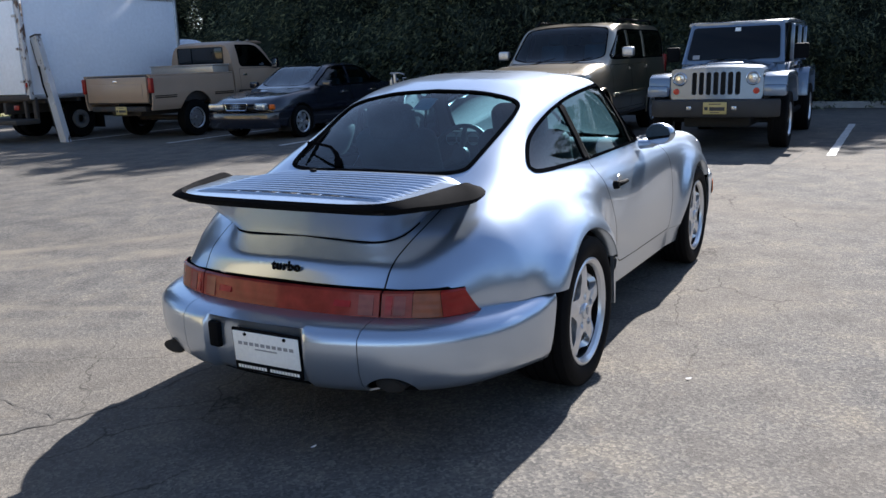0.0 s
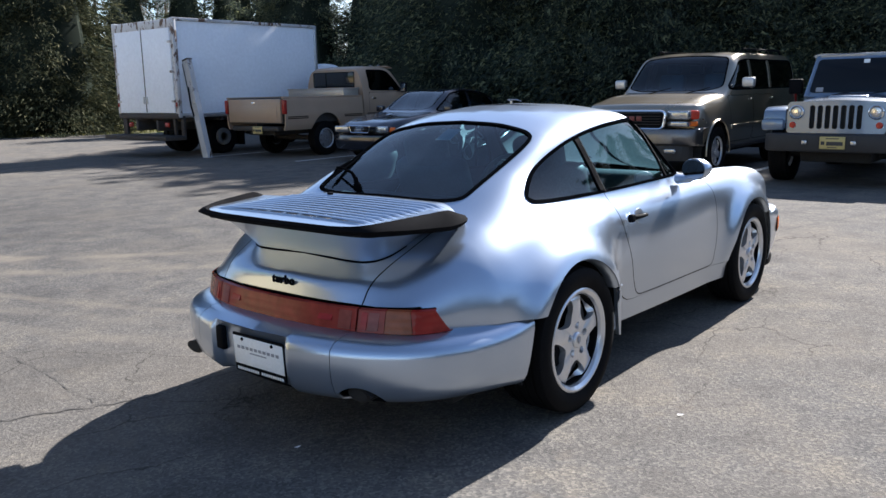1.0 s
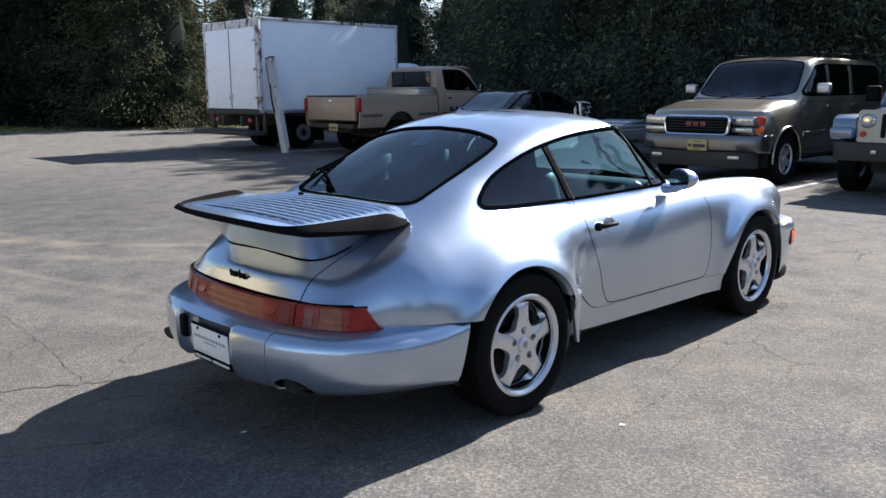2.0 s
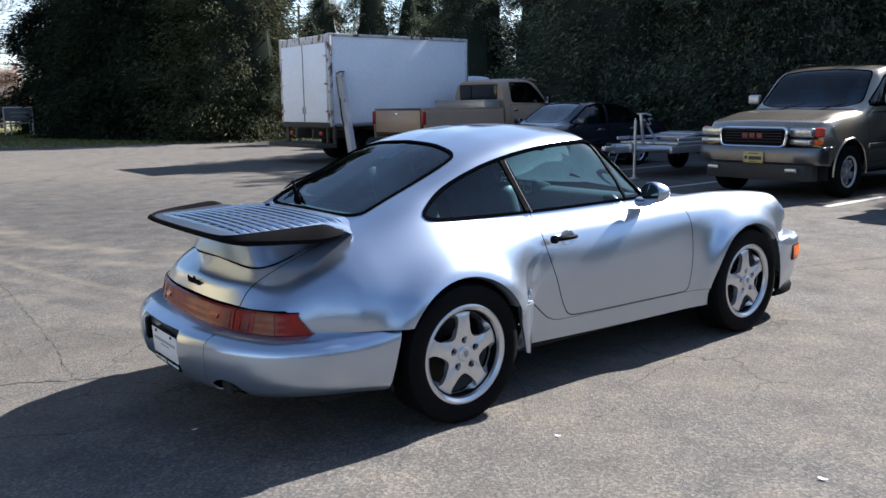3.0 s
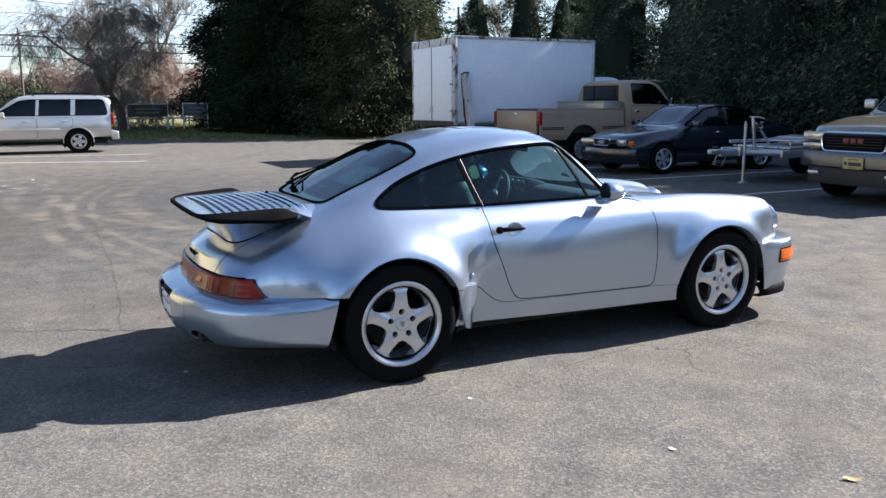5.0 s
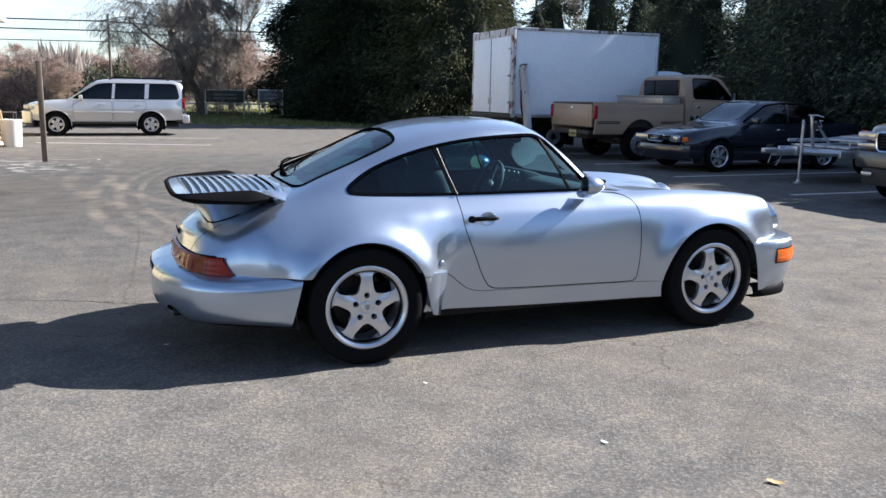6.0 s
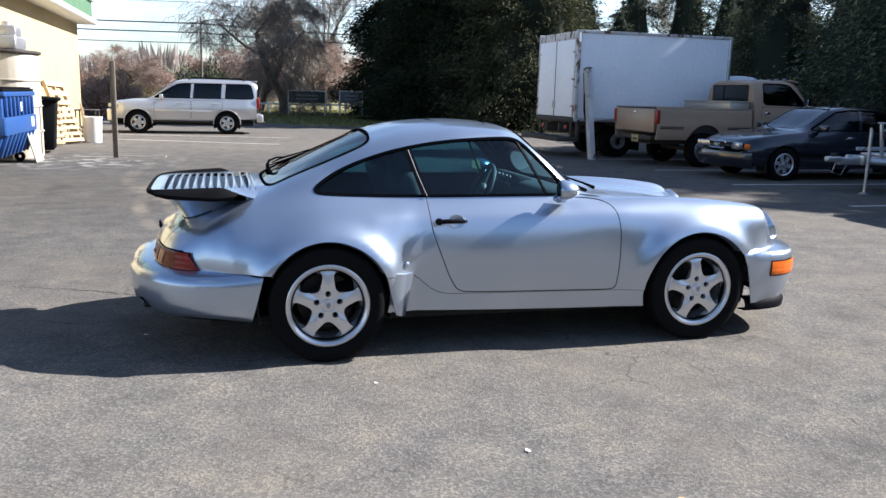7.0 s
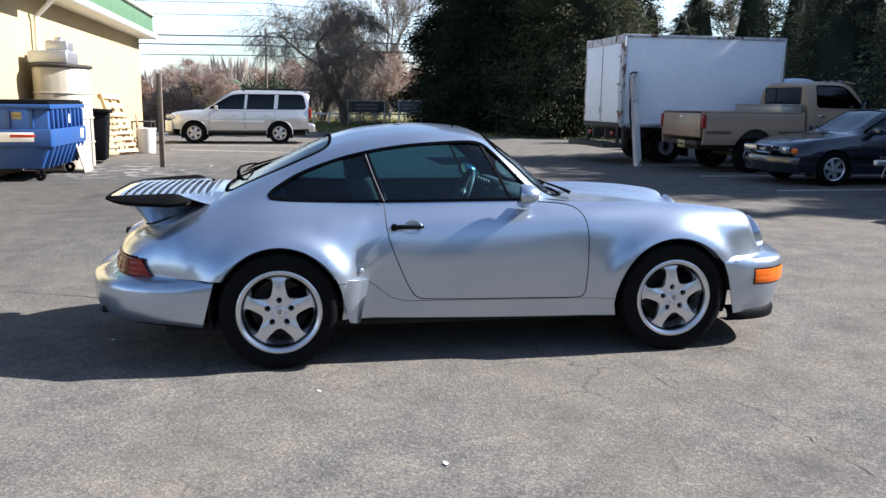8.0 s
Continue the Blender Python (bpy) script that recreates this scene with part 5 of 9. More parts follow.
    part("sticker", bm_box((0.11, 0.09, 0.002), (-0.90, 0.02, 1.165), 0, 1, Matrix.Rotation(radians(-26), 4, "Y")), PLATE_WHITE, car, "pale sticker in the rear window")

    # rear wiper
    b = bm_tube([(-1.385, 0.190, 0.950), (-1.390, 0.195, 0.985), (-1.378, 0.230, 1.010), (-1.325, 0.345, 1.020), (-1.285, 0.425, 1.018)], [0.013, 0.011, 0.007, 0.006, 0.005], 10)
    w = part("rear_wiper", b, SEAL, car, "black rear wiper")
    b = bm_tube([(-1.375, 0.392, 0.962), (-1.20, 0.424, 1.022), (-1.00, 0.452, 1.098)], [0.004, 0.006, 0.004], 6)
    bm_tube([(-1.35, 0.400, 0.982), (-1.285, 0.420, 1.012), (-1.20, 0.430, 1.036), (-1.10, 0.440, 1.068)], [0.003, 0.007, 0.005, 0.003], 6, bm=b)
    part("wiper_blade", b, SEAL, w)
    b = bm_lathe([(0.018, -0.02), (0.018, 0.016), (0.010, 0.026), (0, 0.027)], 14, "z", (-1.385, 0.190, 0.940))
    part("wiper_pivot", b, SEAL, w)
    part("washer_jet", bm_box((0.02, 0.025, 0.012), (-1.545, 0.205, 0.930), 0.004), TRIM, car)
    for y in (0.28, -0.28):
        b = bm_tube([(0.66, y, 0.885), (0.60, y + 0.05, 0.912), (0.47, y + 0.33, 0.96)], [0.012, 0.007, 0.005], 8)
        part("front_wiper", b, TRIM, car)
    # seam of the sunroof
    ring = chaikin([(-0.06, -0.36), (-0.06, 0.36), (-0.42, 0.36), (-0.42, -0.36)], 3)
    zc = curve((-0.6, 1.28), (-0.3, 1.303), (-0.03, 1.288), (0.1, 1.25))
    pts = [(x, y, float(zc(x)) - 0.125 * (y / 0.56) ** 2.0 * 0.55 + 0.0) for x, y in np.vstack([ring, ring[:1]])]
    part("sunroof_seam", bm_tube(pts, 0.0035, 5), SEAL, car)
    return car


lamp_amber = lamp_lens("brown_amber_lens", (0.22, 0.055, 0.024), 0.22)
lamp_dark = lamp_lens("dark_red_lens", (0.26, 0.022, 0.017), 0.2)
lamp_rose = lamp_lens("rose_lens", (0.21, 0.055, 0.045), 0.18)
build_coupe()

# ---- parked vehicles ----
GOLD = car_paint("pewter_paint", (0.33, 0.285, 0.215), 0.8, 0.28, 0.05, 0.06)
OFFROAD_BLUE = car_paint("pale_blue_grey_paint", (0.135, 0.185, 0.26), 0.30, 0.26, 0.05, 0.05)
NAVY = car_paint("dark_blue_grey_paint", (0.012, 0.015, 0.026), 0.3, 0.22, 0.05, 0.0)
TAN = surface("tan_paint", (0.36, 0.26, 0.185), 0.45, 0, 0.05, 60, 2, 0.0, 0.25, dirt=(0.30, 0.23, 0.17), spec=0.3)
PALE_SILVER = car_paint("pale_silver_paint", (0.56, 0.56, 0.57), 0.6, 0.30, 0.04, 0.06)
TRUCK_WHITE = surface("white_truck_panel", (0.84, 0.88, 0.95), 0.7, 0, 0.05, 14, 1.2, 0.0, dirt=(0.74, 0.78, 0.85), spec=0.2)
RUST = chipped("rusty_edge", (0.60, 0.60, 0.62), (0.10, 0.055, 0.035), 7.0, 0.53)
DARK_STEEL = surface("dark_steel", (0.045, 0.043, 0.042), 0.7, 0.3, 0.35, 40, 5, 0.2, dirt=(0.09, 0.055, 0.035))
PLASTIC = surface("grey_black_plastic", (0.020, 0.020, 0.021), 0.6, 0, 0.2, 80, 4, 0.1)
TOOLBOX = surface("pale_toolbox_metal", (0.46, 0.42, 0.37), 0.4, 0.5, 0.08, 40, 4, 0.02)
EMBLEM_RED = surface("emblem_red", (0.17, 0.03, 0.028), 0.4, 0, 0.1, 40, 4, 0)
RED_ORANGE = lamp_lens("red_marker", (0.5, 0.05, 0.03))


def plain_wheel(parent, at, w, rim_r, tyre_r, spokes=5, hole="slot", hub=ALLOY):
    return alloy_wheel(parent, at, w, rim_r, tyre_r, spokes, 0.0, "wheel", hub, hole, "", False)


def loft_body(thing_ob, lines, ends, paint, arches, side_glass, screen, rear_glass, steps=(4, 5, 5, 7, 6), pillars=(), doors=(), glass=GLASS_DARK, well=0.55, bow=None, pane_glass=GLASS_DARK):
    """A car shell with cut-out wheel arches, panes in seals, door seams, closed ends and a dark inside."""
    half = loft_half(np.linspace(ends[0], ends[1], 120), lines, steps, bow)
    full_end = half
    for cx, cz, r in arches:
        half = drop(half, lambda v: np.where(v[:, 1] < -0.4, np.hypot(v[:, 0] - cx, v[:, 2] - cz) - r, 1.0))
    f_side = lambda v: np.where(v[:, 1] < -0.35, inside_of(rounded(side_glass, 0.07), v[:, 0], v[:, 2]), 1.0)
    zone, half = split(half, f_side)
    panes, frame_s = split(zone, lambda v: f_side(v) + 0.022)
    strips = []
    for px, lean, w in pillars:
        st, panes = split(panes, lambda v: np.abs(v[:, 0] - px - (v[:, 2] - 1.0) * lean) - w)
        strips.append(st)
    pieces = []
    for px, lean, w in sorted(pillars):
        piece, panes = split(panes, lambda v: v[:, 0] - px - (v[:, 2] - 1.0) * lean)
        pieces.append(piece)
    pieces.append(panes)
    f_scr = lambda v: np.where(v[:, 2] > 0.7, inside_of(rounded(screen, 0.12), v[:, 0], v[:, 1]), 1.0)
    scr, half = split(half, f_scr)
    scr_p, scr_s = split(scr, lambda v: f_scr(v) + 0.02)
    rear_p = None
    if rear_glass:
        f_rg = lambda v: np.where(v[:, 2] > 0.7, inside_of(rounded(rear_glass, 0.12), v[:, 0], v[:, 1]), 1.0)
        rg, half = split(half, f_rg)
        rear_p, rear_s = split(rg, lambda v: f_rg(v) + 0.02)
    door_shells = []
    for line in doors:
        f = lambda v: np.where((v[:, 1] < -0.35), inside_of(rounded(line, 0.06), v[:, 0], v[:, 2]), 1.0)
        door_shells.append(keep(half, lambda v: f(v) + 0.004))
        half = drop(half, lambda v: f(v) - 0.004)
    body = join(half, flip_y(half))
    # closed ends
    V, N, F = body
    n_row = sum(steps) + 1
    caps_v, caps_f = [], []
    for row in (0, 119):
        sec = full_end[0][row * n_row:(row + 1) * n_row]
        ring = list(sec) + [p * np.array((1, -1, 1)) for p in sec[::-1][1:]]
        base = len(caps_v)
        caps_v += ring
        m = len(ring)
        for k in range(m // 2):
            caps_f.append((base + k, base + k + 1, base + m - 2 - k, base + m - 1 - k) if k + 1 < m - 2 - k else (base + k, base + k + 1, base + m - 1 - k))
    shell_part("body", body, paint, thing_ob)
    m = len(caps_v) // 2
    link("rear_end_panel", mesh_of("end_panel", np.array(caps_v[:m]), [f for f in caps_f if max(f) < m], paint, False), thing_ob)
    link("front_end_panel", mesh_of("end_panel", np.array(caps_v[m:]), [tuple(i - m for i in f) for f in caps_f if min(f) >= m], paint, False), thing_ob)
    lin = offset(join(half, *door_shells), -0.015)
    shell_part("inner_shell", join(lin, flip_y(lin)), DARK, thing_ob, custom=False)
    for s in (1, -1):
        way = (lambda q: q) if s == 1 else flip_y
        for d in door_shells:
            shell_part("door", way(d), paint, thing_ob)
        for p in pieces:
            if p[2]:
                shell_part("side_window", way(offset(p, -0.008)), pane_glass, thing_ob, "dark tinted side glass")
        shell_part("window_frame", way(thick(offset(frame_s, 0.001), 0.012)), SEAL, thing_ob, custom=False)
        for st in strips:
            if st[2]:
                shell_part("window_pillar", way(thick(offset(st, 0.002), 0.014)), paint if glass is not GLASS_DARK else TRIM, thing_ob, custom=False)
    shell_part("windscreen", join(offset(scr_p, -0.006), flip_y(offset(scr_p, -0.006))), glass, thing_ob, "windscreen reflecting the sky")
    z = thick(offset(scr_s, 0.001), 0.012)
    shell_part("windscreen_seal", join(z, flip_y(z)), SEAL, thing_ob, custom=False)
    if rear_p:
        shell_part("rear_window", join(offset(rear_p, -0.006), flip_y(offset(rear_p, -0.006))), glass, thing_ob)
        z = thick(offset(rear_s, 0.001), 0.012)
        shell_part("rear_seal", join(z, flip_y(z)), SEAL, thing_ob, custom=False)
    for s in (1, -1):
        for cx, cz, r in arches:
            b = bm_lathe([(r + 0.02, -well - 0.30), (r + 0.03, -well), (0.05, -well), (0.05, -well - 0.01), (r + 0.01, -well - 0.01), (r + 0.005, -well - 0.30)], 28, "y", closed=True)
            bmesh.ops.delete(b, geom=[v for v in b.verts if v.co.z < -0.2], context="VERTS")
            bmesh.ops.scale(b, vec=(1, s, 1), verts=b.verts)
            part("wheel_well", b, DARK, thing_ob, at=pose(cx, 0, cz))
    L = ends[1] - ends[0]
    part("underbody", bm_box((L * 0.92, 2 * well + 0.1, 0.14), ((ends[0] + ends[1]) / 2, 0, 0.34), 0.02), DARK, thing_ob)
    part("cabin_floor", bm_box((L * 0.5, 2 * well + 0.3, 0.04), ((ends[0] + ends[1]) / 2 - L * 0.1, 0, 0.55), 0.01), CARPET, thing_ob)
    return half


def seats_of(car, xs, y, z, paint=None):
    for x in xs:
        for s in (1, -1):
            part("seat_back", bm_box((0.14, 0.46, 0.62), (x, s * y, z), 0.06, 3, Matrix.Rotation(radians(-14), 4, "Y")), LEATHER, car)
            part("headrest", bm_box((0.09, 0.26, 0.17), (x - 0.10, s * y, z + 0.40), 0.04, 3), LEATHER, car)


def plate_on(car, x, y, z, turn=0, sheet=PLATE_YELLOW):
    pl = part("number_plate", bm_box((0.012, 0.31, 0.16), (0, 0, 0), 0.004), sheet, car, "yellow number plate with dark bars", at=pose(x, y, z, 0, 0, turn))
    for w, h, dy, dz in ((0.20, 0.05, 0.03, -0.01), (0.045, 0.045, -0.115, -0.005), (0.16, 0.012, 0, 0.055), (0.12, 0.010, 0, -0.06)):
        part("plate_bar", bm_box((0.002, w, h), (0.0068, dy, dz), 0), INK, pl)
    return pl


def mirror_on(car, x, y, z, paint, size=(0.12, 0.24, 0.17)):
    for s in (1, -1):
        m = part("door_mirror", bm_box(size, (x, s * y, z), 0.035, 3), paint, car)
        part("mirror_arm", bm_tube([(x + 0.02, s * (y - 0.22), z - 0.08), (x, s * (y - 0.08), z - 0.05)], 0.025, 8), TRIM, m)
        part("mirror_glass", bm_box((0.006, size[1] * 0.8, size[2] * 0.75), (x - size[0] / 2 - 0.001, s * y, z), 0.002), CHROME, m)


def build_sedan():
    car = thing("sedan", "dark blue-grey four-door sedan parked in the shade", "car", pose(10.12, 9.15, 0, 0, 0, 180))
    cab = [(-2.38, 0.93), (-1.75, 0.985), (-1.6, 1.02), (-1.0, 1.32), (-0.6, 1.395), (-0.1, 1.41), (0.2, 1.375), (0.95, 0.985), (1.1, 0.935), (1.7, 0.87), (2.2, 0.78), (2.36, 0.70)]
    lines = [
        (curve((-2.38, 0.74), (-1.8, 0.80), (0, 0.82), (1.8, 0.80), (2.36, 0.70)), curve((-2.38, 0.36), (-1.0, 0.24), (1.2, 0.22), (2.36, 0.30))),
        (curve((-2.38, 0.79), (-1.8, 0.865), (-0.5, 0.885), (1.0, 0.885), (1.9, 0.855), (2.36, 0.76)), curve((-2.38, 0.60), (0, 0.58), (2.36, 0.52))),
        (curve((-2.38, 0.74), (-1.8, 0.80), (0, 0.815), (1.1, 0.80), (2.0, 0.76), (2.36, 0.68)), curve((-2.38, 0.90), (-1.6, 0.955), (0, 0.93), (1.0, 0.90), (1.7, 0.83), (2.36, 0.68))),
        (curve((-2.38, 0.62), (-1.6, 0.66), (-0.9, 0.60), (0.2, 0.60), (0.9, 0.66), (2.36, 0.56)), curve(*[(x, z - 0.035 if -1.4 < x < 0.8 else z - 0.012) for x, z in cab])),
        (curve((-2.38, 0.32), (2.36, 0.30)), curve(*[(x, z - 0.006) for x, z in cab])),
        (curve((-2.38, 0.0), (2.36, 0.0)), curve(*cab)),
    ]
    loft_body(car, lines, (-2.38, 2.36), NAVY, ((1.47, 0.31, 0.36), (-1.22, 0.31, 0.36)),
              [(-1.55, 1.0), (-1.5, 0.955), (0.85, 0.945), (0.88, 0.97), (0.25, 1.315), (-0.1, 1.36), (-0.7, 1.345), (-1.05, 1.27)],
              [(0.98, 0), (0.96, -0.45), (0.86, -0.62), (0.25, -0.54), (0.20, 0), (0.25, 0.54), (0.86, 0.62), (0.96, 0.45)],
              [(-1.6, 0), (-1.58, -0.45), (-1.5, -0.55), (-0.95, -0.50), (-0.88, 0), (-0.95, 0.50), (-1.5, 0.55), (-1.58, 0.45)],
              pillars=((-0.25, -0.12, 0.03), (-1.12, -0.15, 0.015)),
              doors=([(-0.24, 0.30), (0.85, 0.30), (0.95, 0.45), (0.95, 0.93), (-0.24, 0.93)], [(-1.2, 0.75), (-0.85, 0.42), (-0.75, 0.30), (-0.26, 0.30), (-0.26, 0.93), (-1.25, 0.93)]),
              glass=glass_of("sedan_screen", (0.16, 0.35, 0.43), 2.4), bow=curve((-2.38, 0.10), (-1.9, 0.0), (1.8, 0.0), (2.36, -0.16)), pane_glass=GLASS)
    seats_of(car, (-0.15, -1.0), 0.36, 0.78)
    part("dashboard", bm_box((0.35, 1.3, 0.2), (0.75, 0, 0.85), 0.06, 3), LEATHER, car)
    ring = rounded([(-0.24, -0.065), (0.24, -0.065), (0.28, 0.065), (-0.28, 0.065)], 0.03)
    part("grille", bm_prism(ring, 0.03, "x", 2.352, 0.004), TRIM, car, "dark slatted grille", at=pose(0, 0, 0.64))
    part("grille_surround", bm_tube([(2.375, y, z + 0.64) for y, z in np.vstack([ring, ring[:1]])], 0.012, 6), CHROME, car)
    for k in range(3):
        part("grille_slat", bm_box((0.01, 0.46, 0.010), (2.380, 0, 0.605 + 0.035 * k), 0.002), DARK_STEEL, car)
    for k in range(4):
        rg = [(2.392, 0.052 * (k - 1.5) + 0.038 * math.cos(a), 0.64 + 0.038 * math.sin(a)) for a in np.linspace(0, 2 * math.pi, 17)]
        part("badge_ring", bm_tube(rg, 0.005, 5), CHROME, car)
    for s in (1, -1):
        hl = part("headlamp", bm_box((0.10, 0.34, 0.13), (2.30, s * 0.545, 0.64), 0.03, 3, Matrix.Rotation(-s * 0.22, 4, "Z")), CLEAR_LENS, car, "clear headlamp")
        part("indicator", bm_box((0.12, 0.06, 0.10), (2.215, s * 0.745, 0.63), 0.03, 3, Matrix.Rotation(-s * 0.75, 4, "Z")), AMBER_LENS, hl)
        part("tail_lamp", bm_box((0.06, 0.40, 0.16), (-2.36, s * 0.52, 0.78), 0.02), RED_LENS, car)
    path = [(2.20, -0.87), (2.34, -0.74), (2.44, -0.45), (2.47, 0.0), (2.44, 0.45), (2.34, 0.74), (2.20, 0.87)]
    b = bmesh.new()
    rings = []
    for x, y in spline(path, [6] * 6):
        rings.append([b.verts.new((x - dx, y, z)) for dx, z in ((0.14, 0.535), (0.02, 0.52), (0.0, 0.44), (0.015, 0.34), (0.05, 0.24), (0.2, 0.22))])
    for p, q in zip(rings, rings[1:]):
        for k in range(5):
            b.faces.new((p[k], q[k], q[k + 1], p[k + 1]))
    part("front_bumper", b, NAVY, car, smooth=40)
    part("rear_bumper", bm_box((0.16, 1.62, 0.28), (-2.40, 0, 0.42), 0.05, 3), NAVY, car)
    mirror_on(car, 0.72, 0.95, 1.0, NAVY, (0.11, 0.20, 0.13))
    for x in (0.62, -0.42):
        for s in (1, -1):
            part("door_handle", bm_box((0.20, 0.03, 0.035), (x - 0.62, s * 0.872, 0.82), 0.01), CHROME, car)
    for s in (1, -1):
        part("side_moulding", bm_box((2.1, 0.02, 0.05), (0.1, s * 0.892, 0.50), 0.008), TRIM, car)
        t = 0 if s == 1 else 180
        for x in (1.47, -1.22):
            plain_wheel(car, pose(x, -s * 0.785, 0.31, 0, 12, t), 0.20, 0.205, 0.31, 6)
    part("antenna", bm_tube([(-1.2, 0.3, 1.25), (-1.5, 0.3, 1.55)], 0.004, 5), TRIM, car)


def build_suv(name, label, at, paint, g):
    """A large upright estate-bodied four-wheel drive; g holds its measures."""
    car = thing(name, label, "car", at)
    r, f, w, top = g["rear"], g["front"], g["half"], g["top"]
    hood, cowl = g["hood"], g["cowl"]
    cab = [(r, top - 0.16), (r + 0.10, top - 0.07), (r + 0.35, top - 0.015), (-0.6, top), (g["roof"] - 0.3, top - 0.012), (g["roof"], top - 0.06), (cowl - 0.04, hood + 0.09 + g["rise"]), (cowl + 0.08, hood + 0.03 + g["rise"]), ((cowl + f) / 2 - 0.1, hood + 0.02 + g["rise"] * 0.6), (f - 0.45, hood), (f - 0.14, hood - 0.06), (f, hood - 0.22)]
    belt = g["belt"]
    lines = [
        (curve((r, w - 0.10), (r + 0.5, w - 0.05), (0, w - 0.04), (f - 0.5, w - 0.05), (f, w - 0.16)), curve((r, 0.50), (0, 0.42), (f, 0.48))),
        (curve((r, w - 0.05), (r + 0.5, w - 0.01), (0, w), (f - 0.5, w - 0.01), (f, w - 0.10)), curve((r, 0.78), (f, 0.72))),
        (curve((r, w - 0.09), (r + 0.5, w - 0.05), (0, w - 0.045), (cowl, w - 0.06), (f - 0.4, w - 0.09), (f, w - 0.15)), curve((r, belt), (0, belt - 0.01), (cowl, min(belt, hood) - 0.04), (f - 0.2, hood - 0.10), (f, hood - 0.28))),
        (curve((r, w - 0.19), (-0.6, w - 0.20), (g["roof"], w - 0.20), (cowl, w - 0.18), (f, w - 0.24)), curve(*[(x, z - 0.07 if x < g["roof"] + 0.05 else z - 0.03) for x, z in cab])),
        (curve((r, w - 0.42), (f, w - 0.5)), curve(*[(x, z - 0.012) for x, z in cab])),
        (curve((r, 0.0), (f, 0.0)), curve(*cab)),
    ]
    y1 = w - 0.20
    rf = g["roof"]
    loft_body(car, lines, (r, f), paint, tuple((x, g["wheel"], g["wheel"] + g["arch"]) for x in g["axles"]),
              [(r + 0.14, belt + 0.02), (cowl - 0.30, belt + 0.01), (cowl - 0.10, belt + 0.03), (rf + 0.02, top - 0.17), (rf - 0.25, top - 0.135), (r + 0.35, top - 0.13), (r + 0.22, top - 0.17)],
              [(cowl + 0.05, 0), (cowl + 0.03, -y1 * 0.7), (cowl - 0.06, -y1 - 0.02), (rf + 0.06, -y1 + 0.08), (rf + 0.01, 0), (rf + 0.06, y1 - 0.08), (cowl - 0.06, y1 + 0.02), (cowl + 0.03, y1 * 0.7)],
              None, pillars=g["pillars"], doors=g["doors"], glass=SCREEN_GLASS, well=w - 0.38, bow=curve((r, 0.05), (r + 0.4, 0), (f - 0.6, 0), (f, -0.13)))
    seats_of(car, (0.1, -0.9), 0.4, belt - 0.02)
    part("dashboard", bm_box((0.4, 2 * w - 0.4, 0.2), (cowl - 0.28, 0, belt - 0.12), 0.06, 3), LEATHER, car)
    part("rear_window", bm_box((0.02, 2 * y1 - 0.12, top - belt - 0.28), (r - 0.004, 0, (top + belt) / 2 - 0.05), 0.006), GLASS_DARK, car)
    for s in (1, -1):
        part("tail_lamp", bm_box((0.10, 0.13, 0.34), (r + 0.035, s * (w - 0.115), belt - 0.10), 0.025, 3), RED_LENS, car)
        part("roof_rail", bm_tube([(rf - 0.35, s * (y1 - 0.07), top - 0.05), (rf - 0.42, s * (y1 - 0.07), top + 0.03), (r + 0.55, s * (y1 - 0.07), top + 0.035), (r + 0.45, s * (y1 - 0.07), top - 0.04)], 0.018, 8), g["rail"], car)
        for x in (cowl - 0.95, cowl - 2.0):
            part("door_handle", bm_box((0.20, 0.03, 0.04), (x, s * (w - 0.01), belt - 0.14), 0.012), paint, car)
        part("side_moulding", bm_box((g["axles"][0] - g["axles"][1] - 1.0, 0.025, 0.07), ((g["axles"][0] + g["axles"][1]) / 2, s * (w + 0.004), 0.72), 0.01), paint, car)
        part("running_board", bm_box((g["axles"][0] - g["axles"][1] - 0.85, 0.12, 0.06), ((g["axles"][0] + g["axles"][1]) / 2, s * (w - 0.06), 0.40), 0.015), PLASTIC, car)
        t = 0 if s == 1 else 180
        for x in g["axles"]:
            plain_wheel(car, pose(x, -s * (w - 0.125), g["wheel"], 0, 20, t), 0.24, g["wheel"] * 0.60, g["wheel"], g["spokes"], g["hole"])
            ring = [(x + (g["wheel"] + g["arch"] + 0.005) * math.cos(a), -s * (w - 0.004), g["wheel"] + (g["wheel"] + g["arch"] + 0.005) * math.sin(a)) for a in np.linspace(-0.1, math.pi + 0.1, 21)]
            part("arch_lip", bm_tube(ring, 0.016, 6), paint, car)
    mirror_on(car, cowl - 0.38, w + 0.11, belt + g["mirror_up"], g["mirror"], (0.11, 0.20, 0.155))
    part("rear_bumper", bm_box((0.22, 2 * w - 0.06, 0.26), (r - 0.02, 0, 0.52), 0.05, 3), g["bumper"], car)
    return car


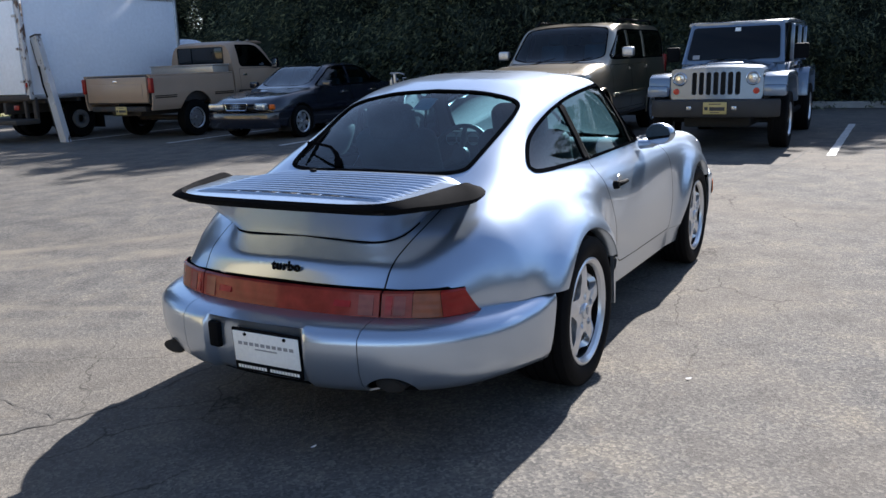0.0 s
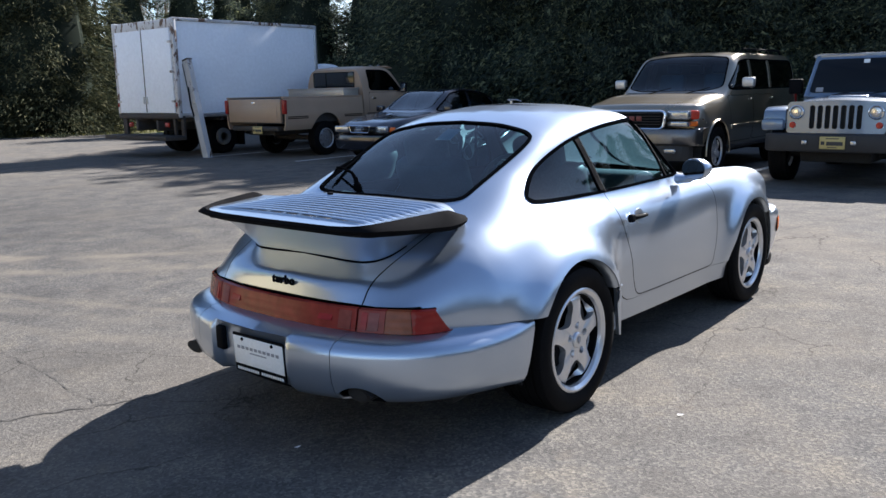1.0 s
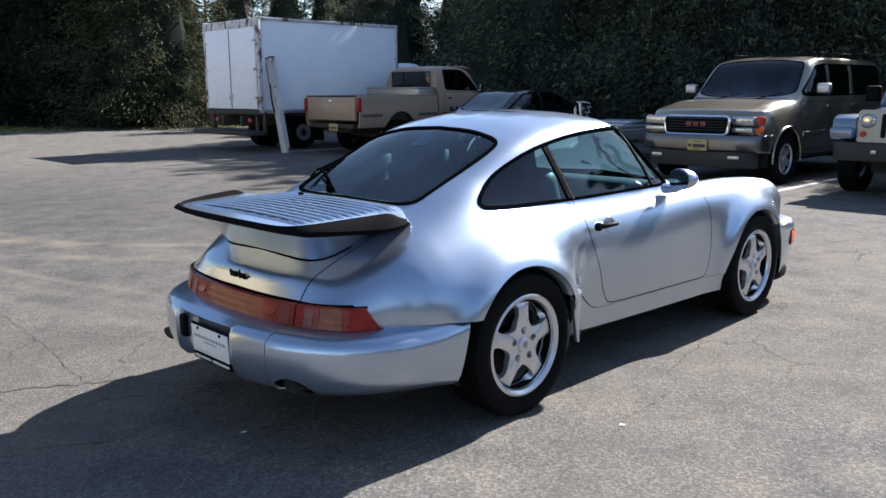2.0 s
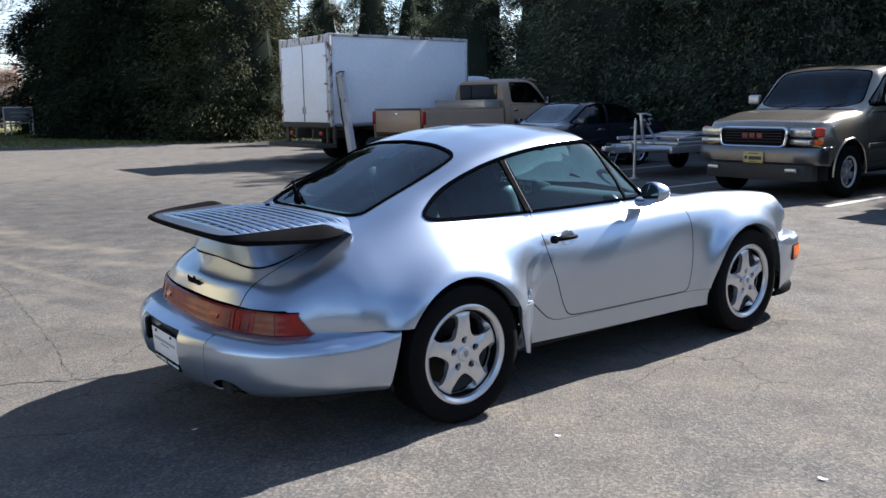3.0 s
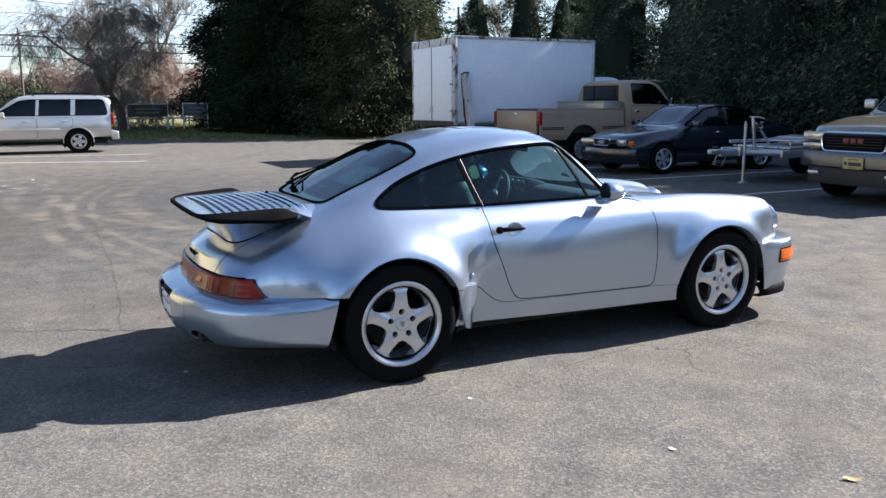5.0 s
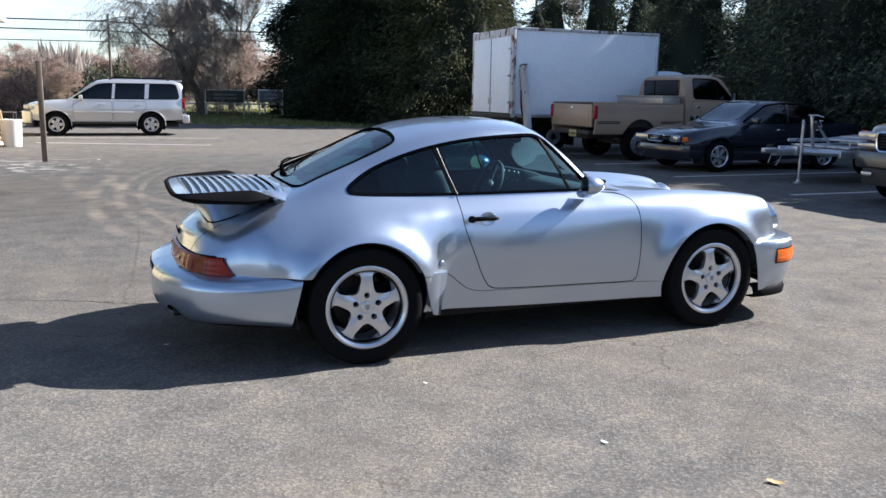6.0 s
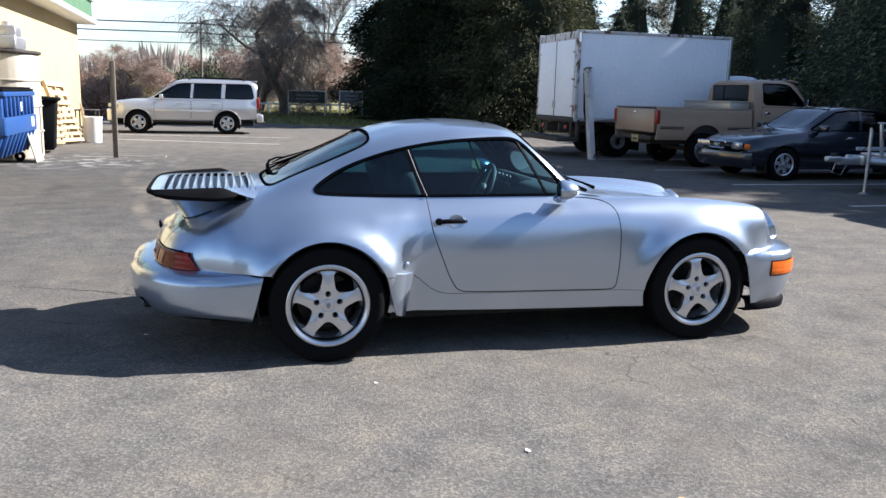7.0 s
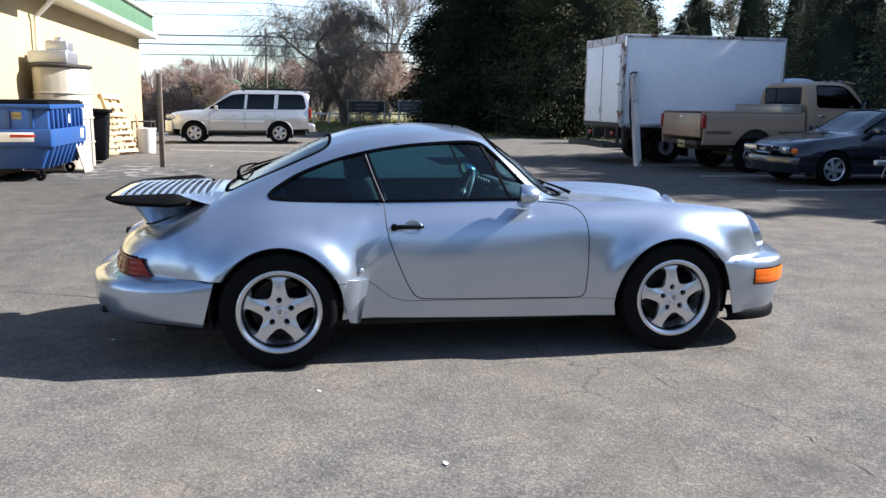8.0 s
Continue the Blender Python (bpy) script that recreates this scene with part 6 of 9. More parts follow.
def build_large_suv():
    g = dict(rear=-2.55, front=2.42, half=1.0, top=1.92, hood=1.16, rise=0.075, arch=0.10, cowl=1.00, roof=0.34, belt=1.27, axles=(1.52, -1.42), wheel=0.37, spokes=6, hole="slot", rail=TRIM, mirror=STEEL, mirror_up=0.13, bumper=CHROME,
             pillars=((0.02, -0.10, 0.045), (-0.95, -0.06, 0.045)),
             doors=([(0.0, 0.48), (1.0, 0.48), (1.02, 0.6), (1.0, 1.2), (0.0, 1.2)], [(-0.98, 0.8), (-0.90, 0.55), (-0.85, 0.48), (-0.03, 0.48), (-0.03, 1.2), (-0.98, 1.2)]))
    car = build_suv("large_suv", "pewter-gold full-size off-road estate car parked in dappled shade", pose(9.95, 3.15, 0, 0, 0, 180), GOLD, g)
    ring = rounded([(-0.50, -0.15), (0.50, -0.15), (0.53, 0.11), (-0.53, 0.11)], 0.08)
    part("grille", bm_prism(ring, 0.06, "x", 2.37, 0.006), TRIM, car, "black honeycomb grille", at=pose(0, 0, 0.89))
    part("grille_surround", bm_tube([(2.43, y, z + 0.89) for y, z in np.vstack([ring, ring[:1]])], 0.022, 8), CHROME, car)
    for k in range(5):
        part("grille_slat", bm_box((0.012, 0.90, 0.008), (2.436, 0, 0.81 + 0.04 * k), 0.002), DARK_STEEL, car)
    for k, (h, y) in enumerate(((0.07, 0.115), (0.07, 0.0), (0.07, -0.115))):
        part("badge_block", bm_box((0.012, 0.085, h), (2.446, y, 0.895), 0.006), EMBLEM_RED, car, "dull red emblem block")
    for s in (1, -1):
        hl = part("headlamp", bm_box((0.12, 0.36, 0.13), (2.33, s * 0.70, 0.945), 0.03, 3, Matrix.Rotation(-s * 0.16, 4, "Z")), CLEAR_LENS, car, "clear headlamp")
        part("marker_lamp", bm_box((0.14, 0.09, 0.13), (2.245, s * 0.895, 0.945), 0.03, 3, Matrix.Rotation(-s * 0.8, 4, "Z")), RED_ORANGE, hl)
        pl = part("parking_lamp", bm_box((0.11, 0.34, 0.075), (2.345, s * 0.70, 0.815), 0.02, 3, Matrix.Rotation(-s * 0.16, 4, "Z")), CLEAR_LENS, car)
        part("indicator", bm_box((0.12, 0.08, 0.075), (2.255, s * 0.89, 0.815), 0.02, 3, Matrix.Rotation(-s * 0.8, 4, "Z")), AMBER_LENS, pl)
        part("fog_lamp", bm_box((0.06, 0.18, 0.07), (2.44, s * 0.62, 0.42), 0.02, 3), CLEAR_LENS, car)
    b = bmesh.new()
    rings = []
    for x, y in spline([(2.12, -0.985), (2.34, -0.94), (2.47, -0.55), (2.50, 0), (2.47, 0.55), (2.34, 0.94), (2.12, 0.985)], [6] * 6):
        rings.append([b.verts.new((x - dx, y, z)) for dx, z in ((0.2, 0.755), (0.03, 0.735), (0.0, 0.66), (0.01, 0.53), (0.04, 0.50), (0.2, 0.48))])
    for p, q in zip(rings, rings[1:]):
        for k in range(5):
            b.faces.new((p[k], q[k], q[k + 1], p[k + 1]))
    part("front_bumper", b, surface("dull_bumper_steel", (0.15, 0.15, 0.155), 0.34, 0.9, 0.1, 40, 4, 0.0), car, "dull steel front bumper", smooth=40)
    part("air_dam", bm_prism(chaikin([(2.05, -0.92), (2.42, -0.80), (2.46, 0.0), (2.42, 0.80), (2.05, 0.92)], 2), 0.24, "z", 0.27, 0.01), PLASTIC, car)
    plate_on(car, 2.515, 0.08, 0.59)
    for y in (0.3, -0.35):
        part("wiper", bm_tube([(1.22, y, 1.235), (1.05, y + 0.35, 1.33)], 0.008, 5), TRIM, car)


def build_family_suv():
    g = dict(rear=-2.30, front=2.30, half=0.97, top=1.74, hood=1.04, rise=0.02, arch=0.06, cowl=1.08, roof=0.22, belt=1.10, axles=(1.42, -1.28), wheel=0.355, spokes=5, hole="slot", rail=TRIM, mirror=PALE_SILVER, mirror_up=0.06, bumper=PALE_SILVER,
             pillars=((-0.18, -0.12, 0.04), (-1.15, -0.10, 0.06)),
             doors=([(-0.16, 0.45), (0.90, 0.45), (0.95, 0.6), (0.93, 1.06), (-0.16, 1.06)], [(-1.15, 0.85), (-0.92, 0.6), (-0.85, 0.45), (-0.19, 0.45), (-0.19, 1.06), (-1.15, 1.06)]))
    car = build_suv("family_suv", "pale silver family estate four-wheel drive parked across painted bays", pose(-2.68, 23.58, 0, 0, 0, 180), PALE_SILVER, g)
    for s in (1, -1):
        hl = part("headlamp", bm_box((0.20, 0.30, 0.15), (2.16, s * 0.72, 0.86), 0.05, 3, Matrix.Rotation(-s * 0.35, 4, "Z")), CLEAR_LENS, car, "clear headlamp")
        part("indicator", bm_box((0.14, 0.08, 0.12), (2.08, s * 0.87, 0.86), 0.03, 3, Matrix.Rotation(-s * 0.8, 4, "Z")), CLEAR_LENS, hl)
    part("grille", bm_box((0.06, 0.9, 0.14), (2.28, 0, 0.84), 0.02, 3), TRIM, car)
    part("front_bumper", bm_prism(chaikin([(2.0, -0.95), (2.26, -0.85), (2.40, -0.4), (2.42, 0), (2.40, 0.4), (2.26, 0.85), (2.0, 0.95)], 2), 0.36, "z", 0.38, 0.03), PALE_SILVER, car)
    part("lower_trim", bm_prism(chaikin([(1.95, -0.93), (2.24, -0.83), (2.38, 0), (2.24, 0.83), (1.95, 0.93)], 2), 0.12, "z", 0.28, 0.01), PLASTIC, car)
    part("tow_hitch", bm_box((0.3, 0.9, 0.08), (-2.35, 0, 0.38), 0.02), DARK_STEEL, car)
    part("rear_lip", bm_box((0.2, 1.4, 0.03), (-2.16, 0, 1.70), 0.012), PALE_SILVER, car)


def build_offroader():
    car = thing("off_road_car", "pale blue-grey open-topped style off-road car with black bumper and slotted grille", "car", pose(9.72, 0.33, 0, 0, 0, 180))
    P = OFFROAD_BLUE
    # tub, bonnet, grille shell
    part("tub", bm_prism(chaikin([(-2.0, 0.52), (0.72, 0.50), (0.86, 0.55), (0.86, 1.14), (0.70, 1.17), (-2.0, 1.17)], 1), 1.50, "y", -0.75, 0.03), P, car)
    b = bm_prism(chaikin([(-0.66, 0.0), (0.66, 0.0), (0.66, 0.26), (0.56, 0.33), (0, 0.36), (-0.56, 0.33), (-0.66, 0.26)], 2), 1.13, "x", 0.0)
    for v in b.verts:
        k = 1 - 0.10 * v.co.x / 1.2
        v.co.y *= k
        v.co.z *= 1 - 0.22 * v.co.x / 1.2 if v.co.z > 0.2 else 1
    part("bonnet", b, P, car, "bonnet with soft centre bulge", at=pose(0.80, 0, 0.86))
    part("bonnet_scoop", bm_box((0.5, 0.5, 0.04), (1.2, 0, 1.185), 0.018, 2, Matrix.Rotation(radians(3.5), 4, "Y")), P, car)
    # grille panel with seven slots cut through
    xs, zs = np.linspace(-0.62, 0.62, 63), np.linspace(0.0, 0.44, 23)
    pan = grid_shell(np.array([[(2.02 + 0.015 * (1 - (y / 0.62) ** 2) - 0.03 * (z / 0.44), y, z + 0.70) for z in zs] for y in xs]))
    outline = rounded([(-0.62, 0.70), (0.62, 0.70), (0.62, 1.125), (-0.62, 1.125)], 0.07)
    pan = keep(pan, lambda v: inside_of(outline, v[:, 1], v[:, 2]))
    for k in range(7):
        y = (k - 3) * 0.097
        sl = rounded([(y - 0.033, 0.765), (y + 0.033, 0.765), (y + 0.033, 1.075), (y - 0.033, 1.075)], 0.026)
        pan = drop(pan, lambda v: inside_of(sl, v[:, 1], v[:, 2]))
    for s in (1, -1):
        pan = drop(pan, lambda v: np.hypot(v[:, 1] - s * 0.49, v[:, 2] - 0.985) - 0.088)
    pan = (pan[0], np.where((pan[1][:, 0] > 0)[:, None], pan[1], -pan[1]), pan[2])
    shell_part("grille_panel", thick(pan, 0.04), P, car, "body-coloured grille with seven slots", custom=False)
    part("radiator", bm_box((0.02, 1.0, 0.36), (1.95, 0, 0.92), 0.005), DARK, car)
    for s in (1, -1):
        b = bm_lathe([(0.092, -0.02), (0.094, 0.012), (0.084, 0.018), (0.080, 0.0), (0.078, -0.02)], 28, "x", closed=True)
        hl = part("headlamp", b, CHROME, car, "round headlamp", at=pose(2.025, s * 0.49, 0.985))
        part("lens", bm_lathe([(0.082, 0.0), (0.06, 0.016), (0.0, 0.024)], 28, "x"), CLEAR_LENS, hl)
        part("lamp_bulb", bm_lathe([(0.03, 0.0), (0.03, 0.028), (0.0, 0.03)], 16, "x"), CHROME, hl)
        part("indicator", bm_lathe([(0.042, 0.0), (0.04, 0.014), (0.0, 0.02)], 18, "x"), RED_ORANGE, car, "round orange-red indicator", at=pose(2.02, s * 0.535, 0.815))
        # flat-topped wings
        b = bm_prism([(0.62, 0.62), (0.70, 0.90), (0.86, 1.045), (1.0, 1.075), (1.9, 1.075), (2.02, 1.03), (2.06, 0.86), (1.98, 0.84), (1.93, 0.96), (1.84, 1.0), (1.02, 1.0), (0.90, 0.95), (0.78, 0.82), (0.72, 0.62)], 0.30, "y", -0.15, 0.02)
        part("front_wing", b, P, car, at=pose(0, s * 0.775, -0.02))
        b = bm_prism([(-1.95, 0.62), (-1.93, 0.98), (-1.78, 1.075), (-1.0, 1.075), (-0.84, 0.98), (-0.74, 0.62), (-0.83, 0.62), (-0.93, 0.92), (-1.05, 1.0), (-1.72, 1.0), (-1.84, 0.92), (-1.86, 0.62)], 0.24, "y", -0.12, 0.02)
        part("rear_wing", b, P, car, at=pose(0, s * 0.80, -0.02))
        part("inner_wing", bm_box((1.1, 0.04, 0.42), (1.45, s * 0.62, 0.82), 0.01), DARK, car)
        for x0, x1 in ((-0.20, 0.70), (-1.12, -0.24)):
            d = part("door", bm_prism(chaikin([(x0, 0.56), (x1 - 0.05, 0.56), (x1, 0.62), (x1, 1.16), (x0, 1.16)], 1), 0.03, "y", -0.015, 0.008), P, car, at=pose(0, s * 0.762, 0))
            part("door_handle", bm_box((0.14, 0.04, 0.05), (x0 + 0.13, s * 0.02, 1.08), 0.012), TRIM, d)
            for z in (0.72, 1.02):
                part("hinge", bm_box((0.09, 0.03, 0.05), (x1 - 0.01, s * 0.02, z), 0.008), P, d)
            part("side_window", bm_prism([(x0 + 0.03, 1.19), (x1 - 0.06, 1.19), (x1 - (0.24 if x1 > 0 else 0.05), 1.70), (x0 + 0.03, 1.70)], 0.012, "y", -0.006, 0.003), GLASS_DARK, car, at=pose(0, s * 0.72, 0))
        part("side_window", bm_prism([(-1.95, 1.19), (-1.18, 1.19), (-1.18, 1.70), (-1.90, 1.70)], 0.012, "y", -0.006, 0.003), GLASS_DARK, car, at=pose(0, s * 0.72, 0))
        for x in (-0.20, -1.15, -1.98):
            part("roof_pillar", bm_box((0.07, 0.05, 0.58), (x, s * 0.72, 1.44), 0.012), P, car)
        part("screen_pillar", bm_tube([(0.84, s * 0.70, 1.16), (0.50, s * 0.64, 1.74)], [0.045, 0.038], 8), P, car)
        m = part("door_mirror", bm_box((0.10, 0.20, 0.22), (0.58, s * 0.93, 1.32), 0.03, 3), TRIM, car)
        part("mirror_glass", bm_box((0.006, 0.16, 0.17), (0.528, s * 0.93, 1.32), 0.002), CHROME, m)
        part("side_step", bm_tube([(-0.75, s * 0.80, 0.42), (0.75, s * 0.80, 0.42)], 0.04, 10), TRIM, car)
        t = 0 if s == 1 else 180
        for x in (1.42, -1.38):
            plain_wheel(car, pose(x, -s * 0.79, 0.39, 0, 15, t), 0.26, 0.23, 0.39, 5)
        part("wing_filler", bm_box((0.16, 0.30, 0.16), (2.04, s * 0.78, 0.82), 0.04, 2), P, car)
    # windscreen in its frame, hard top
    tilt = Matrix.Rotation(radians(-30), 4, "Y")
    fr = bm_prism([(-0.73, 0.0), (0.73, 0.0), (0.67, 0.66), (-0.67, 0.66)], 0.05, "x", -0.025, 0.012)
    bmesh.ops.transform(fr, matrix=tilt, verts=fr.verts)
    part("screen_frame", fr, P, car, at=pose(0.84, 0, 1.16))
    g2 = bm_prism(rounded([(-0.67, 0.06), (0.67, 0.06), (0.62, 0.61), (-0.62, 0.61)], 0.06), 0.012, "x", 0.026, 0.003)
    bmesh.ops.transform(g2, matrix=tilt, verts=g2.verts)
    part("windscreen", g2, GLASS_DARK, car, "dark windscreen", at=pose(0.845, 0, 1.16))
    part("sticker", bm_box((0.004, 0.08, 0.06), (0, 0, 0), 0.001, 1, tilt), PLATE_WHITE, car, at=pose(0.602, 0.03, 1.665))
    part("sticker", bm_box((0.004, 0.10, 0.07), (0, 0, 0), 0.001, 1, tilt), GREY_INK, car, at=pose(0.83, -0.53, 1.27))
    part("hard_top", bm_prism(chaikin([(-2.02, 1.70), (0.48, 1.72), (0.54, 1.75), (0.48, 1.79), (-0.5, 1.82), (-1.95, 1.81), (-2.05, 1.78)], 1), 1.44, "y", -0.72, 0.03), P, car)
    part("top_rear", bm_box((0.05, 1.40, 0.60), (-1.99, 0, 1.45), 0.015), P, car)
    for y in (0.1, -0.35):
        part("wiper", bm_tube([(0.90, y, 1.19), (0.80, y + 0.42, 1.27)], 0.008, 5), TRIM, car)
    b = bm_prism(chaikin([(2.02, -0.86), (2.16, -0.86), (2.26, -0.60), (2.28, 0.0), (2.26, 0.60), (2.16, 0.86), (2.02, 0.86)], 1), 0.24, "z", 0.47, 0.03)
    part("front_bumper", b, PLASTIC, car, "black plastic bumper")
    plate_on(car, 2.295, 0.05, 0.60)
    for s in (1, -1):
        part("fog_lamp", bm_box((0.03, 0.07, 0.06), (2.285, s * 0.30, 0.60), 0.012), CLEAR_LENS, car)
    part("rear_bumper", bm_box((0.14, 1.6, 0.22), (-2.10, 0, 0.56), 0.03), PLASTIC, car)
    part("chassis", bm_box((3.8, 0.9, 0.22), (0, 0, 0.42), 0.03), DARK, car)
    part("axle", bm_tube([(1.42, -0.7, 0.39), (1.42, 0.7, 0.39)], 0.05, 8), DARK_STEEL, car)
    plain_wheel(car, pose(-2.18, 0.05, 1.02, 0, 0, 90), 0.24, 0.22, 0.38, 5)


def build_pickup():
    car = thing("pickup_truck", "faded tan pickup truck with toolbox behind the cab", "truck", pose(10.15, 12.07, 0, 0, 0, 0.5))
    # cab and bonnet as one shell; local x runs from the tailgate at -2.7 to the nose at 2.75
    cab = [(-0.24, 1.90), (-0.12, 1.955), (0.25, 1.975), (0.72, 1.955), (0.86, 1.89), (1.28, 1.44), (1.40, 1.365), (2.3, 1.30), (2.62, 1.26), (2.72, 1.14)]
    w = 0.985
    lines = [
        (curve((-0.24, 0.90), (1.0, 0.92), (2.72, 0.90)), curve((-0.24, 0.62), (2.72, 0.66))),
        (curve((-0.24, 0.965), (1.0, w), (2.72, 0.96)), curve((-0.24, 0.95), (2.72, 0.92))),
        (curve((-0.24, 0.94), (1.2, 0.945), (2.72, 0.92)), curve((-0.24, 1.36), (1.2, 1.34), (2.0, 1.26), (2.72, 1.06))),
        (curve((-0.24, 0.76), (0.8, 0.76), (1.4, 0.82), (2.72, 0.80)), curve(*[(x, z - 0.06 if x < 0.8 else z - 0.025) for x, z in cab])),
        (curve((-0.24, 0.45), (2.72, 0.42)), curve(*[(x, z - 0.01) for x, z in cab])),
        (curve((-0.24, 0.0), (2.72, 0.0)), curve(*cab)),
    ]
    loft_body(car, lines, (-0.24, 2.72), TAN, ((1.95, 0.38, 0.45),),
              [(-0.02, 1.40), (1.02, 1.38), (1.16, 1.40), (0.72, 1.86), (0.55, 1.885), (0.0, 1.885)],
              [(1.36, 0), (1.34, -0.6), (1.24, -0.76), (0.86, -0.68), (0.84, 0), (0.86, 0.68), (1.24, 0.76), (1.34, 0.6)],
              None, doors=([(-0.06, 0.74), (1.1, 0.74), (1.22, 0.85), (1.22, 1.36), (-0.06, 1.36)],), glass=GLASS, well=0.62)
    part("rear_window", bm_box((0.02, 1.36, 0.36), (-0.246, 0, 1.66), 0.03, 3), BLACK_GLASS, car, "dark sliding rear window")
    part("window_bar", bm_box((0.03, 0.02, 0.36), (-0.25, 0.25, 1.66), 0.005), TRIM, car)
    part("sun_visor", bm_box((0.18, 1.50, 0.03), (0.92, 0, 1.945), 0.012, 2, Matrix.Rotation(radians(12), 4, "Y")), TAN, car)
    # small chrome blocks that stand in for white glints along the roof front
    for k in range(5):
        part("roof_glint", bm_box((0.10, 0.06, 0.03), (0.76, -0.56 + 0.28 * k, 1.985), 0.012), DULL_CHROME, car)
    seats_of(car, (0.15,), 0.42, 1.22)
    # bed: sides with cut arches, floor, front wall, tailgate
    for s in (1, -1):
        xs, zs = np.linspace(-2.66, -0.30, 80), np.linspace(0.60, 1.285, 24)
        prof = curve((0.60, 0.93), (0.72, 0.975), (0.92, 0.988), (1.06, 0.975), (1.20, 0.965), (1.26, 0.955), (1.285, 0.93))
        side = grid_shell(np.array([[(x, -float(prof(z)), z) for z in zs] for x in xs]))
        side = drop(side, lambda v: np.hypot(v[:, 0] + 1.45, (v[:, 2] - 0.44) * 0.94) - 0.47)
        if side[1][:, 1].mean() > 0:
            side = (side[0], -side[1], [tuple(reversed(f)) for f in side[2]])
        shell_part("bed_side", thick(side if s == 1 else flip_y(side), 0.03), TAN, car, "tan bed side", custom=False)
        part("bed_rail", bm_box((2.38, 0.09, 0.035), (-1.48, s * 0.915, 1.285), 0.012), TAN, car)
        part("bed_lining", bm_box((2.34, 0.03, 0.52), (-1.48, s * 0.875, 1.02), 0.005), DARK_STEEL, car)
        for x0, x1 in ((-2.60, -2.02), (-0.92, -0.34), (-0.16, 1.16)):
            for dz in (0.0, 0.035):
                part("side_stripe", bm_box((x1 - x0, 0.008, 0.018), ((x0 + x1) / 2, s * 0.990, 0.845 + dz), 0.003), TRIM, car)
        tl = part("tail_lamp", bm_box((0.09, 0.09, 0.30), (-2.655, s * 0.955, 1.09), 0.02, 3), RED_LENS, car, "dull red tail lamp")
        part("wheel_well", bm_box((0.98, 0.28, 0.44), (-1.45, s * 0.70, 0.90), 0.08), DARK, car)
        t = 0 if s == 1 else 180
        for x in (1.95, -1.45):
            plain_wheel(car, pose(x, -s * 0.83, 0.38, 0, 30, t), 0.23, 0.215, 0.38, 8, "round", STEEL)
        hl = part("headlamp", bm_box((0.06, 0.32, 0.19), (2.70, s * 0.70, 0.98), 0.02), CLEAR_LENS, car)
    part("bed_floor", bm_box((2.36, 1.76, 0.05), (-1.48, 0, 0.76), 0.01), DARK_STEEL, car)
    part("bed_front", bm_box((0.05, 1.84, 0.50), (-0.33, 0, 1.03), 0.01), TAN, car)
    tg = part("tailgate", bm_box((0.06, 1.74, 0.50), (-2.665, 0, 1.01), 0.018), TAN, car, "faded tan tailgate")
    part("tailgate_panel", bm_box((0.012, 1.50, 0.28), (-2.697, 0, 0.98), 0.005), TAN, tg)
    part("tailgate_handle", bm_box((0.02, 0.13, 0.035), (-2.70, 0, 1.18), 0.006), CHROME, tg)
    part("toolbox", bm_box((0.50, 1.86, 0.20), (-0.62, 0, 1.34), 0.02), TOOLBOX, car, "pale metal crossbed toolbox")
    part("toolbox_lid", bm_box((0.52, 1.90, 0.03), (-0.62, 0, 1.455), 0.01), TOOLBOX, car)
    part("rear_bumper", bm_box((0.16, 1.55, 0.10), (-2.62, 0, 0.63), 0.02), DARK_STEEL, car)
    plate_on(car, -2.706, -0.10, 0.60, 180)
    part("chassis", bm_box((5.0, 0.85, 0.16), (0.0, 0, 0.56), 0.02), DARK_STEEL, car)
    part("rear_axle", bm_tube([(-1.45, -0.75, 0.38), (-1.45, 0.75, 0.38)], 0.06, 10), DARK_STEEL, car)
    part("front_bumper", bm_box((0.14, 1.95, 0.20), (2.78, 0, 0.62), 0.03), CHROME, car)
    mirror_on(car, 1.02, 1.10, 1.46, TRIM, (0.08, 0.18, 0.24))
    for s in (1, -1):
        part("door_handle", bm_box((0.14, 0.03, 0.04), (0.08, s * 0.985, 1.22), 0.01), CHROME, car)


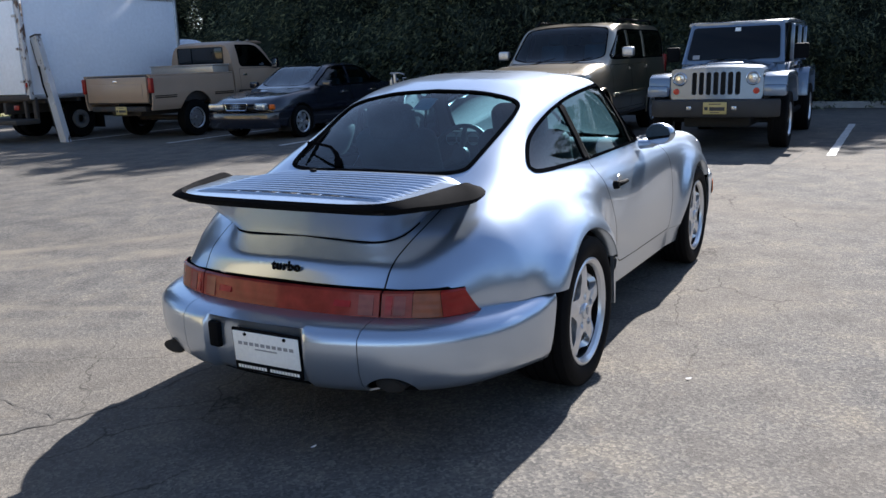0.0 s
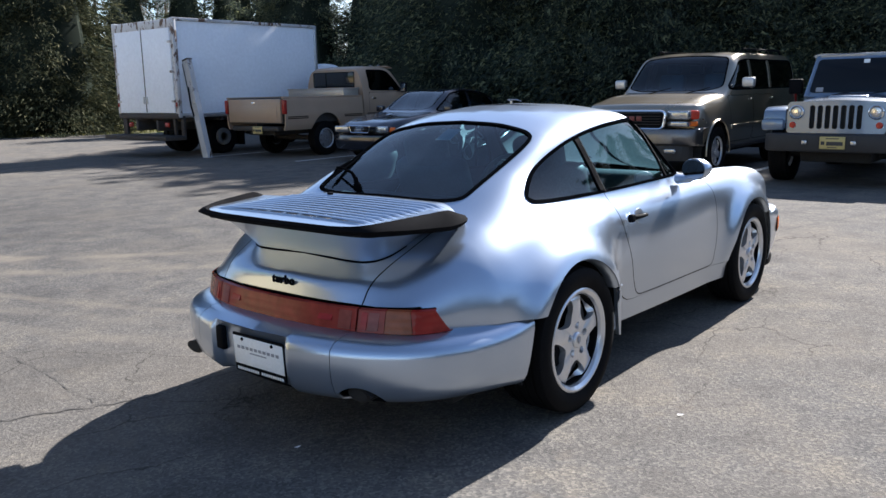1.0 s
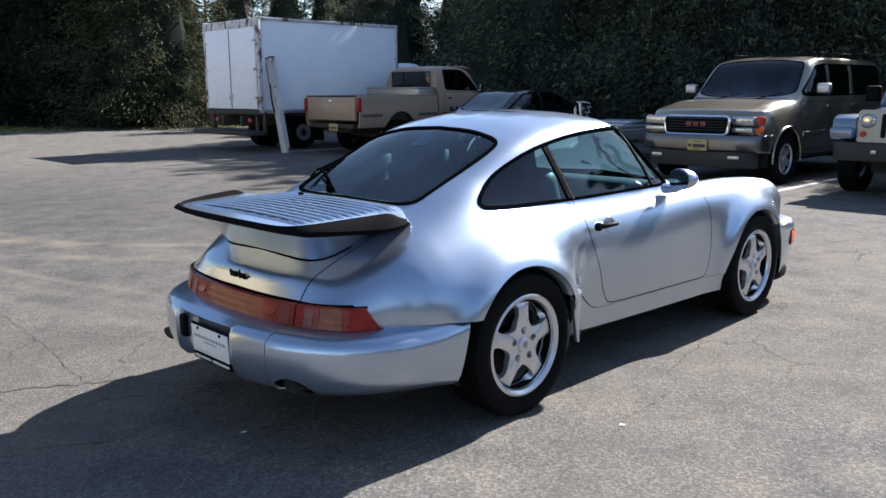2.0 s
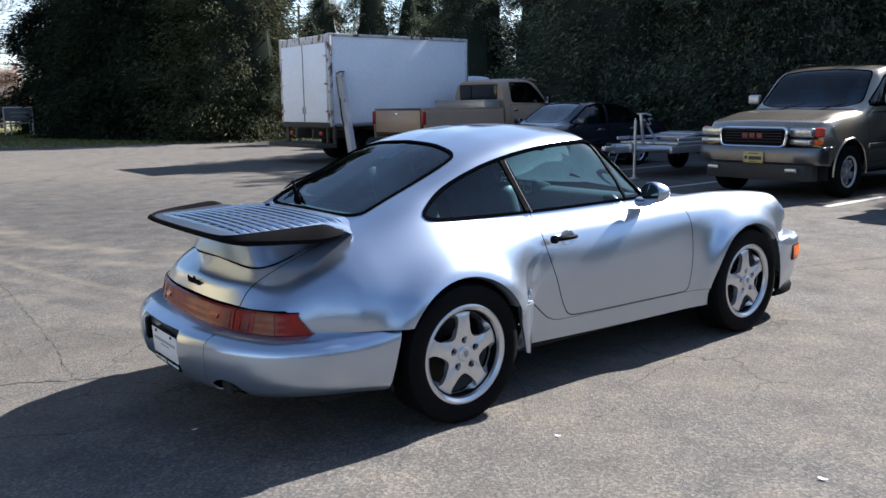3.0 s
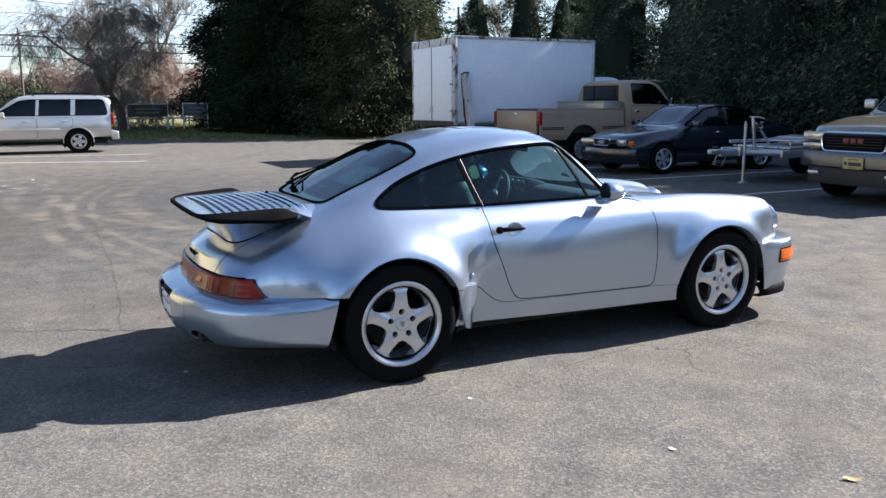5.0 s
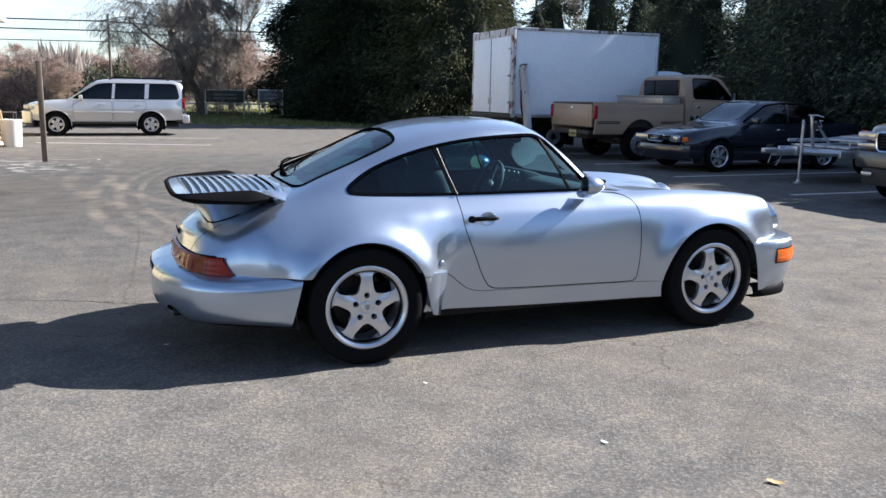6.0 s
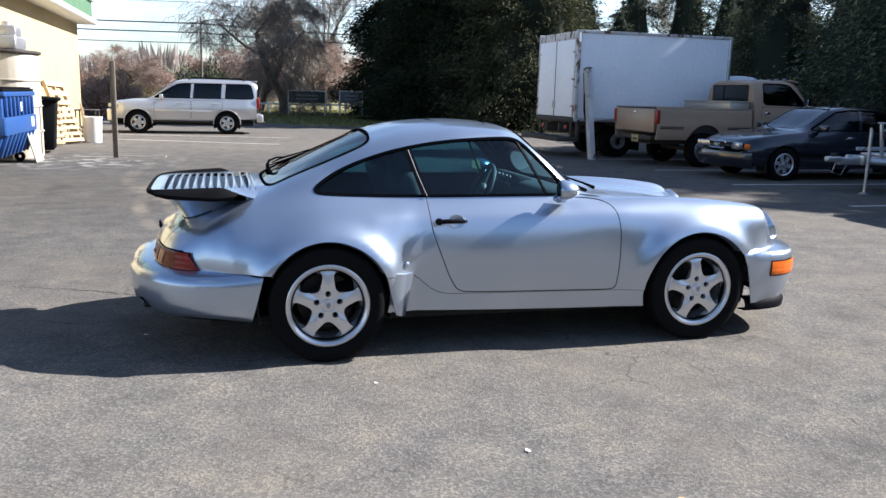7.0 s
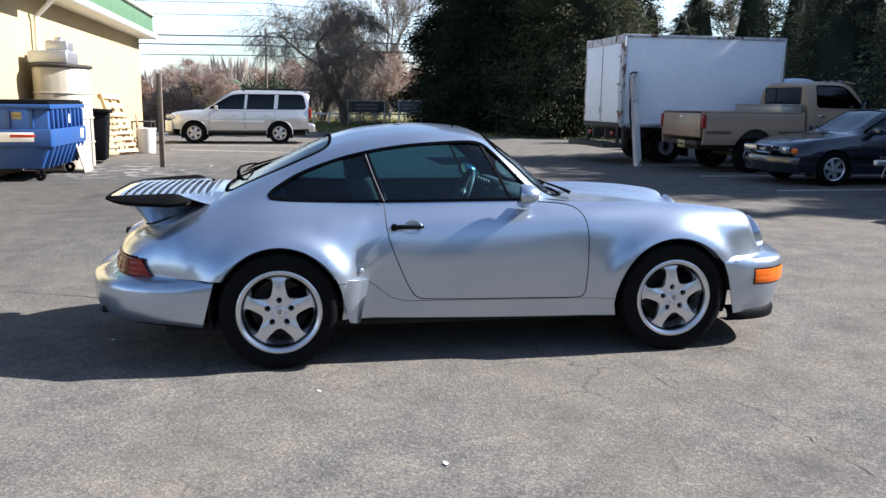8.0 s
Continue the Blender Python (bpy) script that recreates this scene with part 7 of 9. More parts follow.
def build_box_truck():
    car = thing("box_truck", "white box truck with rusty rear frame and closed rear doors", "truck", pose(6.72, 14.97, 0))
    W, L, z0, z1 = 2.49, 4.22, 0.90, 3.06
    part("cargo_box", bm_box((L - 0.10, W - 0.06, z1 - z0 - 0.06), (L / 2 + 0.03, 0, (z0 + z1) / 2), 0.03), TRUCK_WHITE, car, "smooth white box sides")
    for s in (1, -1):
        part("roof_rail", bm_box((L, 0.07, 0.07), (L / 2, s * (W / 2 - 0.03), z1 - 0.03), 0.015), RUST, car, "dull aluminium roof rail")
        part("floor_rail", bm_box((L, 0.06, 0.10), (L / 2, s * (W / 2 - 0.035), z0 + 0.03), 0.012), STEEL, car)
        part("rear_post", bm_box((0.10, 0.12, z1 - z0), (0.04, s * (W / 2 - 0.055), (z0 + z1) / 2), 0.015), RUST, car, "rust-streaked rear corner post")
        part("front_cap", bm_box((0.10, 0.08, z1 - z0), (L - 0.02, s * (W / 2 - 0.04), (z0 + z1) / 2), 0.03), STEEL, car)
        d = part("rear_door", bm_box((0.05, W / 2 - 0.135, z1 - z0 - 0.30), (0.0, s * (W / 4 - 0.055), (z0 + z1) / 2 - 0.06), 0.012), TRUCK_WHITE, car, "white rear door")
        part("door_latch", bm_box((0.03, 0.05, 0.16), (-0.035, s * 0.06, z0 + 0.38), 0.008), STEEL, d)
        for k in range(3):
            part("hinge", bm_box((0.03, 0.12, 0.05), (-0.03, s * (W / 2 - 0.14), z0 + 0.35 + 0.65 * k), 0.008), RUST, d)
        part("marker_lamp", bm_box((0.03, 0.05, 0.09), (-0.02, s * (W / 2 - 0.05), z0 + 0.28), 0.01), RED_LENS, car)
        part("step_post", bm_box((0.07, 0.07, 0.48), (0.05, s * (W / 2 - 0.25), 0.66), 0.01), DARK_STEEL, car)
        part("bumper_post", bm_box((0.07, 0.10, 0.45), (0.12, s * (W / 2 - 0.05), 0.70), 0.01), DARK_STEEL, car)
        part("tail_lamp", bm_box((0.04, 0.16, 0.10), (0.0, s * 0.75, 0.72), 0.012), RED_LENS, car)
        for y in (0.86, 0.60):
            part("rear_wheel", bm_lathe([(0.20, -0.09), (0.36, -0.11), (0.40, -0.08), (0.40, 0.08), (0.36, 0.11), (0.20, 0.09), (0.10, 0.05), (0.10, -0.05)], 30, "y", closed=True), RUBBER, car, at=pose(1.35, s * y, 0.40))
        part("wheel_hub", bm_lathe([(0.21, -0.03), (0.19, 0.05), (0.10, 0.05), (0.09, -0.03), (0.0, -0.03)], 22, "y"), STEEL, car, at=pose(1.35, s * 0.95, 0.40, 0, 0, 0 if s == 1 else 180))
        part("mudflap", bm_box((0.02, 0.5, 0.5), (1.90, s * 0.80, 0.42), 0.005), RUBBER, car)
        part("front_wheel", bm_lathe([(0.20, -0.09), (0.36, -0.11), (0.40, -0.08), (0.40, 0.08), (0.36, 0.11), (0.20, 0.09)], 30, "y", closed=True), RUBBER, car, at=pose(4.9, s * 0.85, 0.40))
        part("chassis_rail", bm_box((5.6, 0.09, 0.24), (2.75, s * 0.42, 0.70), 0.01), DARK_STEEL, car)
    part("rear_header", bm_box((0.10, W - 0.02, 0.20), (0.03, 0, z1 - 0.12), 0.02), RUST, car, "scuffed rear header")
    part("rear_sill", bm_box((0.14, W - 0.04, 0.12), (0.05, 0, z0 + 0.02), 0.015), DARK_STEEL, car)
    part("rear_step", bm_box((0.55, W + 0.05, 0.10), (-0.14, 0, 0.44), 0.015), DARK_STEEL, car, "dark steel rear platform")
    part("door_gap", bm_box((0.02, 0.014, z1 - z0 - 0.32), (-0.021, 0, (z0 + z1) / 2 - 0.06), 0), DARK_STEEL, car)
    for k in range(5):
        part("cross_member", bm_box((0.10, W - 0.12, 0.10), (0.4 + 0.8 * k, 0, z0 - 0.06), 0.01), DARK_STEEL, car)
    part("fuel_tank", bm_box((0.8, 0.5, 0.36), (2.6, -0.85, 0.58), 0.06), DARK_STEEL, car)
    part("cab", bm_prism(chaikin([(4.35, 0.60), (6.1, 0.60), (6.2, 1.05), (5.75, 1.35), (5.35, 2.02), (5.1, 2.12), (4.35, 2.12)], 2), 1.95, "y", -0.975, 0.05), TRUCK_WHITE, car)
    part("cab_window", bm_prism([(4.60, 1.40), (5.55, 1.38), (5.22, 1.95), (4.60, 1.97)], 2.0, "y", -1.0, 0.01), GLASS_DARK, car)


def build_trailer():
    car = thing("trailer", "small galvanised utility trailer with winch post and jack leg", "trailer", pose(8.0, 6.34, 0))
    part("coupler", bm_box((0.30, 0.10, 0.09), (0.10, 0, 0.57), 0.025, 3), STEEL, car)
    part("coupler_latch", bm_box((0.12, 0.03, 0.07), (0.10, 0, 0.635), 0.01), DARK_STEEL, car)
    part("safety_chain", bm_tube([(0.2, 0.05, 0.53), (0.15, 0.07, 0.34), (0.32, 0.06, 0.30), (0.45, 0.05, 0.52)], 0.006, 6), STEEL, car)
    part("tongue", bm_box((1.3, 0.10, 0.12), (0.85, 0, 0.54), 0.012), STEEL, car, "galvanised tongue beam")
    for s in (1, -1):
        part("side_beam", bm_box((3.6, 0.06, 0.13), (2.75, s * 0.70, 0.53), 0.01), STEEL, car)
        part("side_rail", bm_box((3.4, 0.04, 0.06), (2.85, s * 0.70, 0.70), 0.01), STEEL, car)
        bm = bm_tube([(0.75, s * 0.05, 0.54), (1.1, s * 0.68, 0.54)], 0.05, 8)
        part("brace", bm, STEEL, car)
        part("wheel", bm_lathe([(0.10, -0.05), (0.17, -0.085), (0.26, -0.08), (0.28, -0.05), (0.28, 0.05), (0.26, 0.08), (0.17, 0.085), (0.10, 0.05)], 26, "y", closed=True), RUBBER, car, at=pose(3.3, s * 0.86, 0.28))
        part("hub", bm_lathe([(0.16, -0.02), (0.15, 0.02), (0.05, 0.05), (0.0, 0.05)], 18, "y"), STEEL, car, at=pose(3.3, s * 0.90, 0.28, 0, 0, 0 if s == 1 else 180))
        b = bm_tube([(3.3 + 0.36 * math.cos(a), s * 0.86, 0.30 + 0.34 * math.sin(a)) for a in np.linspace(0.1, math.pi - 0.1, 12)], 0.02, 6)
        part("mudguard", b, STEEL, car)
    for x in (1.15, 2.2, 3.3, 4.5):
        part("cross_beam", bm_box((0.07, 1.44, 0.07), (x, 0, 0.56), 0.01), STEEL, car)
    for k in range(5):
        part("deck_board", bm_box((3.4, 0.24, 0.035), (2.9, -0.54 + 0.27 * k, 0.625), 0.006), STEEL, car)
    part("front_board", bm_box((0.80, 0.9, 0.03), (2.1, 0, 0.76), 0.01, 2, Matrix.Rotation(radians(-5), 4, "Y")), STEEL, car, "galvanised folded ramp panel")
    part("panel_stay", bm_box((0.05, 0.8, 0.18), (2.1, 0, 0.70), 0.006), STEEL, car)
    j = part("jack_leg", bm_tube([(0.70, -0.10, 0.04), (0.70, -0.10, 1.06)], 0.027, 12), STEEL, car, "tall galvanised jack leg")
    part("jack_foot", bm_lathe([(0.09, 0.0), (0.09, 0.012), (0.035, 0.03), (0.03, 0.06)], 16, "z", (0.70, -0.10, 0.0)), STEEL, j)
    part("jack_crank", bm_tube([(0.70, -0.10, 1.06), (0.70, -0.10, 1.09), (0.62, -0.16, 1.09), (0.62, -0.16, 1.03)], 0.010, 6), STEEL, j)
    part("jack_bracket", bm_box((0.16, 0.10, 0.16), (0.68, -0.05, 0.56), 0.01), STEEL, j)
    p = part("winch_post", bm_box((0.05, 0.05, 0.62), (1.02, 0, 0.85), 0.012, 2, Matrix.Rotation(radians(-8), 4, "Y")), STEEL, car)
    part("winch", bm_box((0.11, 0.13, 0.11), (1.06, 0, 0.98), 0.03, 3), DARK_STEEL, p)
    part("winch_crank", bm_tube([(1.06, -0.07, 0.98), (1.06, -0.16, 0.98), (0.98, -0.17, 1.08), (0.98, -0.25, 1.08)], 0.010, 6), STEEL, p)
    part("winch_strap", bm_tube([(1.06, 0.03, 1.04), (0.62, 0.02, 0.66)], 0.008, 6), TRIM, p)
    part("bow_stop", bm_tube([(1.12, -0.12, 1.14), (1.0, -0.10, 1.17), (1.0, 0.10, 1.17), (1.12, 0.12, 1.14)], 0.013, 8), STEEL, p)
    part("post_stay", bm_tube([(1.06, 0, 1.06), (1.5, 0, 0.60)], 0.022, 8), STEEL, p)


build_sedan()
build_large_suv()
build_family_suv()
build_offroader()
build_pickup()
build_box_truck()
build_trailer()

# ---- planting ----


def leaf_of(name, colors, rough=0.6, thin=0.25):
    """Foliage whose sprays differ one from another."""
    m, n, l, b = nodes_of(name)
    geo = n.new("ShaderNodeNewGeometry")
    info = n.new("ShaderNodeObjectInfo")
    stops = [(k / (len(colors) - 1), c) for k, c in enumerate(colors)]
    col = ramp_of(n, l, geo.outputs["Random Per Island"], stops)
    shade = ramp_of(n, l, info.outputs["Random"], [(0.0, (0.75, 0.75, 0.75)), (1.0, (1.2, 1.2, 1.15))])
    col = mix_of(n, l, "MULTIPLY", 1.0, col, shade)
    l.new(col, b.inputs["Base Color"])
    b.inputs["Roughness"].default_value, b.inputs["Specular IOR Level"].default_value = rough, 0.03
    tr, mx = n.new("ShaderNodeBsdfTranslucent"), n.new("ShaderNodeMixShader")
    l.new(col, tr.inputs["Color"])
    mx.inputs[0].default_value = thin
    l.new(b.outputs[0], mx.inputs[1])
    l.new(tr.outputs[0], mx.inputs[2])
    l.new(mx.outputs[0], n["Material Output"].inputs["Surface"])
    return m


BARK = surface("bark", (0.10, 0.075, 0.055), 0.9, 0, 0.4, 25, 4, 0.6)
TWIG = surface("bare_twigs", (0.185, 0.155, 0.13), 0.9, 0, 0.3, 20, 3, 0.3)
TWIG_RED = surface("reddish_twigs", (0.33, 0.235, 0.195), 0.9, 0, 0.3, 20, 3, 0.3)
# the much brighter last stop puts sunlit glints into the colour of some sprays
NEEDLES = leaf_of("evergreen_needles", [(0.030, 0.040, 0.036), (0.045, 0.058, 0.046), (0.072, 0.088, 0.060), (0.22, 0.23, 0.13)], 0.6, 0.2)
# near-black green: the shade inside the crowns, put into the core's colour
CORE_SHADE = leaf_of("crown_shade", [(0.016, 0.021, 0.019), (0.020, 0.027, 0.023), (0.028, 0.036, 0.027)], 0.7, 0.12)
NEEDLES_OLIVE = leaf_of("olive_needles", [(0.012, 0.021, 0.017), (0.019, 0.030, 0.020), (0.030, 0.041, 0.022), (0.055, 0.060, 0.028)], 0.7, 0.08)
GRASS = leaf_of("dry_grass", [(0.08, 0.10, 0.03), (0.16, 0.16, 0.05), (0.24, 0.21, 0.09)], 0.8, 0.3)
# paler than the near twigs: distance haze is put into the colour
HAZY_WOODS = leaf_of("haze_tinted_woods", [(0.24, 0.20, 0.185), (0.30, 0.26, 0.24), (0.36, 0.32, 0.30)], 0.9, 0.3)


def sprays(rng, centre, out, size, droop=0.25):
    """Leaf sprays as slim bent blades: four-cornered, at each centre, pointing roughly out."""
    n = len(centre)
    d = out + rng.normal(0, 0.45, (n, 3))
    d[:, 2] -= droop
    d /= np.linalg.norm(d, axis=1, keepdims=True)
    s = np.cross(d, rng.normal(0, 1, (n, 3)))
    s /= np.maximum(1e-6, np.linalg.norm(s, axis=1, keepdims=True))
    L = size * rng.uniform(0.6, 1.4, (n, 1))
    w = L * rng.uniform(0.22, 0.42, (n, 1))
    a, b_, c = centre + s * w * 0.5 - d * L * 0.4, centre - s * w * 0.5 - d * L * 0.4, centre + d * L * 0.6 - np.array([0, 0, 0.15]) * L
    return np.stack([a, b_, c], axis=1).reshape(-1, 3), np.arange(3 * n).reshape(-1, 3)


def quick_mesh(name, V, Q, material):
    me = bpy.data.meshes.new(name)
    V, Q = np.asarray(V, np.float32), np.asarray(Q, np.int32)
    me.vertices.add(len(V))
    me.vertices.foreach_set("co", V.ravel())
    me.loops.add(Q.size)
    me.loops.foreach_set("vertex_index", Q.ravel())
    me.polygons.add(len(Q))
    me.polygons.foreach_set("loop_start", np.arange(0, Q.size, Q.shape[1], dtype=np.int32))
    me.materials.append(material)
    me.update(calc_edges=True)
    return me


def conifer_mesh(seed, height, radius, count, size, shape=0.85, base=0.02, ragged=0.22):
    """The crown of an evergreen: tiers of limbs hung with sprays, ragged at the edge, with gaps."""
    rng = np.random.default_rng(seed)
    limbs = int(height * 26)
    zc = base * height + (1 - base) * height * rng.beta(1.0, 1.25, limbs)
    ang = rng.uniform(0, 2 * math.pi, limbs)
    full = radius * (1 - (zc / height)) ** shape + 0.12
    lump = 1 + 0.30 * np.sin(3 * ang + seed) * np.sin(zc * 1.7 + seed) + rng.normal(0, ragged, limbs)
    reach = np.maximum(0.2, full * lump)
    per = np.maximum(3, (count * reach / reach.sum()).astype(int))
    C, O = [], []
    for z, a, r, k in zip(zc, ang, reach, per):
        t = 1 - 0.75 * rng.random(k) ** 1.6
        spread = 0.13 * r + 0.07
        ca, sa = math.cos(a), math.sin(a)
        p = np.stack([ca * r * t, sa * r * t, z + 0.16 * r * t - 0.30 * r * t * t], axis=1) + rng.normal(0, 1, (k, 3)) * spread * np.array([0.55, 0.55, 0.40])
        C.append(p)
        O.append(np.tile((ca, sa, 0.05), (k, 1)))
    C, O = np.vstack(C), np.vstack(O)
    C[:, 2] = np.maximum(C[:, 2], 0.06)
    return sprays(rng, C, O, size)


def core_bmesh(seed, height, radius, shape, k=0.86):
    """Dense core added inside a crown; its dark colour stands for inner shade."""
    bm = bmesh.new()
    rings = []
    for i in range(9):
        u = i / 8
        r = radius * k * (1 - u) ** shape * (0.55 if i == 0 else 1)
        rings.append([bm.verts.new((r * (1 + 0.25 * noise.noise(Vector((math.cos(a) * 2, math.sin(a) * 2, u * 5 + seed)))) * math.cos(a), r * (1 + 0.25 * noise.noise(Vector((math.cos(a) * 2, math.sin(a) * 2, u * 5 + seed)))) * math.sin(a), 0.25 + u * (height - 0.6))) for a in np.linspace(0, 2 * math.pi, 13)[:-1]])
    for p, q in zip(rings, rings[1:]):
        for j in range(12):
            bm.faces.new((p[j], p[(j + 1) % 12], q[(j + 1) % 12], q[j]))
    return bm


def conifer(seed, height, radius, count, size, shape, material, name, label, at, group, core=0.78, ragged=0.22):
    tree = thing(name, label, "tree", at, group)
    part("trunk", bm_tube([(0, 0, -0.05), (0.03, 0.02, height * 0.4), (0, 0, height * 0.97)], [height * 0.022, height * 0.015, 0.01], 8), BARK, tree)
    V, Q = conifer_mesh(seed, height, radius, count, size, shape, ragged=ragged)
    link("crown", quick_mesh("crown", V, Q, material), tree)
    part("crown_core", core_bmesh(seed, height, radius, shape, core), CORE_SHADE, tree)
    return tree


LABEL_ROW = "tall dark evergreen tree in the row behind the parked cars"
rows_of = random.Random(11)
protos = [conifer(101 + k, 8.3 + 0.3 * k, 2.2 + 0.15 * k, 52000, 0.125, 0.56, NEEDLES, "evergreen_tree", LABEL_ROW, pose(19.3, -0.2 + 3.1 * k, 0), "evergreen row", 0.66, 0.30) for k in range(3)]
spots = []
for y_, s_ in ((-1.0, 0.95), (0.6, 1.02), (2.2, 0.84), (3.4, 0.86), (5.1, 1.17), (6.5, 0.86), (7.9, 1.36), (9.2, 1.30), (10.7, 1.28), (12.3, 1.30), (14.2, 1.27), (16.1, 1.2), (18.0, 1.13), (20.0, 1.04), (21.8, 0.93), (1.4, 0.84), (4.7, 1.1)):
    spots.append((18.9 + rows_of.uniform(-0.5, 0.7) + (2.4 if y_ > 17 else 0.0), y_, s_))
# second row behind, its middle trees raised to block more sun
for k in range(7):
    spots.append((21.8 + rows_of.uniform(-0.6, 0.6), 0.8 + 3.3 * k, rows_of.uniform(0.9, 1.0) + (0.30 if 1 < k < 6 else 0.0)))
distant = []
for k in range(10):
    distant.append((16.0 + 2.1 * k + rows_of.uniform(-0.6, 0.6), 43.0 + rows_of.uniform(-1.5, 1.5), rows_of.uniform(0.74, 1.0) + (0.25 if k > 3 else 0.0)))
# the trees near x 20.5 are added behind the row to deepen its shade
spots += [(22.0, 17.6, 1.15), (22.8, 19.6, 1.1), (22.6, 21.9, 1.0), (20.5, 5.4, 1.16), (20.7, 8.6, 1.38), (20.6, 10.0, 1.34), (20.4, 11.5, 1.34), (20.6, 13.2, 1.36), (19.8, 23.8, 0.98), (20.4, 25.6, 0.86)]
for k in range(6):
    distant.append((25.0 + rows_of.uniform(-1, 1), -5.5 - 2.6 * k, rows_of.uniform(0.95, 1.15)))
for y_, s_ in ((-2.6, 0.42), (-4.4, 0.46), (-6.3, 0.44), (-8.4, 0.5), (-10.6, 0.46), (-13, 0.5)):
    spots.append((19.2 + rows_of.uniform(-0.3, 0.5), y_, s_))
far_proto = conifer(120, 8.6, 2.3, 16000, 0.17, 0.62, NEEDLES, "evergreen_tree", "dark pointed evergreen tree beyond the car park", pose(14.2, 43.6, 0), "evergreen row", 0.7)
for k, (x, y, s) in enumerate(spots + distant):
    t = copy_thing(protos[k % 3] if k < len(spots) else far_proto, pose(x, y, -0.02, 0, 0, rows_of.uniform(0, 360)) @ Matrix.Diagonal((0.44 + 0.5 * s if s > 0.7 else 0.75, 0.44 + 0.5 * s if s > 0.7 else 0.75, s, 1)))
    t.scale = (0.44 + 0.5 * s if s > 0.7 else 0.75, 0.44 + 0.5 * s if s > 0.7 else 0.75, s)

BIG = "broad dark evergreen with boughs down to the ground on dry grass"
big = [conifer(201 + k, 17.0, 3.8, 110000, 0.20, 0.66, NEEDLES_OLIVE, "large_conifer", BIG, at, "large conifers", 0.55, 0.13) for k, at in enumerate((pose(11.9, 33.9, 0), pose(10.4, 37.2, 0)))]
for x, y, s, r in ((11.2, 38.6, 1.05, 40), (11.0, 44.0, 1.1, 130), (10.8, 49.5, 1.05, 220), (13.4, 38.2, 1.0, 75)):
    copy_thing(big[1], pose(x, y, 0, 0, 0, r)).scale = (s, s, s)


# a lighter olive tree, with the sun on it also put into the colour
NEEDLES_SUNLIT = leaf_of("sunlit_olive_needles", [(0.026, 0.033, 0.022), (0.044, 0.052, 0.031), (0.072, 0.077, 0.043), (0.13, 0.125, 0.07)], 0.7, 0.2)
conifer(215, 13.5, 2.9, 70000, 0.17, 0.6, NEEDLES_SUNLIT, "olive_evergreen", "lighter olive evergreen tree catching the sun", pose(11.6, 29.6, 0), "large conifers", 0.6, 0.2)
ACROSS = "dark evergreen at the far side of the car park"
far_row = conifer(260, 9.0, 3.0, 7000, 0.42, 0.5, NEEDLES, "far_evergreen", ACROSS, pose(-34, -33, 0), "trees across the lot")
for k in range(1, 15):
    s = rows_of.uniform(0.7, 1.15)
    copy_thing(far_row, pose(-34 + 5.0 * k, -33 + rows_of.uniform(-2, 2), 0, 0, 0, rows_of.uniform(0, 360))).scale = (1.1, 1.1, s)


# undergrowth at the foot of the row
def shrub(seed, at, r, h, material, count, size, label, name="shrub"):
    rng = np.random.default_rng(seed)
    n = count
    d = rng.normal(0, 1, (n, 3))
    d /= np.linalg.norm(d, axis=1, keepdims=True)
    d[:, 2] = np.abs(d[:, 2])
    lump = 1 + 0.25 * np.sin(d[:, 0] * 5 + seed) * np.cos(d[:, 1] * 6)
    C = d * (np.array([r, r, h]) * (0.55 + 0.45 * rng.random((n, 1)) ** 0.5)) * lump[:, None]
    V, Q = sprays(rng, C, d, size, 0.0)
    bush = thing(name, label, "shrub", at, "shrubs")
    link("foliage", quick_mesh("foliage", V, Q, material), bush)
    bm = bm_tube([(0, 0, -0.03), (0.05, 0, h * 0.4), (0.15, 0.1, h * 0.75)], [0.05, 0.03, 0.01], 6)
    bm_tube([(0, 0, 0), (-0.15, 0.1, h * 0.35), (-0.3, 0.1, h * 0.7)], [0.04, 0.025, 0.01], 6, bm=bm)
    bm_tube([(0, 0, 0), (0.0, -0.2, h * 0.35), (0.1, -0.4, h * 0.6)], [0.04, 0.025, 0.01], 6, bm=bm)
    part("stems", bm, BARK, bush)
    return bush


sh = [shrub(300 + k, pose(17.6, 0.4 + 4 * k, 0), 1.1, 1.7, NEEDLES, 5200, 0.14, "leafy evergreen shrub below the trees") for k in range(2)]
for k in range(13):
    y = -7.5 + 2.05 * k + rows_of.uniform(-0.3, 0.3)
    s = rows_of.uniform(0.8, 1.25)
    copy_thing(sh[k % 2], pose(17.75 + rows_of.uniform(-0.15, 0.4), y, 0, 0, 0, rows_of.uniform(0, 360))).scale = (s, s, s * rows_of.uniform(0.9, 1.3))


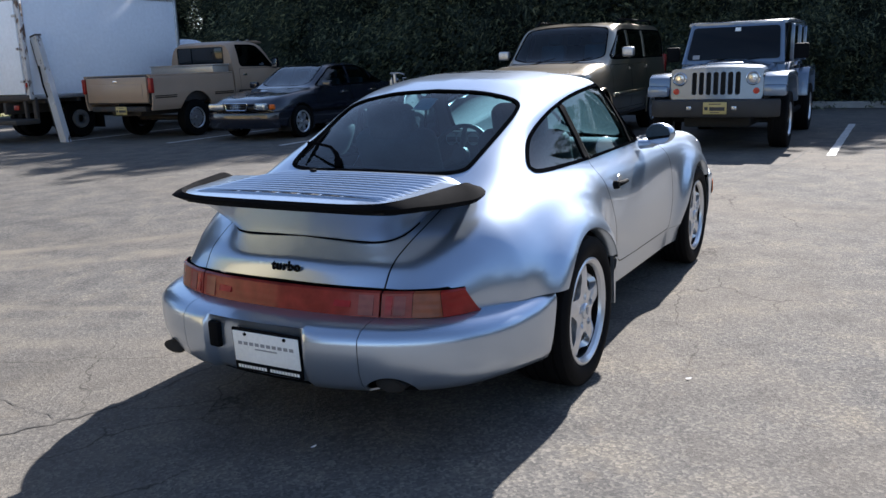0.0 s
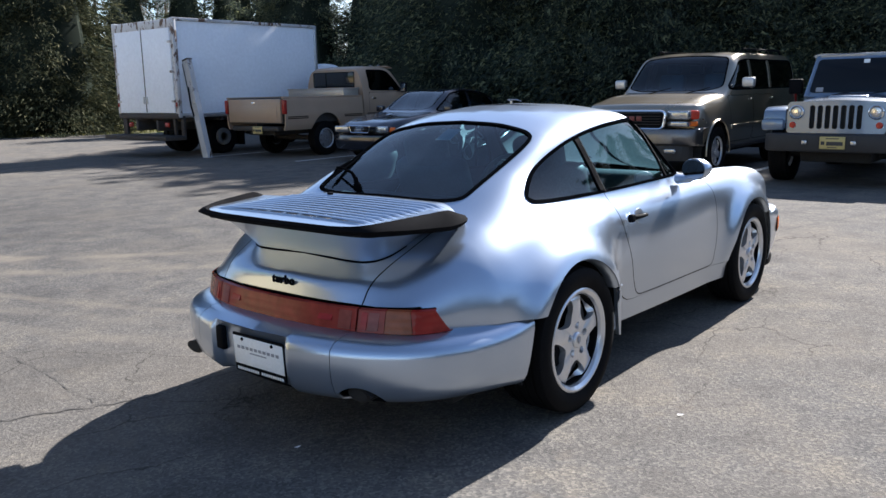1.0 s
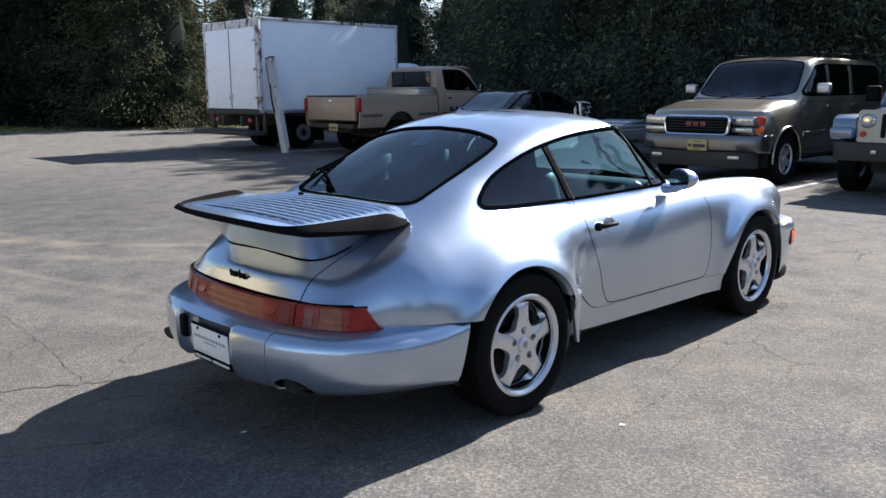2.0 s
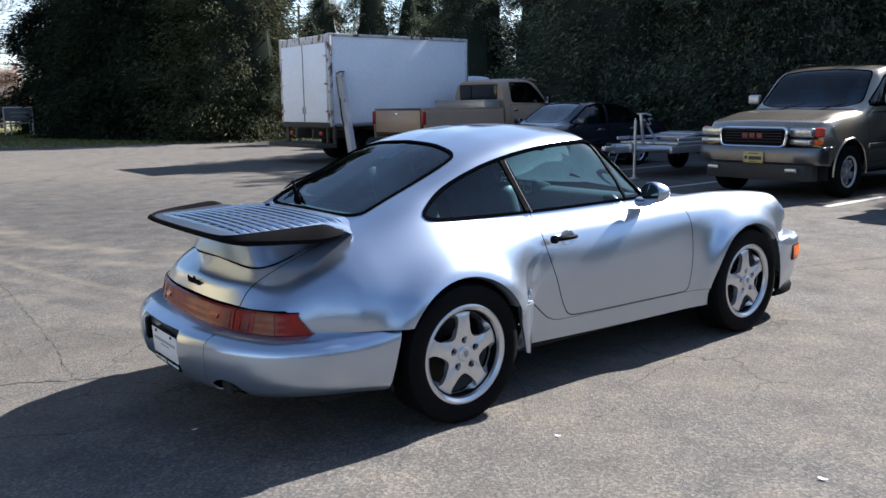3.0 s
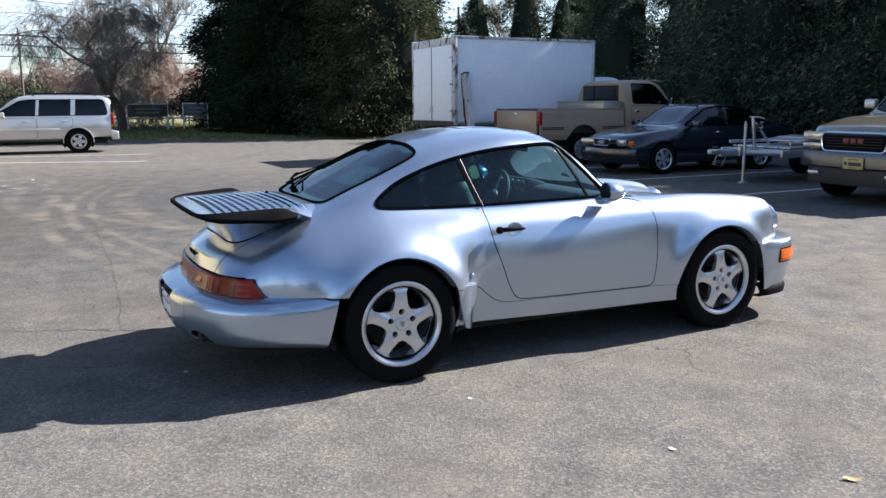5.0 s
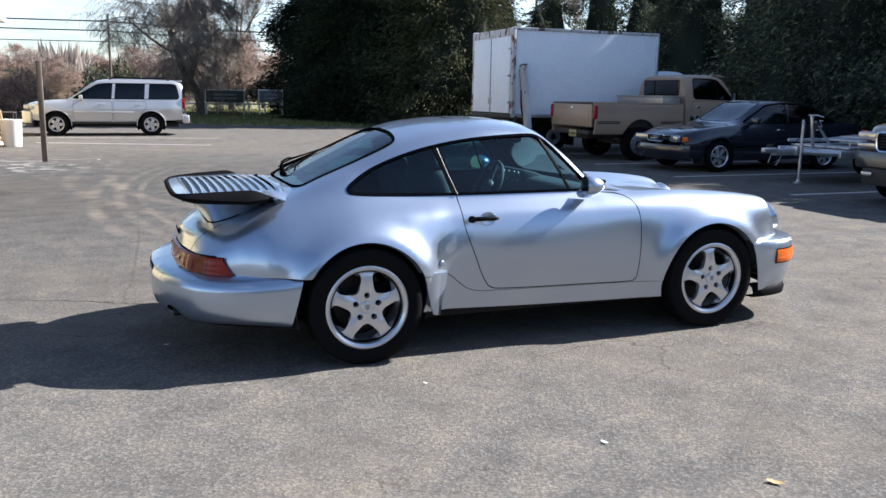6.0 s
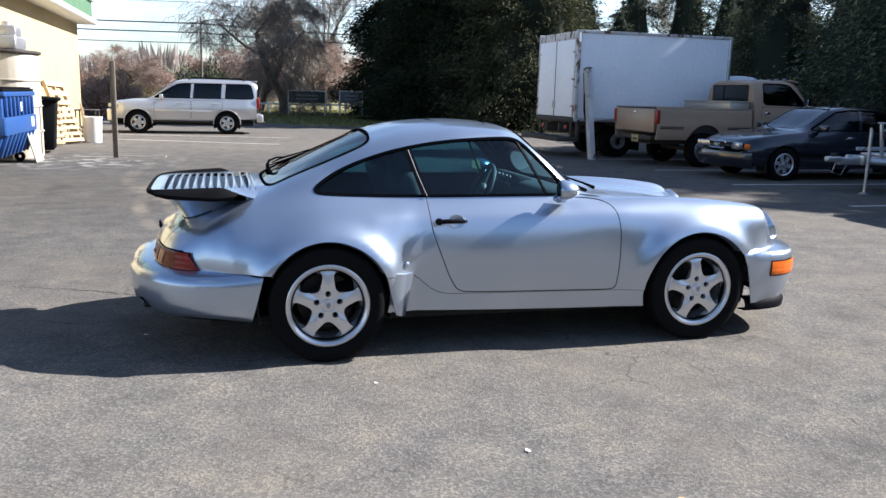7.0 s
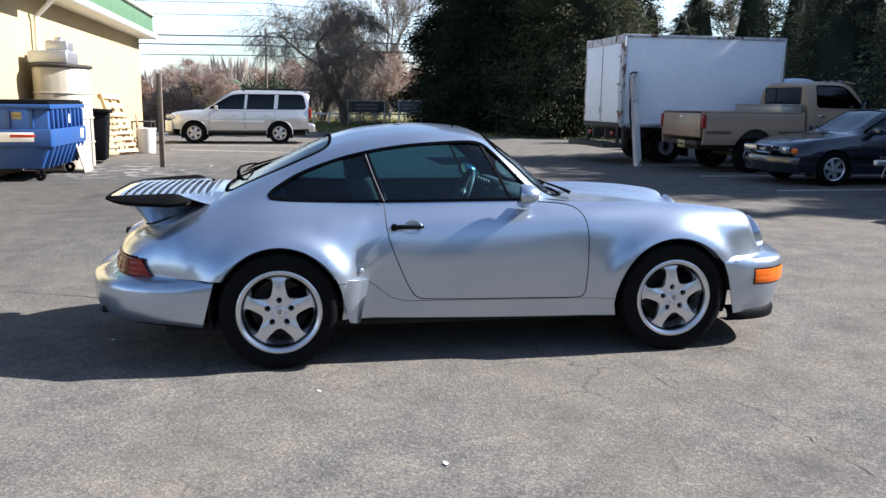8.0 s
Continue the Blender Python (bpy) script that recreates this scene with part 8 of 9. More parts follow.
# ---- bare trees ----
def bare_tree(seed, height, spread, depth, label, at, droop=0.0, material=TWIG, name="bare_tree", fine=0.010, upward=0.12):
    """A leafless tree: trunk and limbs, and thousands of twigs."""
    rnd = random.Random(seed)
    tree = thing(name, label, "tree", at, "bare trees")
    thickb = bmesh.new()
    V, Q = [], []

    def twig(p, q, r0, r1):
        d = (q - p).normalized()
        u = d.orthogonal().normalized()
        w = d.cross(u)
        base = len(V)
        for c, r in ((p, r0), (q, r1)):
            for k in range(3):
                a = 2.094 * k
                V.append(c + (u * math.cos(a) + w * math.sin(a)) * r)
        for k in range(3):
            Q.append((base + k, base + (k + 1) % 3, base + 3 + (k + 1) % 3, base + 3 + k))

    def grow(p, d, length, r, level):
        steps = 4
        pts, rad = [p], [r]
        for i in range(steps):
            d = (d + Vector((rnd.gauss(0, 0.16), rnd.gauss(0, 0.16), rnd.gauss(0, 0.10) + upward * 0.3 - droop * level * 0.10))).normalized()
            p = p + d * length / steps
            pts.append(p.copy())
            rad.append(r * (1 - 0.45 * (i + 1) / steps))
            if level < depth and i >= (1 if level else 2):
                for _ in range(2 if level < 2 else 2 + (i == steps - 1)):
                    ax = Vector((rnd.gauss(0, 1), rnd.gauss(0, 1), rnd.gauss(0, 0.6) + upward * 2)).normalized()
                    nd = (d * (0.75 if level else 0.45) + ax * (0.72 + 0.25 * spread)).normalized()
                    grow(p.copy(), nd, length * rnd.uniform(0.50, 0.78), rad[-1] * rnd.uniform(0.42, 0.62), level + 1)
        if level <= 1:
            bm_tube(pts, rad, 7, bm=thickb)
        else:
            for a, c, r0, r1 in zip(pts, pts[1:], rad, rad[1:]):
                twig(a, c, max(fine, r0), max(fine * 0.8, r1))
    grow(Vector((0, 0, -0.1)), Vector((0.02, 0, 1)), height * 0.42, height * 0.024, 0)
    part("trunk", thickb, BARK, tree)
    link("twig_crown", quick_mesh("twig_crown", [tuple(v) for v in V], Q, material), tree)
    return tree


bt = bare_tree(5, 12.5, 1.0, 5, "spreading leafless tree with drooping grey-brown twigs", pose(2.3, 47.0, 0), 0.7, TWIG, fine=0.009)
copy_thing(bt, pose(1.2, 53.0, 0, 0, 0, 140)).scale = (0.95, 0.95, 1.0)
tall = bare_tree(9, 15.0, 0.4, 4, "tall slim leafless tree against the sky", pose(8.6, 78.0, 0), 0.0, TWIG, fine=0.02, upward=0.35)
copy_thing(tall, pose(33, 74, 0, 0, 0, 80)).scale = (0.9, 0.9, 0.9)
copy_thing(tall, pose(40, 66, 0, 0, 0, 190)).scale = (1.0, 1.0, 0.95)
copy_thing(tall, pose(3.0, 84, 0, 0, 0, 300)).scale = (0.9, 0.9, 0.8)
red = bare_tree(14, 7.0, 0.9, 5, "low reddish-brown leafless tree", pose(5.6, 61.0, 0), 0.2, TWIG_RED, fine=0.011)
copy_thing(red, pose(9.0, 66.0, 0, 0, 0, 70)).scale = (1.1, 1.1, 1.0)
copy_thing(red, pose(1.5, 68.0, 0, 0, 0, 170)).scale = (1.1, 1.1, 0.9)
copy_thing(red, pose(-2.5, 76.0, 0, 0, 0, 260)).scale = (1.3, 1.3, 0.9)
copy_thing(red, pose(-9.5, 80.0, 0, 0, 0, 20)).scale = (1.3, 1.3, 0.9)
copy_thing(red, pose(-5.4, 58.0, 0, 0, 0, 110)).scale = (0.7, 0.7, 0.55)

# far woods all round: thin upright twigs in uneven clumps
rng = np.random.default_rng(77)
n = 120000
a = rng.uniform(0, 2 * math.pi, n)
dist = rng.uniform(110, 170, n)
crest = 5.2 + 1.4 * np.sin(a * 9) + 1.0 * np.sin(a * 23 + 1) + 0.8 * np.sin(a * 61 + 2)
h = np.maximum(1.0, crest * (0.40 + 0.60 * rng.beta(2.6, 1.8, n)))
base = np.stack([dist * np.cos(a), dist * np.sin(a), np.zeros(n)], axis=1)
side = np.stack([-np.sin(a), np.cos(a), np.zeros(n)], axis=1) * rng.uniform(0.015, 0.06, (n, 1))
lean = np.stack([rng.normal(0, 0.9, n), rng.normal(0, 0.9, n), h], axis=1)
V = np.stack([base - side, base + side, base + lean * np.array([1, 1, 0.8]) + side * 0.7, base + lean - side * 0.2], axis=1).reshape(-1, 3)
far = link("far_woods", quick_mesh("far_woods", V, np.arange(4 * n).reshape(-1, 4), HAZY_WOODS))
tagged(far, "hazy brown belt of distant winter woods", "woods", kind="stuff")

# grass on the verge
n = 26000
gx, gy = rng.uniform(-3, 17.5, n), rng.uniform(26.0, 60, n) ** 1.0
edge = np.interp(gx, [-4, -2, 0.5, 4.5, 9.5, 13.0, 16.6], [44, 36.5, 31.6, 29.6, 28.15, 26.0, 21.5])
ok = gy > edge + 0.05
C = np.stack([gx, gy, np.full(n, 0.02)], axis=1)[ok]
V, Q = sprays(rng, C, np.tile((0, 0, 1.2), (len(C), 1)), 0.13, 0.0)
tagged(link("verge_grass", quick_mesh("verge_grass", V, Q, GRASS)), "short dry yellow-green grass on the verge", "grass", kind="stuff")
n = 6000
C = np.stack([rng.uniform(16.8, 19, n), rng.uniform(-14, 22, n), np.full(n, 0.0)], axis=1)
V, Q = sprays(rng, C, np.tile((0, 0, 1.0), (n, 1)), 0.14, 0.0)
tagged(link("leaf_litter", quick_mesh("leaf_litter", V, Q, GRASS)), "dry grass and leaf litter under the trees", "grass", kind="stuff")

# ---- posts, poles, wires, signs ----
WEATHERED = surface("weathered_timber", (0.13, 0.105, 0.082), 0.9, 0, 0.3, 40, 5, 0.4)
POST_WHITE = chipped("chipped_white_paint", (0.52, 0.54, 0.57), (0.075, 0.05, 0.04), 5.0, 0.58)
POLE = surface("pole_timber", (0.13, 0.105, 0.085), 0.9, 0, 0.3, 30, 3, 0.4)
WIRE = surface("black_wire", (0.02, 0.02, 0.02), 0.6, 0, 0.1, 20, 3, 0)

gp = thing("steel_post", "leaning white-painted steel post with chipped rusty spots", "post", pose(6.98, 13.16, 0) @ Matrix.Rotation(radians(-13.5), 4, "X"))
part("beam", bm_prism([(-0.06, -0.095), (0.06, -0.095), (0.06, -0.083), (-0.045, -0.083), (-0.045, 0.083), (0.06, 0.083), (0.06, 0.095), (-0.06, 0.095)], 2.25, "z", -0.05), POST_WHITE, gp, smooth=0)
part("hinge_tab", bm_box((0.03, 0.15, 0.06), (-0.07, -0.02, 1.25), 0.004), RUST, gp)
part("hinge_tab", bm_box((0.03, 0.06, 0.05), (-0.07, -0.05, 0.80), 0.004), RUST, gp)
part("cap", bm_box((0.14, 0.215, 0.035), (0, 0, 2.21), 0.004), DARK_STEEL, gp)
part("edge_strip", bm_box((0.02, 0.016, 2.1), (-0.062, 0.100, 1.10), 0.003), DARK_STEEL, gp)
part("hanging_strap", bm_tube([(-0.10, 0.02, 1.6), (-0.13, 0.02, 1.2), (-0.11, 0.02, 0.95)], 0.02, 6), TRIM, gp)

wp = thing("timber_post", "weathered square timber post standing alone on asphalt", "post", pose(-3.73, 13.1, 0))
part("shaft", bm_box((0.10, 0.10, 1.97), (0, 0, 0.96), 0.008), WEATHERED, wp)


def utility_pole(x, y, h, arms, label, turn=0):
    p = thing("utility_pole", label, "pole", pose(x, y, 0, 0, 0, turn), "utility poles")
    part("shaft", bm_tube([(0, 0, -0.1), (0, 0, h)], [0.16, 0.11], 10), POLE, p)
    for z in arms:
        part("crossarm", bm_box((2.6, 0.11, 0.13), (0, 0.1, z), 0.01), POLE, p)
        for k in (-1.15, -0.7, 0.7, 1.15):
            part("insulator", bm_lathe([(0.05, 0), (0.06, 0.05), (0.03, 0.10), (0.05, 0.15), (0, 0.18)], 8, "z", (k, 0.1, z + 0.06)), STEEL, p)
    return p


utility_pole(34.0, 65.6, 10.2, (8.75, 7.95), "wooden utility pole with two crossarms above the trees")
utility_pole(42.2, 56.5, 10.5, (), "plain wooden utility pole above the evergreens", 20)
lp = thing("street_lamp", "slim grey street lamp with a long arm", "lamp", pose(-2.75, 60.0, 0))
part("shaft", bm_tube([(0, 0, 0), (0, 0, 6.6)], [0.10, 0.06], 10), POLE, lp)
part("arm", bm_tube([(0, 0, 6.2), (0.9, 0, 6.45), (1.6, 0, 6.45)], 0.035, 6), POLE, lp)
part("lamp_head", bm_box((0.55, 0.22, 0.14), (1.7, 0, 6.40), 0.05), DARK_STEEL, lp)
part("arm", bm_tube([(0, 0, 6.15), (-2.4, 0, 6.05), (-4.6, 0, 6.05)], 0.03, 6), POLE, lp)


def wire(p, q, sag, r=0.022):
    pts = [Vector(p).lerp(Vector(q), t) - Vector((0, 0, sag * 4 * t * (1 - t))) for t in np.linspace(0, 1, 15)]
    tagged(part("overhead_wire", bm_tube(pts, r, 5), WIRE), "black overhead cable strung between poles", "cable", "overhead wires")


for z0, z1, r in ((8.8, 8.7, 0.02), (7.9, 8.0, 0.02), (6.4, 6.9, 0.05), (5.75, 6.2, 0.045), (5.0, 5.5, 0.03)):
    wire((-45, 60.5, z0 + 0.4), (-2.75, 60.0, z0 - 0.3), 0.35, r)
    wire((-2.75, 60.0, z0 - 0.3), (34.0, 65.6, z1), 0.55, r)


def board_sign(x, y, w, z0, z1, panel, label):
    s = thing("board_sign", label, "sign", pose(x, y, 0, 0, 0, 4), "roadside boards")
    part("panel", bm_box((w, 0.05, z1 - z0), (0, 0, (z0 + z1) / 2), 0.008), panel, s)
    part("top_rail", bm_box((w + 0.1, 0.08, 0.07), (0, 0, z1 + 0.03), 0.008), PLATE_WHITE, s)
    for k in (-1, 1):
        part("leg", bm_box((0.09, 0.09, z1 + 0.04), (k * w / 2, 0.03, (z1 + 0.04) / 2 - 0.02), 0.006), PLATE_WHITE, s)
    for k in range(2):
        part("text_bar", bm_box((w * 0.6, 0.006, 0.09), (0, -0.028, z0 + (z1 - z0) * (0.35 + 0.3 * k)), 0), GREY_INK, s)
    return s


board_sign(3.55, 46.0, 2.2, 0.72, 1.42, surface("dark_board", (0.05, 0.065, 0.06), 0.6), "dark roadside board on white legs over grass")
board_sign(6.3, 46.4, 1.4, 0.75, 1.45, surface("blue_grey_board", (0.16, 0.18, 0.21), 0.6), "blue-grey roadside board on white legs")
fn = thing("rail_fence", "low pale rail fence along the far verge", "fence", pose(0, 47.5, 0))
for k in range(14):
    part("post", bm_box((0.09, 0.09, 0.75), (-1.5 + 0.95 * k, 0, 0.36), 0.008), PLATE_WHITE, fn)
part("rail", bm_box((12.4, 0.05, 0.10), (4.6, -0.06, 0.62), 0.008), PLATE_WHITE, fn)

# ---- the yellow building and what stands along its wall ----
STUCCO = surface("yellow_stucco", (0.42, 0.335, 0.185), 0.9, 0, 0.06, 90, 1.2, 0.25, dirt=(0.38, 0.30, 0.16))
GREEN = surface("green_fascia", (0.085, 0.17, 0.095), 0.5, 0, 0.1, 30, 2, 0.05)
WHITE_TRIM = surface("white_trim", (0.74, 0.74, 0.72), 0.5, 0, 0.06, 40, 3, 0.03)
ROOFING = surface("grey_roofing", (0.16, 0.155, 0.15), 0.9, 0, 0.3, 40, 3, 0.3)
bd = thing("shop_building", "low yellow stucco building with green fascia and white gutter", "building", pose(0, 0, 0))
part("wall", bm_box((9.0, 22.2, 3.55), (-10.75, 15.1, 1.775), 0.01), STUCCO, bd, "sunlit yellow stucco wall")
part("end_wall", bm_box((8.6, 5.0, 3.7), (-10.3, 6.0, 1.85), 0.01), STUCCO, bd)
part("soffit", bm_box((0.55, 22.5, 0.05), (-6.02, 15.1, 3.52), 0.006), WHITE_TRIM, bd)
part("gutter", bm_prism(chaikin([(-5.78, 3.48), (-5.66, 3.50), (-5.62, 3.62), (-5.64, 3.66), (-5.80, 3.66)], 1), 22.6, "y", 3.8), WHITE_TRIM, bd, "white gutter")
part("fascia", bm_box((0.10, 22.5, 0.62), (-5.83, 15.1, 3.96), 0.01), GREEN, bd, "green fascia boards")
part("coping", bm_box((0.26, 22.7, 0.07), (-5.80, 15.1, 4.30), 0.012), WHITE_TRIM, bd)
part("near_canopy", bm_box((1.0, 6.2, 0.12), (-5.72, 9.6, 3.72), 0.02), WHITE_TRIM, bd, "white canopy edge")
part("near_fascia", bm_box((0.12, 6.2, 0.9), (-5.24, 9.6, 4.22), 0.02), GREEN, bd)
part("roof", bm_box((9.4, 22.4, 0.12), (-10.6, 15.1, 4.18), 0.01), ROOFING, bd)
part("downpipe", bm_tube([(-5.72, 13.4, 3.75), (-5.72, 13.4, 3.45), (-6.14, 13.5, 3.05), (-6.16, 13.5, 0.0)], 0.055, 8), WHITE_TRIM, bd, "pale downpipe")
part("rooftop_unit", bm_box((0.9, 0.9, 0.6), (-8.0, 24.5, 4.5), 0.03), STEEL, bd)

BLUE = surface("blue_skip_paint", (0.014, 0.062, 0.215), 0.45, 0, 0.12, 25, 3, 0.08, dirt=(0.025, 0.06, 0.14))
sk = thing("dumpster", "blue steel wheeled dumpster with black lid and ribbed side", "dumpster", pose(-6.05, 11.1, 0))
part("body", bm_prism([(-0.95, 0.22), (0.80, 0.22), (0.95, 0.62), (0.95, 1.26), (-0.95, 1.26)], 2.3, "y", -1.15, 0.015), BLUE, sk)
part("top_rim", bm_box((2.02, 2.42, 0.08), (0, 0, 1.27), 0.015), BLUE, sk)
part("mid_band", bm_box((0.16, 2.40, 0.30), (0.93, 0, 0.74), 0.02), BLUE, sk)
part("front_band", bm_box((2.0, 0.12, 0.30), (0, -1.17, 0.74), 0.02), BLUE, sk)
for k in range(8):
    part("side_rib", bm_box((0.09, 0.07, 0.33), (0.965, -1.02 + 0.29 * k, 1.06), 0.015), BLUE, sk)
    part("lower_rib", bm_box((0.09, 0.06, 0.42), (0.90, -1.02 + 0.29 * k, 0.42), 0.015, 2, Matrix.Rotation(radians(20), 4, "Y")), BLUE, sk)
for k in range(5):
    part("front_rib", bm_box((0.06, 0.06, 0.30), (-0.75 + 0.36 * k, -1.165, 1.06), 0.012), BLUE, sk)
for k in range(2):
    lid = part("lid", bm_box((1.98, 1.18, 0.05), (0, -0.6 + 1.2 * k, 1.335), 0.015), TRIM, sk, "black plastic lid")
    for j in range(6):
        part("lid_rib", bm_box((1.9, 0.06, 0.03), (0, -1.1 + 1.2 * k + 0.2 * j, 1.37), 0.01), TRIM, lid)
for sx in (-0.75, 0.72):
    for sy in (-1.0, 1.0):
        w = part("caster", bm_lathe([(0.03, -0.03), (0.085, -0.03), (0.095, -0.015), (0.095, 0.015), (0.085, 0.03), (0.03, 0.03)], 18, "y", (sx, sy, 0.095), closed=True), RUBBER, sk)
        part("caster_fork", bm_box((0.07, 0.09, 0.13), (sx - 0.02, sy, 0.19), 0.012), DARK_STEEL, w)
part("sticker", bm_box((0.16, 0.006, 0.12), (0.45, -1.152, 1.12), 0.002), PLATE_YELLOW, sk, "yellow size sticker")
lettering("2yd", 0.09, INK, sk, pose(0.45, -1.157, 1.115, 90, 0, 0), extrude=0.001)
part("warning_label", bm_box((0.75, 0.006, 0.16), (0.35, -1.232, 0.76), 0.002), PLATE_WHITE, sk)
part("warning_stripe", bm_box((0.40, 0.004, 0.05), (0.55, -1.236, 0.78), 0.001), RED_ORANGE, sk)
part("side_label", bm_box((0.006, 0.20, 0.18), (1.013, 0.85, 0.76), 0.002), PLATE_WHITE, sk)
part("side_mark", bm_box((0.004, 0.10, 0.16), (1.012, -0.02, 1.05), 0.002), PLATE_WHITE, sk)

CREAM = surface("cream_plastic", (0.42, 0.385, 0.31), 0.5, 0, 0.08, 30, 2, 0.05)
tk = thing("storage_tank", "large cream plastic tank with a dark rim beside the wall", "tank", pose(-5.62, 13.1, 0))
part("tank_body", bm_prism(chaikin([(-0.48, -0.75), (0.25, -0.75), (0.5, -0.4), (0.5, 0.4), (0.3, 0.75), (-0.48, 0.75)], 2), 2.02, "z", 0.0, 0.03), CREAM, tk)
part("tank_rim", bm_prism(chaikin([(-0.52, -0.80), (0.28, -0.80), (0.55, -0.42), (0.55, 0.42), (0.33, 0.80), (-0.52, 0.80)], 2), 0.06, "z", 2.02, 0.015), DARK_STEEL, tk)
for k in range(3):
    part("tank_band", bm_prism(chaikin([(-0.50, -0.775), (0.265, -0.775), (0.522, -0.41), (0.522, 0.41), (0.315, 0.775), (-0.50, 0.775)], 2), 0.03, "z", 0.5 + 0.5 * k, 0.008), CREAM, tk)
bx = thing("grey_box", "grey weathered box lying on the cream tank", "box", pose(-5.72, 12.95, 2.08))
part("box_body", bm_box((0.75, 0.9, 0.26), (0, 0, 0.13), 0.05, 3), STEEL, bx)
b2 = thing("fan_housing", "small grey fan housing on top of a box", "fan", pose(-5.64, 13.15, 2.34))
part("housing", bm_box((0.45, 0.5, 0.22), (0, 0, 0.11), 0.06, 3), STEEL, b2)
part("knob", bm_lathe([(0.09, 0.22), (0.09, 0.28), (0.05, 0.30), (0, 0.30)], 14, "z"), STEEL, b2)

bn = thing("wheelie_bin", "black plastic wheeled bin by the wall", "bin", pose(-5.40, 14.45, 0, 0, 0, 6))
bn.scale = (1.25, 1.25, 1.08)
part("body", bm_prism([(-0.22, 0.06), (0.23, 0.06), (0.29, 1.02), (-0.31, 1.02)], 0.62, "y", -0.31, 0.03), TRIM, bn)
part("lid", bm_box((0.68, 0.68, 0.08), (0.0, 0, 1.07), 0.03, 3, Matrix.Rotation(radians(4), 4, "Y")), TRIM, bn)
part("handle", bm_tube([(-0.31, -0.2, 1.0), (-0.34, -0.2, 1.03), (-0.34, 0.2, 1.03), (-0.31, 0.2, 1.0)], 0.016, 6), TRIM, bn)
for s in (-1, 1):
    part("wheel", bm_lathe([(0.02, -0.025), (0.09, -0.025), (0.10, 0), (0.09, 0.025), (0.02, 0.025)], 18, "y", (-0.20, s * 0.25, 0.10), closed=True), RUBBER, bn)

PALLET = surface("pallet_wood", (0.46, 0.345, 0.21), 0.85, 0, 0.2, 45, 5, 0.25, per_piece=0.25)


def pallet(at, label):
    p = thing("pallet", label, "pallet", at, "wooden pallets")
    for k in range(3):
        part("stringer", bm_box((1.10, 0.04, 0.09), (0.55, -0.45 + 0.45 * k, 0.0), 0.004), PALLET, p)
    for k in range(7):
        part("slat", bm_box((0.09, 1.0, 0.018), (0.05 + 0.165 * k, 0, 0.055), 0.003), PALLET, p)
    for k in range(3):
        part("slat", bm_box((0.09, 1.0, 0.018), (0.05 + 0.50 * k, 0, -0.055), 0.003), PALLET, p)
    return p


pallet(pose(-5.30, 17.05, 0.04, 0, -64, 140), "bare wooden pallet leaning upright against the wall")
pallet(pose(-5.22, 17.70, 0.04, 8, -68, 150), "long wooden pallet leaning against another").scale = (1.45, 0.8, 1.0)
pallet(pose(-5.62, 16.2, 0.04, 0, -78, 118), "grey wooden pallet standing behind a bin").scale = (0.95, 0.85, 1.0)
for k, (y, z) in enumerate(((18.3, 1.0), (17.75, 0.9))):
    pl = thing("plank", "loose upright timber plank by the pallets", "plank", pose(-5.0 + 0.1 * k, y, 0, -4, -7, 10), "loose planks")
    part("board", bm_box((0.05, 0.14, z), (0, 0, z / 2), 0.004), PALLET, pl)
bk = thing("barrel", "white plastic drum standing beside the pallets", "barrel", pose(-4.80, 17.85, 0))
part("drum", bm_lathe([(0.0, 0.0), (0.20, 0.0), (0.215, 0.03), (0.24, 0.60), (0.255, 0.63), (0.255, 0.66), (0.235, 0.66), (0.22, 0.60), (0.0, 0.58)], 28, "z"), WHITE_TRIM, bk)
cr = thing("metal_cart", "small dark metal cart by the drum", "cart", pose(-5.15, 19.6, 0))
for sx in (-0.25, 0.25):
    for sy in (-0.35, 0.35):
        part("leg", bm_tube([(sx, sy, 0), (sx, sy, 0.80)], 0.02, 6), DARK_STEEL, cr)
part("shelf", bm_box((0.56, 0.76, 0.03), (0, 0, 0.78), 0.008), DARK_STEEL, cr)
part("shelf", bm_box((0.56, 0.76, 0.03), (0, 0, 0.32), 0.008), DARK_STEEL, cr)
sb = thing("splash_board", "pale sheet of board leaning by the dumpster", "board", pose(-4.98, 12.05, 0, 0, -14, 0))
part("sheet", bm_prism([(-0.35, 0.0), (0.35, 0.0), (0.18, 1.1), (-0.35, 1.15)], 0.02, "x", 0, 0.003), CREAM, sb)

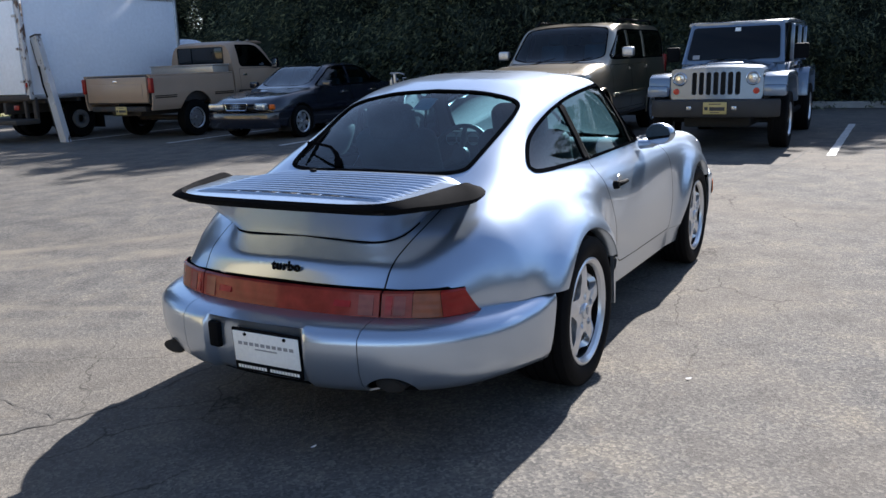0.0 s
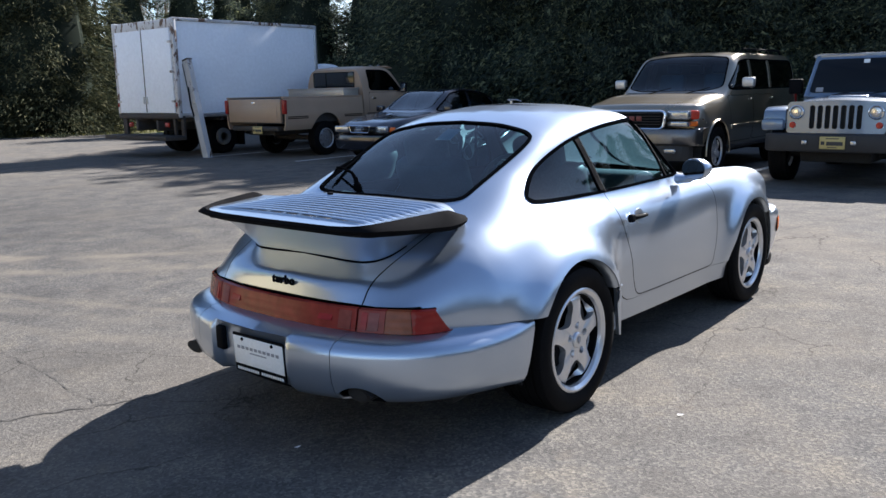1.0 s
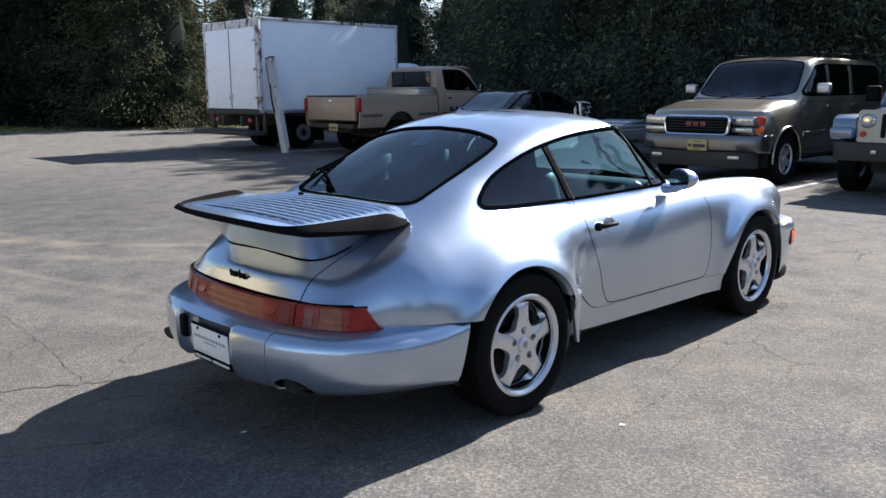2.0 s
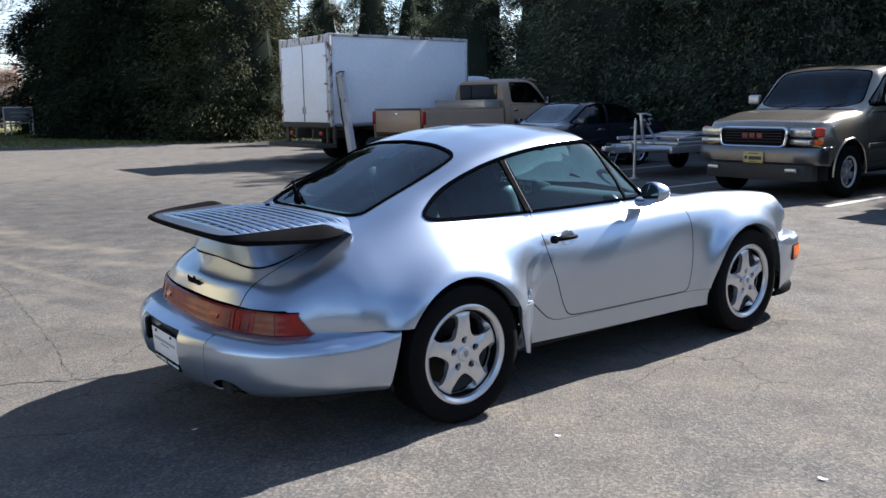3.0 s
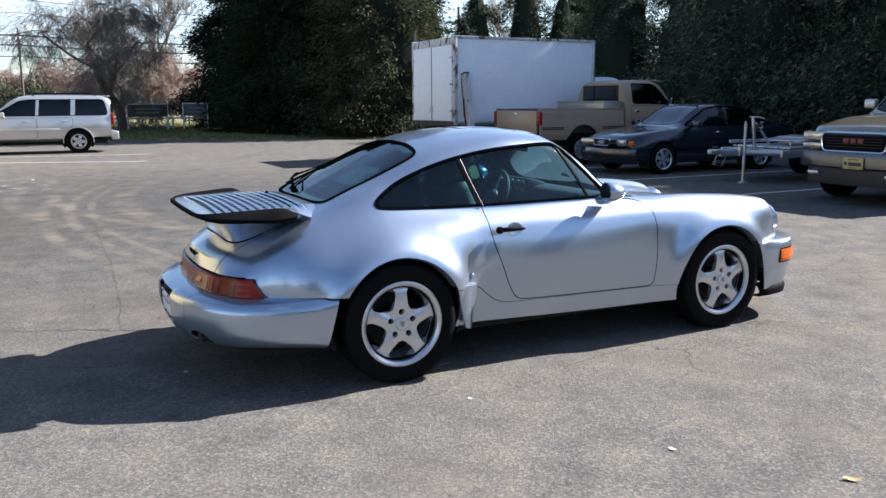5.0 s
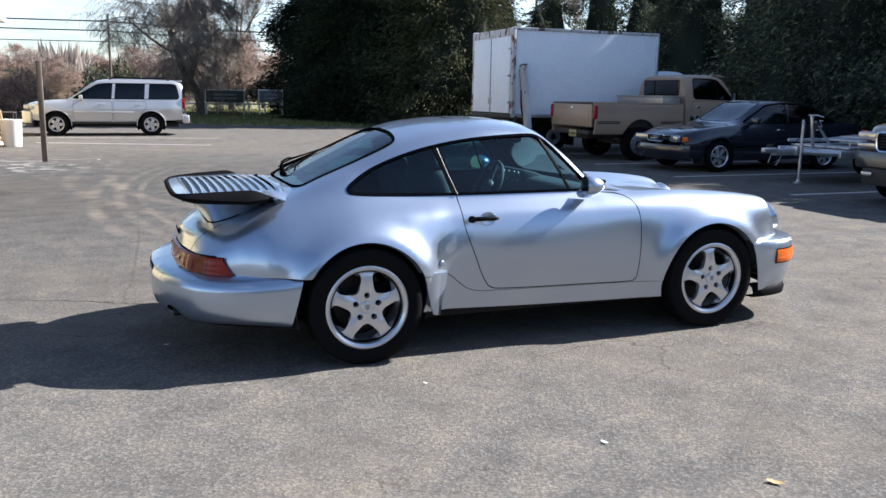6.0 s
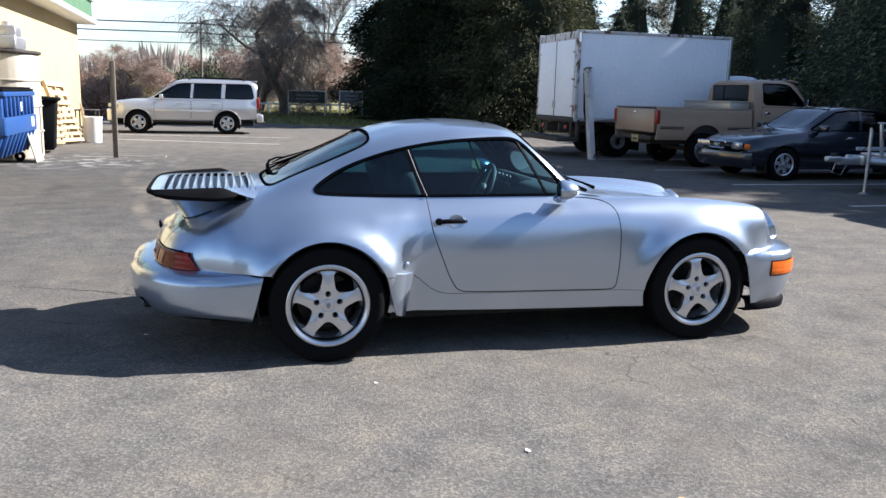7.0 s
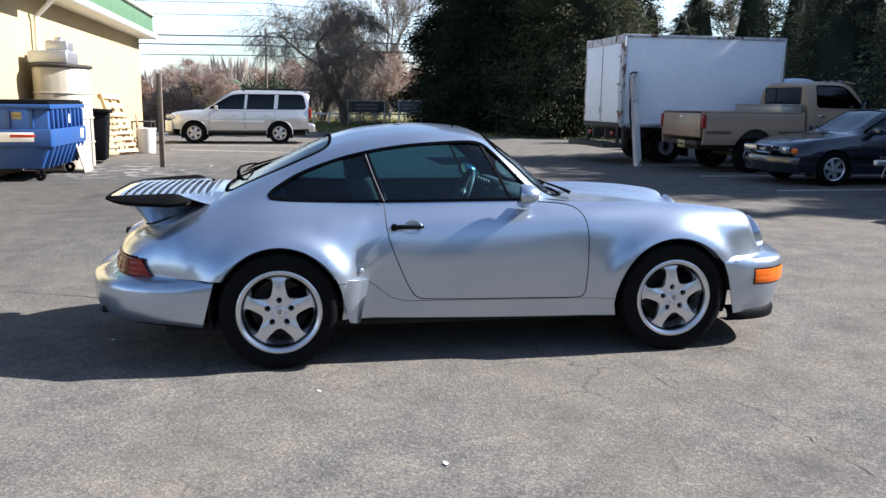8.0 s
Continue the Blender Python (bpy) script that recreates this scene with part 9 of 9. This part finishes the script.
# far shop roof with green gable beyond the road
fs = thing("far_shop", "small far pavilion with a green roof among bare trees", "building", pose(-9.5, 92, 0))
part("wall", bm_box((7, 5, 2.6), (0, 0, 1.3), 0.02), STUCCO, fs)
part("roof", bm_prism([(-4.2, 2.6), (4.2, 2.6), (2.2, 3.7), (-2.2, 3.7)], 6.0, "y", -3.0, 0.02), GREEN, fs)
b3 = shrub(340, pose(-6.6, 38.0, 0), 1.7, 1.9, leaf_of("brown_hedge", [(0.26, 0.17, 0.13), (0.34, 0.23, 0.18), (0.40, 0.29, 0.23)], 0.9, 0.4), 5200, 0.24, "round brown winter hedge bush")
copy_thing(b3, pose(-8.8, 41.0, 0, 0, 0, 90)).scale = (1.2, 1.2, 1.1)
b4 = shrub(341, pose(-4.0, 62.0, 0), 1.9, 2.9, NEEDLES, 2600, 0.34, "dark green conical evergreen bush")
copy_thing(b4, pose(-2.0, 64.0, 0, 0, 0, 60)).scale = (0.9, 0.9, 1.15)

# ---- small litter on the asphalt ----
LEAF_TAN = surface("dry_leaf", (0.42, 0.28, 0.13), 0.8, 0, 0.2, 60, 10, 0.2)
rl = random.Random(5)
for x, y, s, m_, nm in ((-0.47, -2.165, 0.011, PLATE_WHITE, "paper_scrap"), (-0.94, -1.24, 0.008, PLATE_WHITE, "paper_scrap"), (-2.75, 13.3, 0.02, PLATE_WHITE, "paper_scrap"), (1.6, -2.4, 0.025, LEAF_TAN, "dry_leaf"), (-0.05, -2.7, 0.02, LEAF_TAN, "dry_leaf"), (-2.13, -0.16, 0.008, PLATE_WHITE, "paper_scrap")):
    b = bmesh.new()
    pts = [(s * 1.6 * math.cos(a) * (1 + 0.3 * math.sin(3 * a)), s * 0.8 * math.sin(a), 0.006 + 0.012 * (math.cos(a) ** 2) * s / 0.03) for a in np.linspace(0, 2 * math.pi, 11)[:-1]]
    vs = [b.verts.new(p) for p in pts]
    c = b.verts.new((0, 0, 0.004))
    for k in range(10):
        b.faces.new((vs[k], vs[(k + 1) % 10], c))
    ob = part(nm, b, m_, None, at=pose(x, y, 0.0, 0, 0, rl.uniform(0, 180)))
    tagged(ob, "curled dry brown leaf on asphalt" if nm == "dry_leaf" else "small white scrap of paper on asphalt", "leaf" if nm == "dry_leaf" else "litter", "litter")
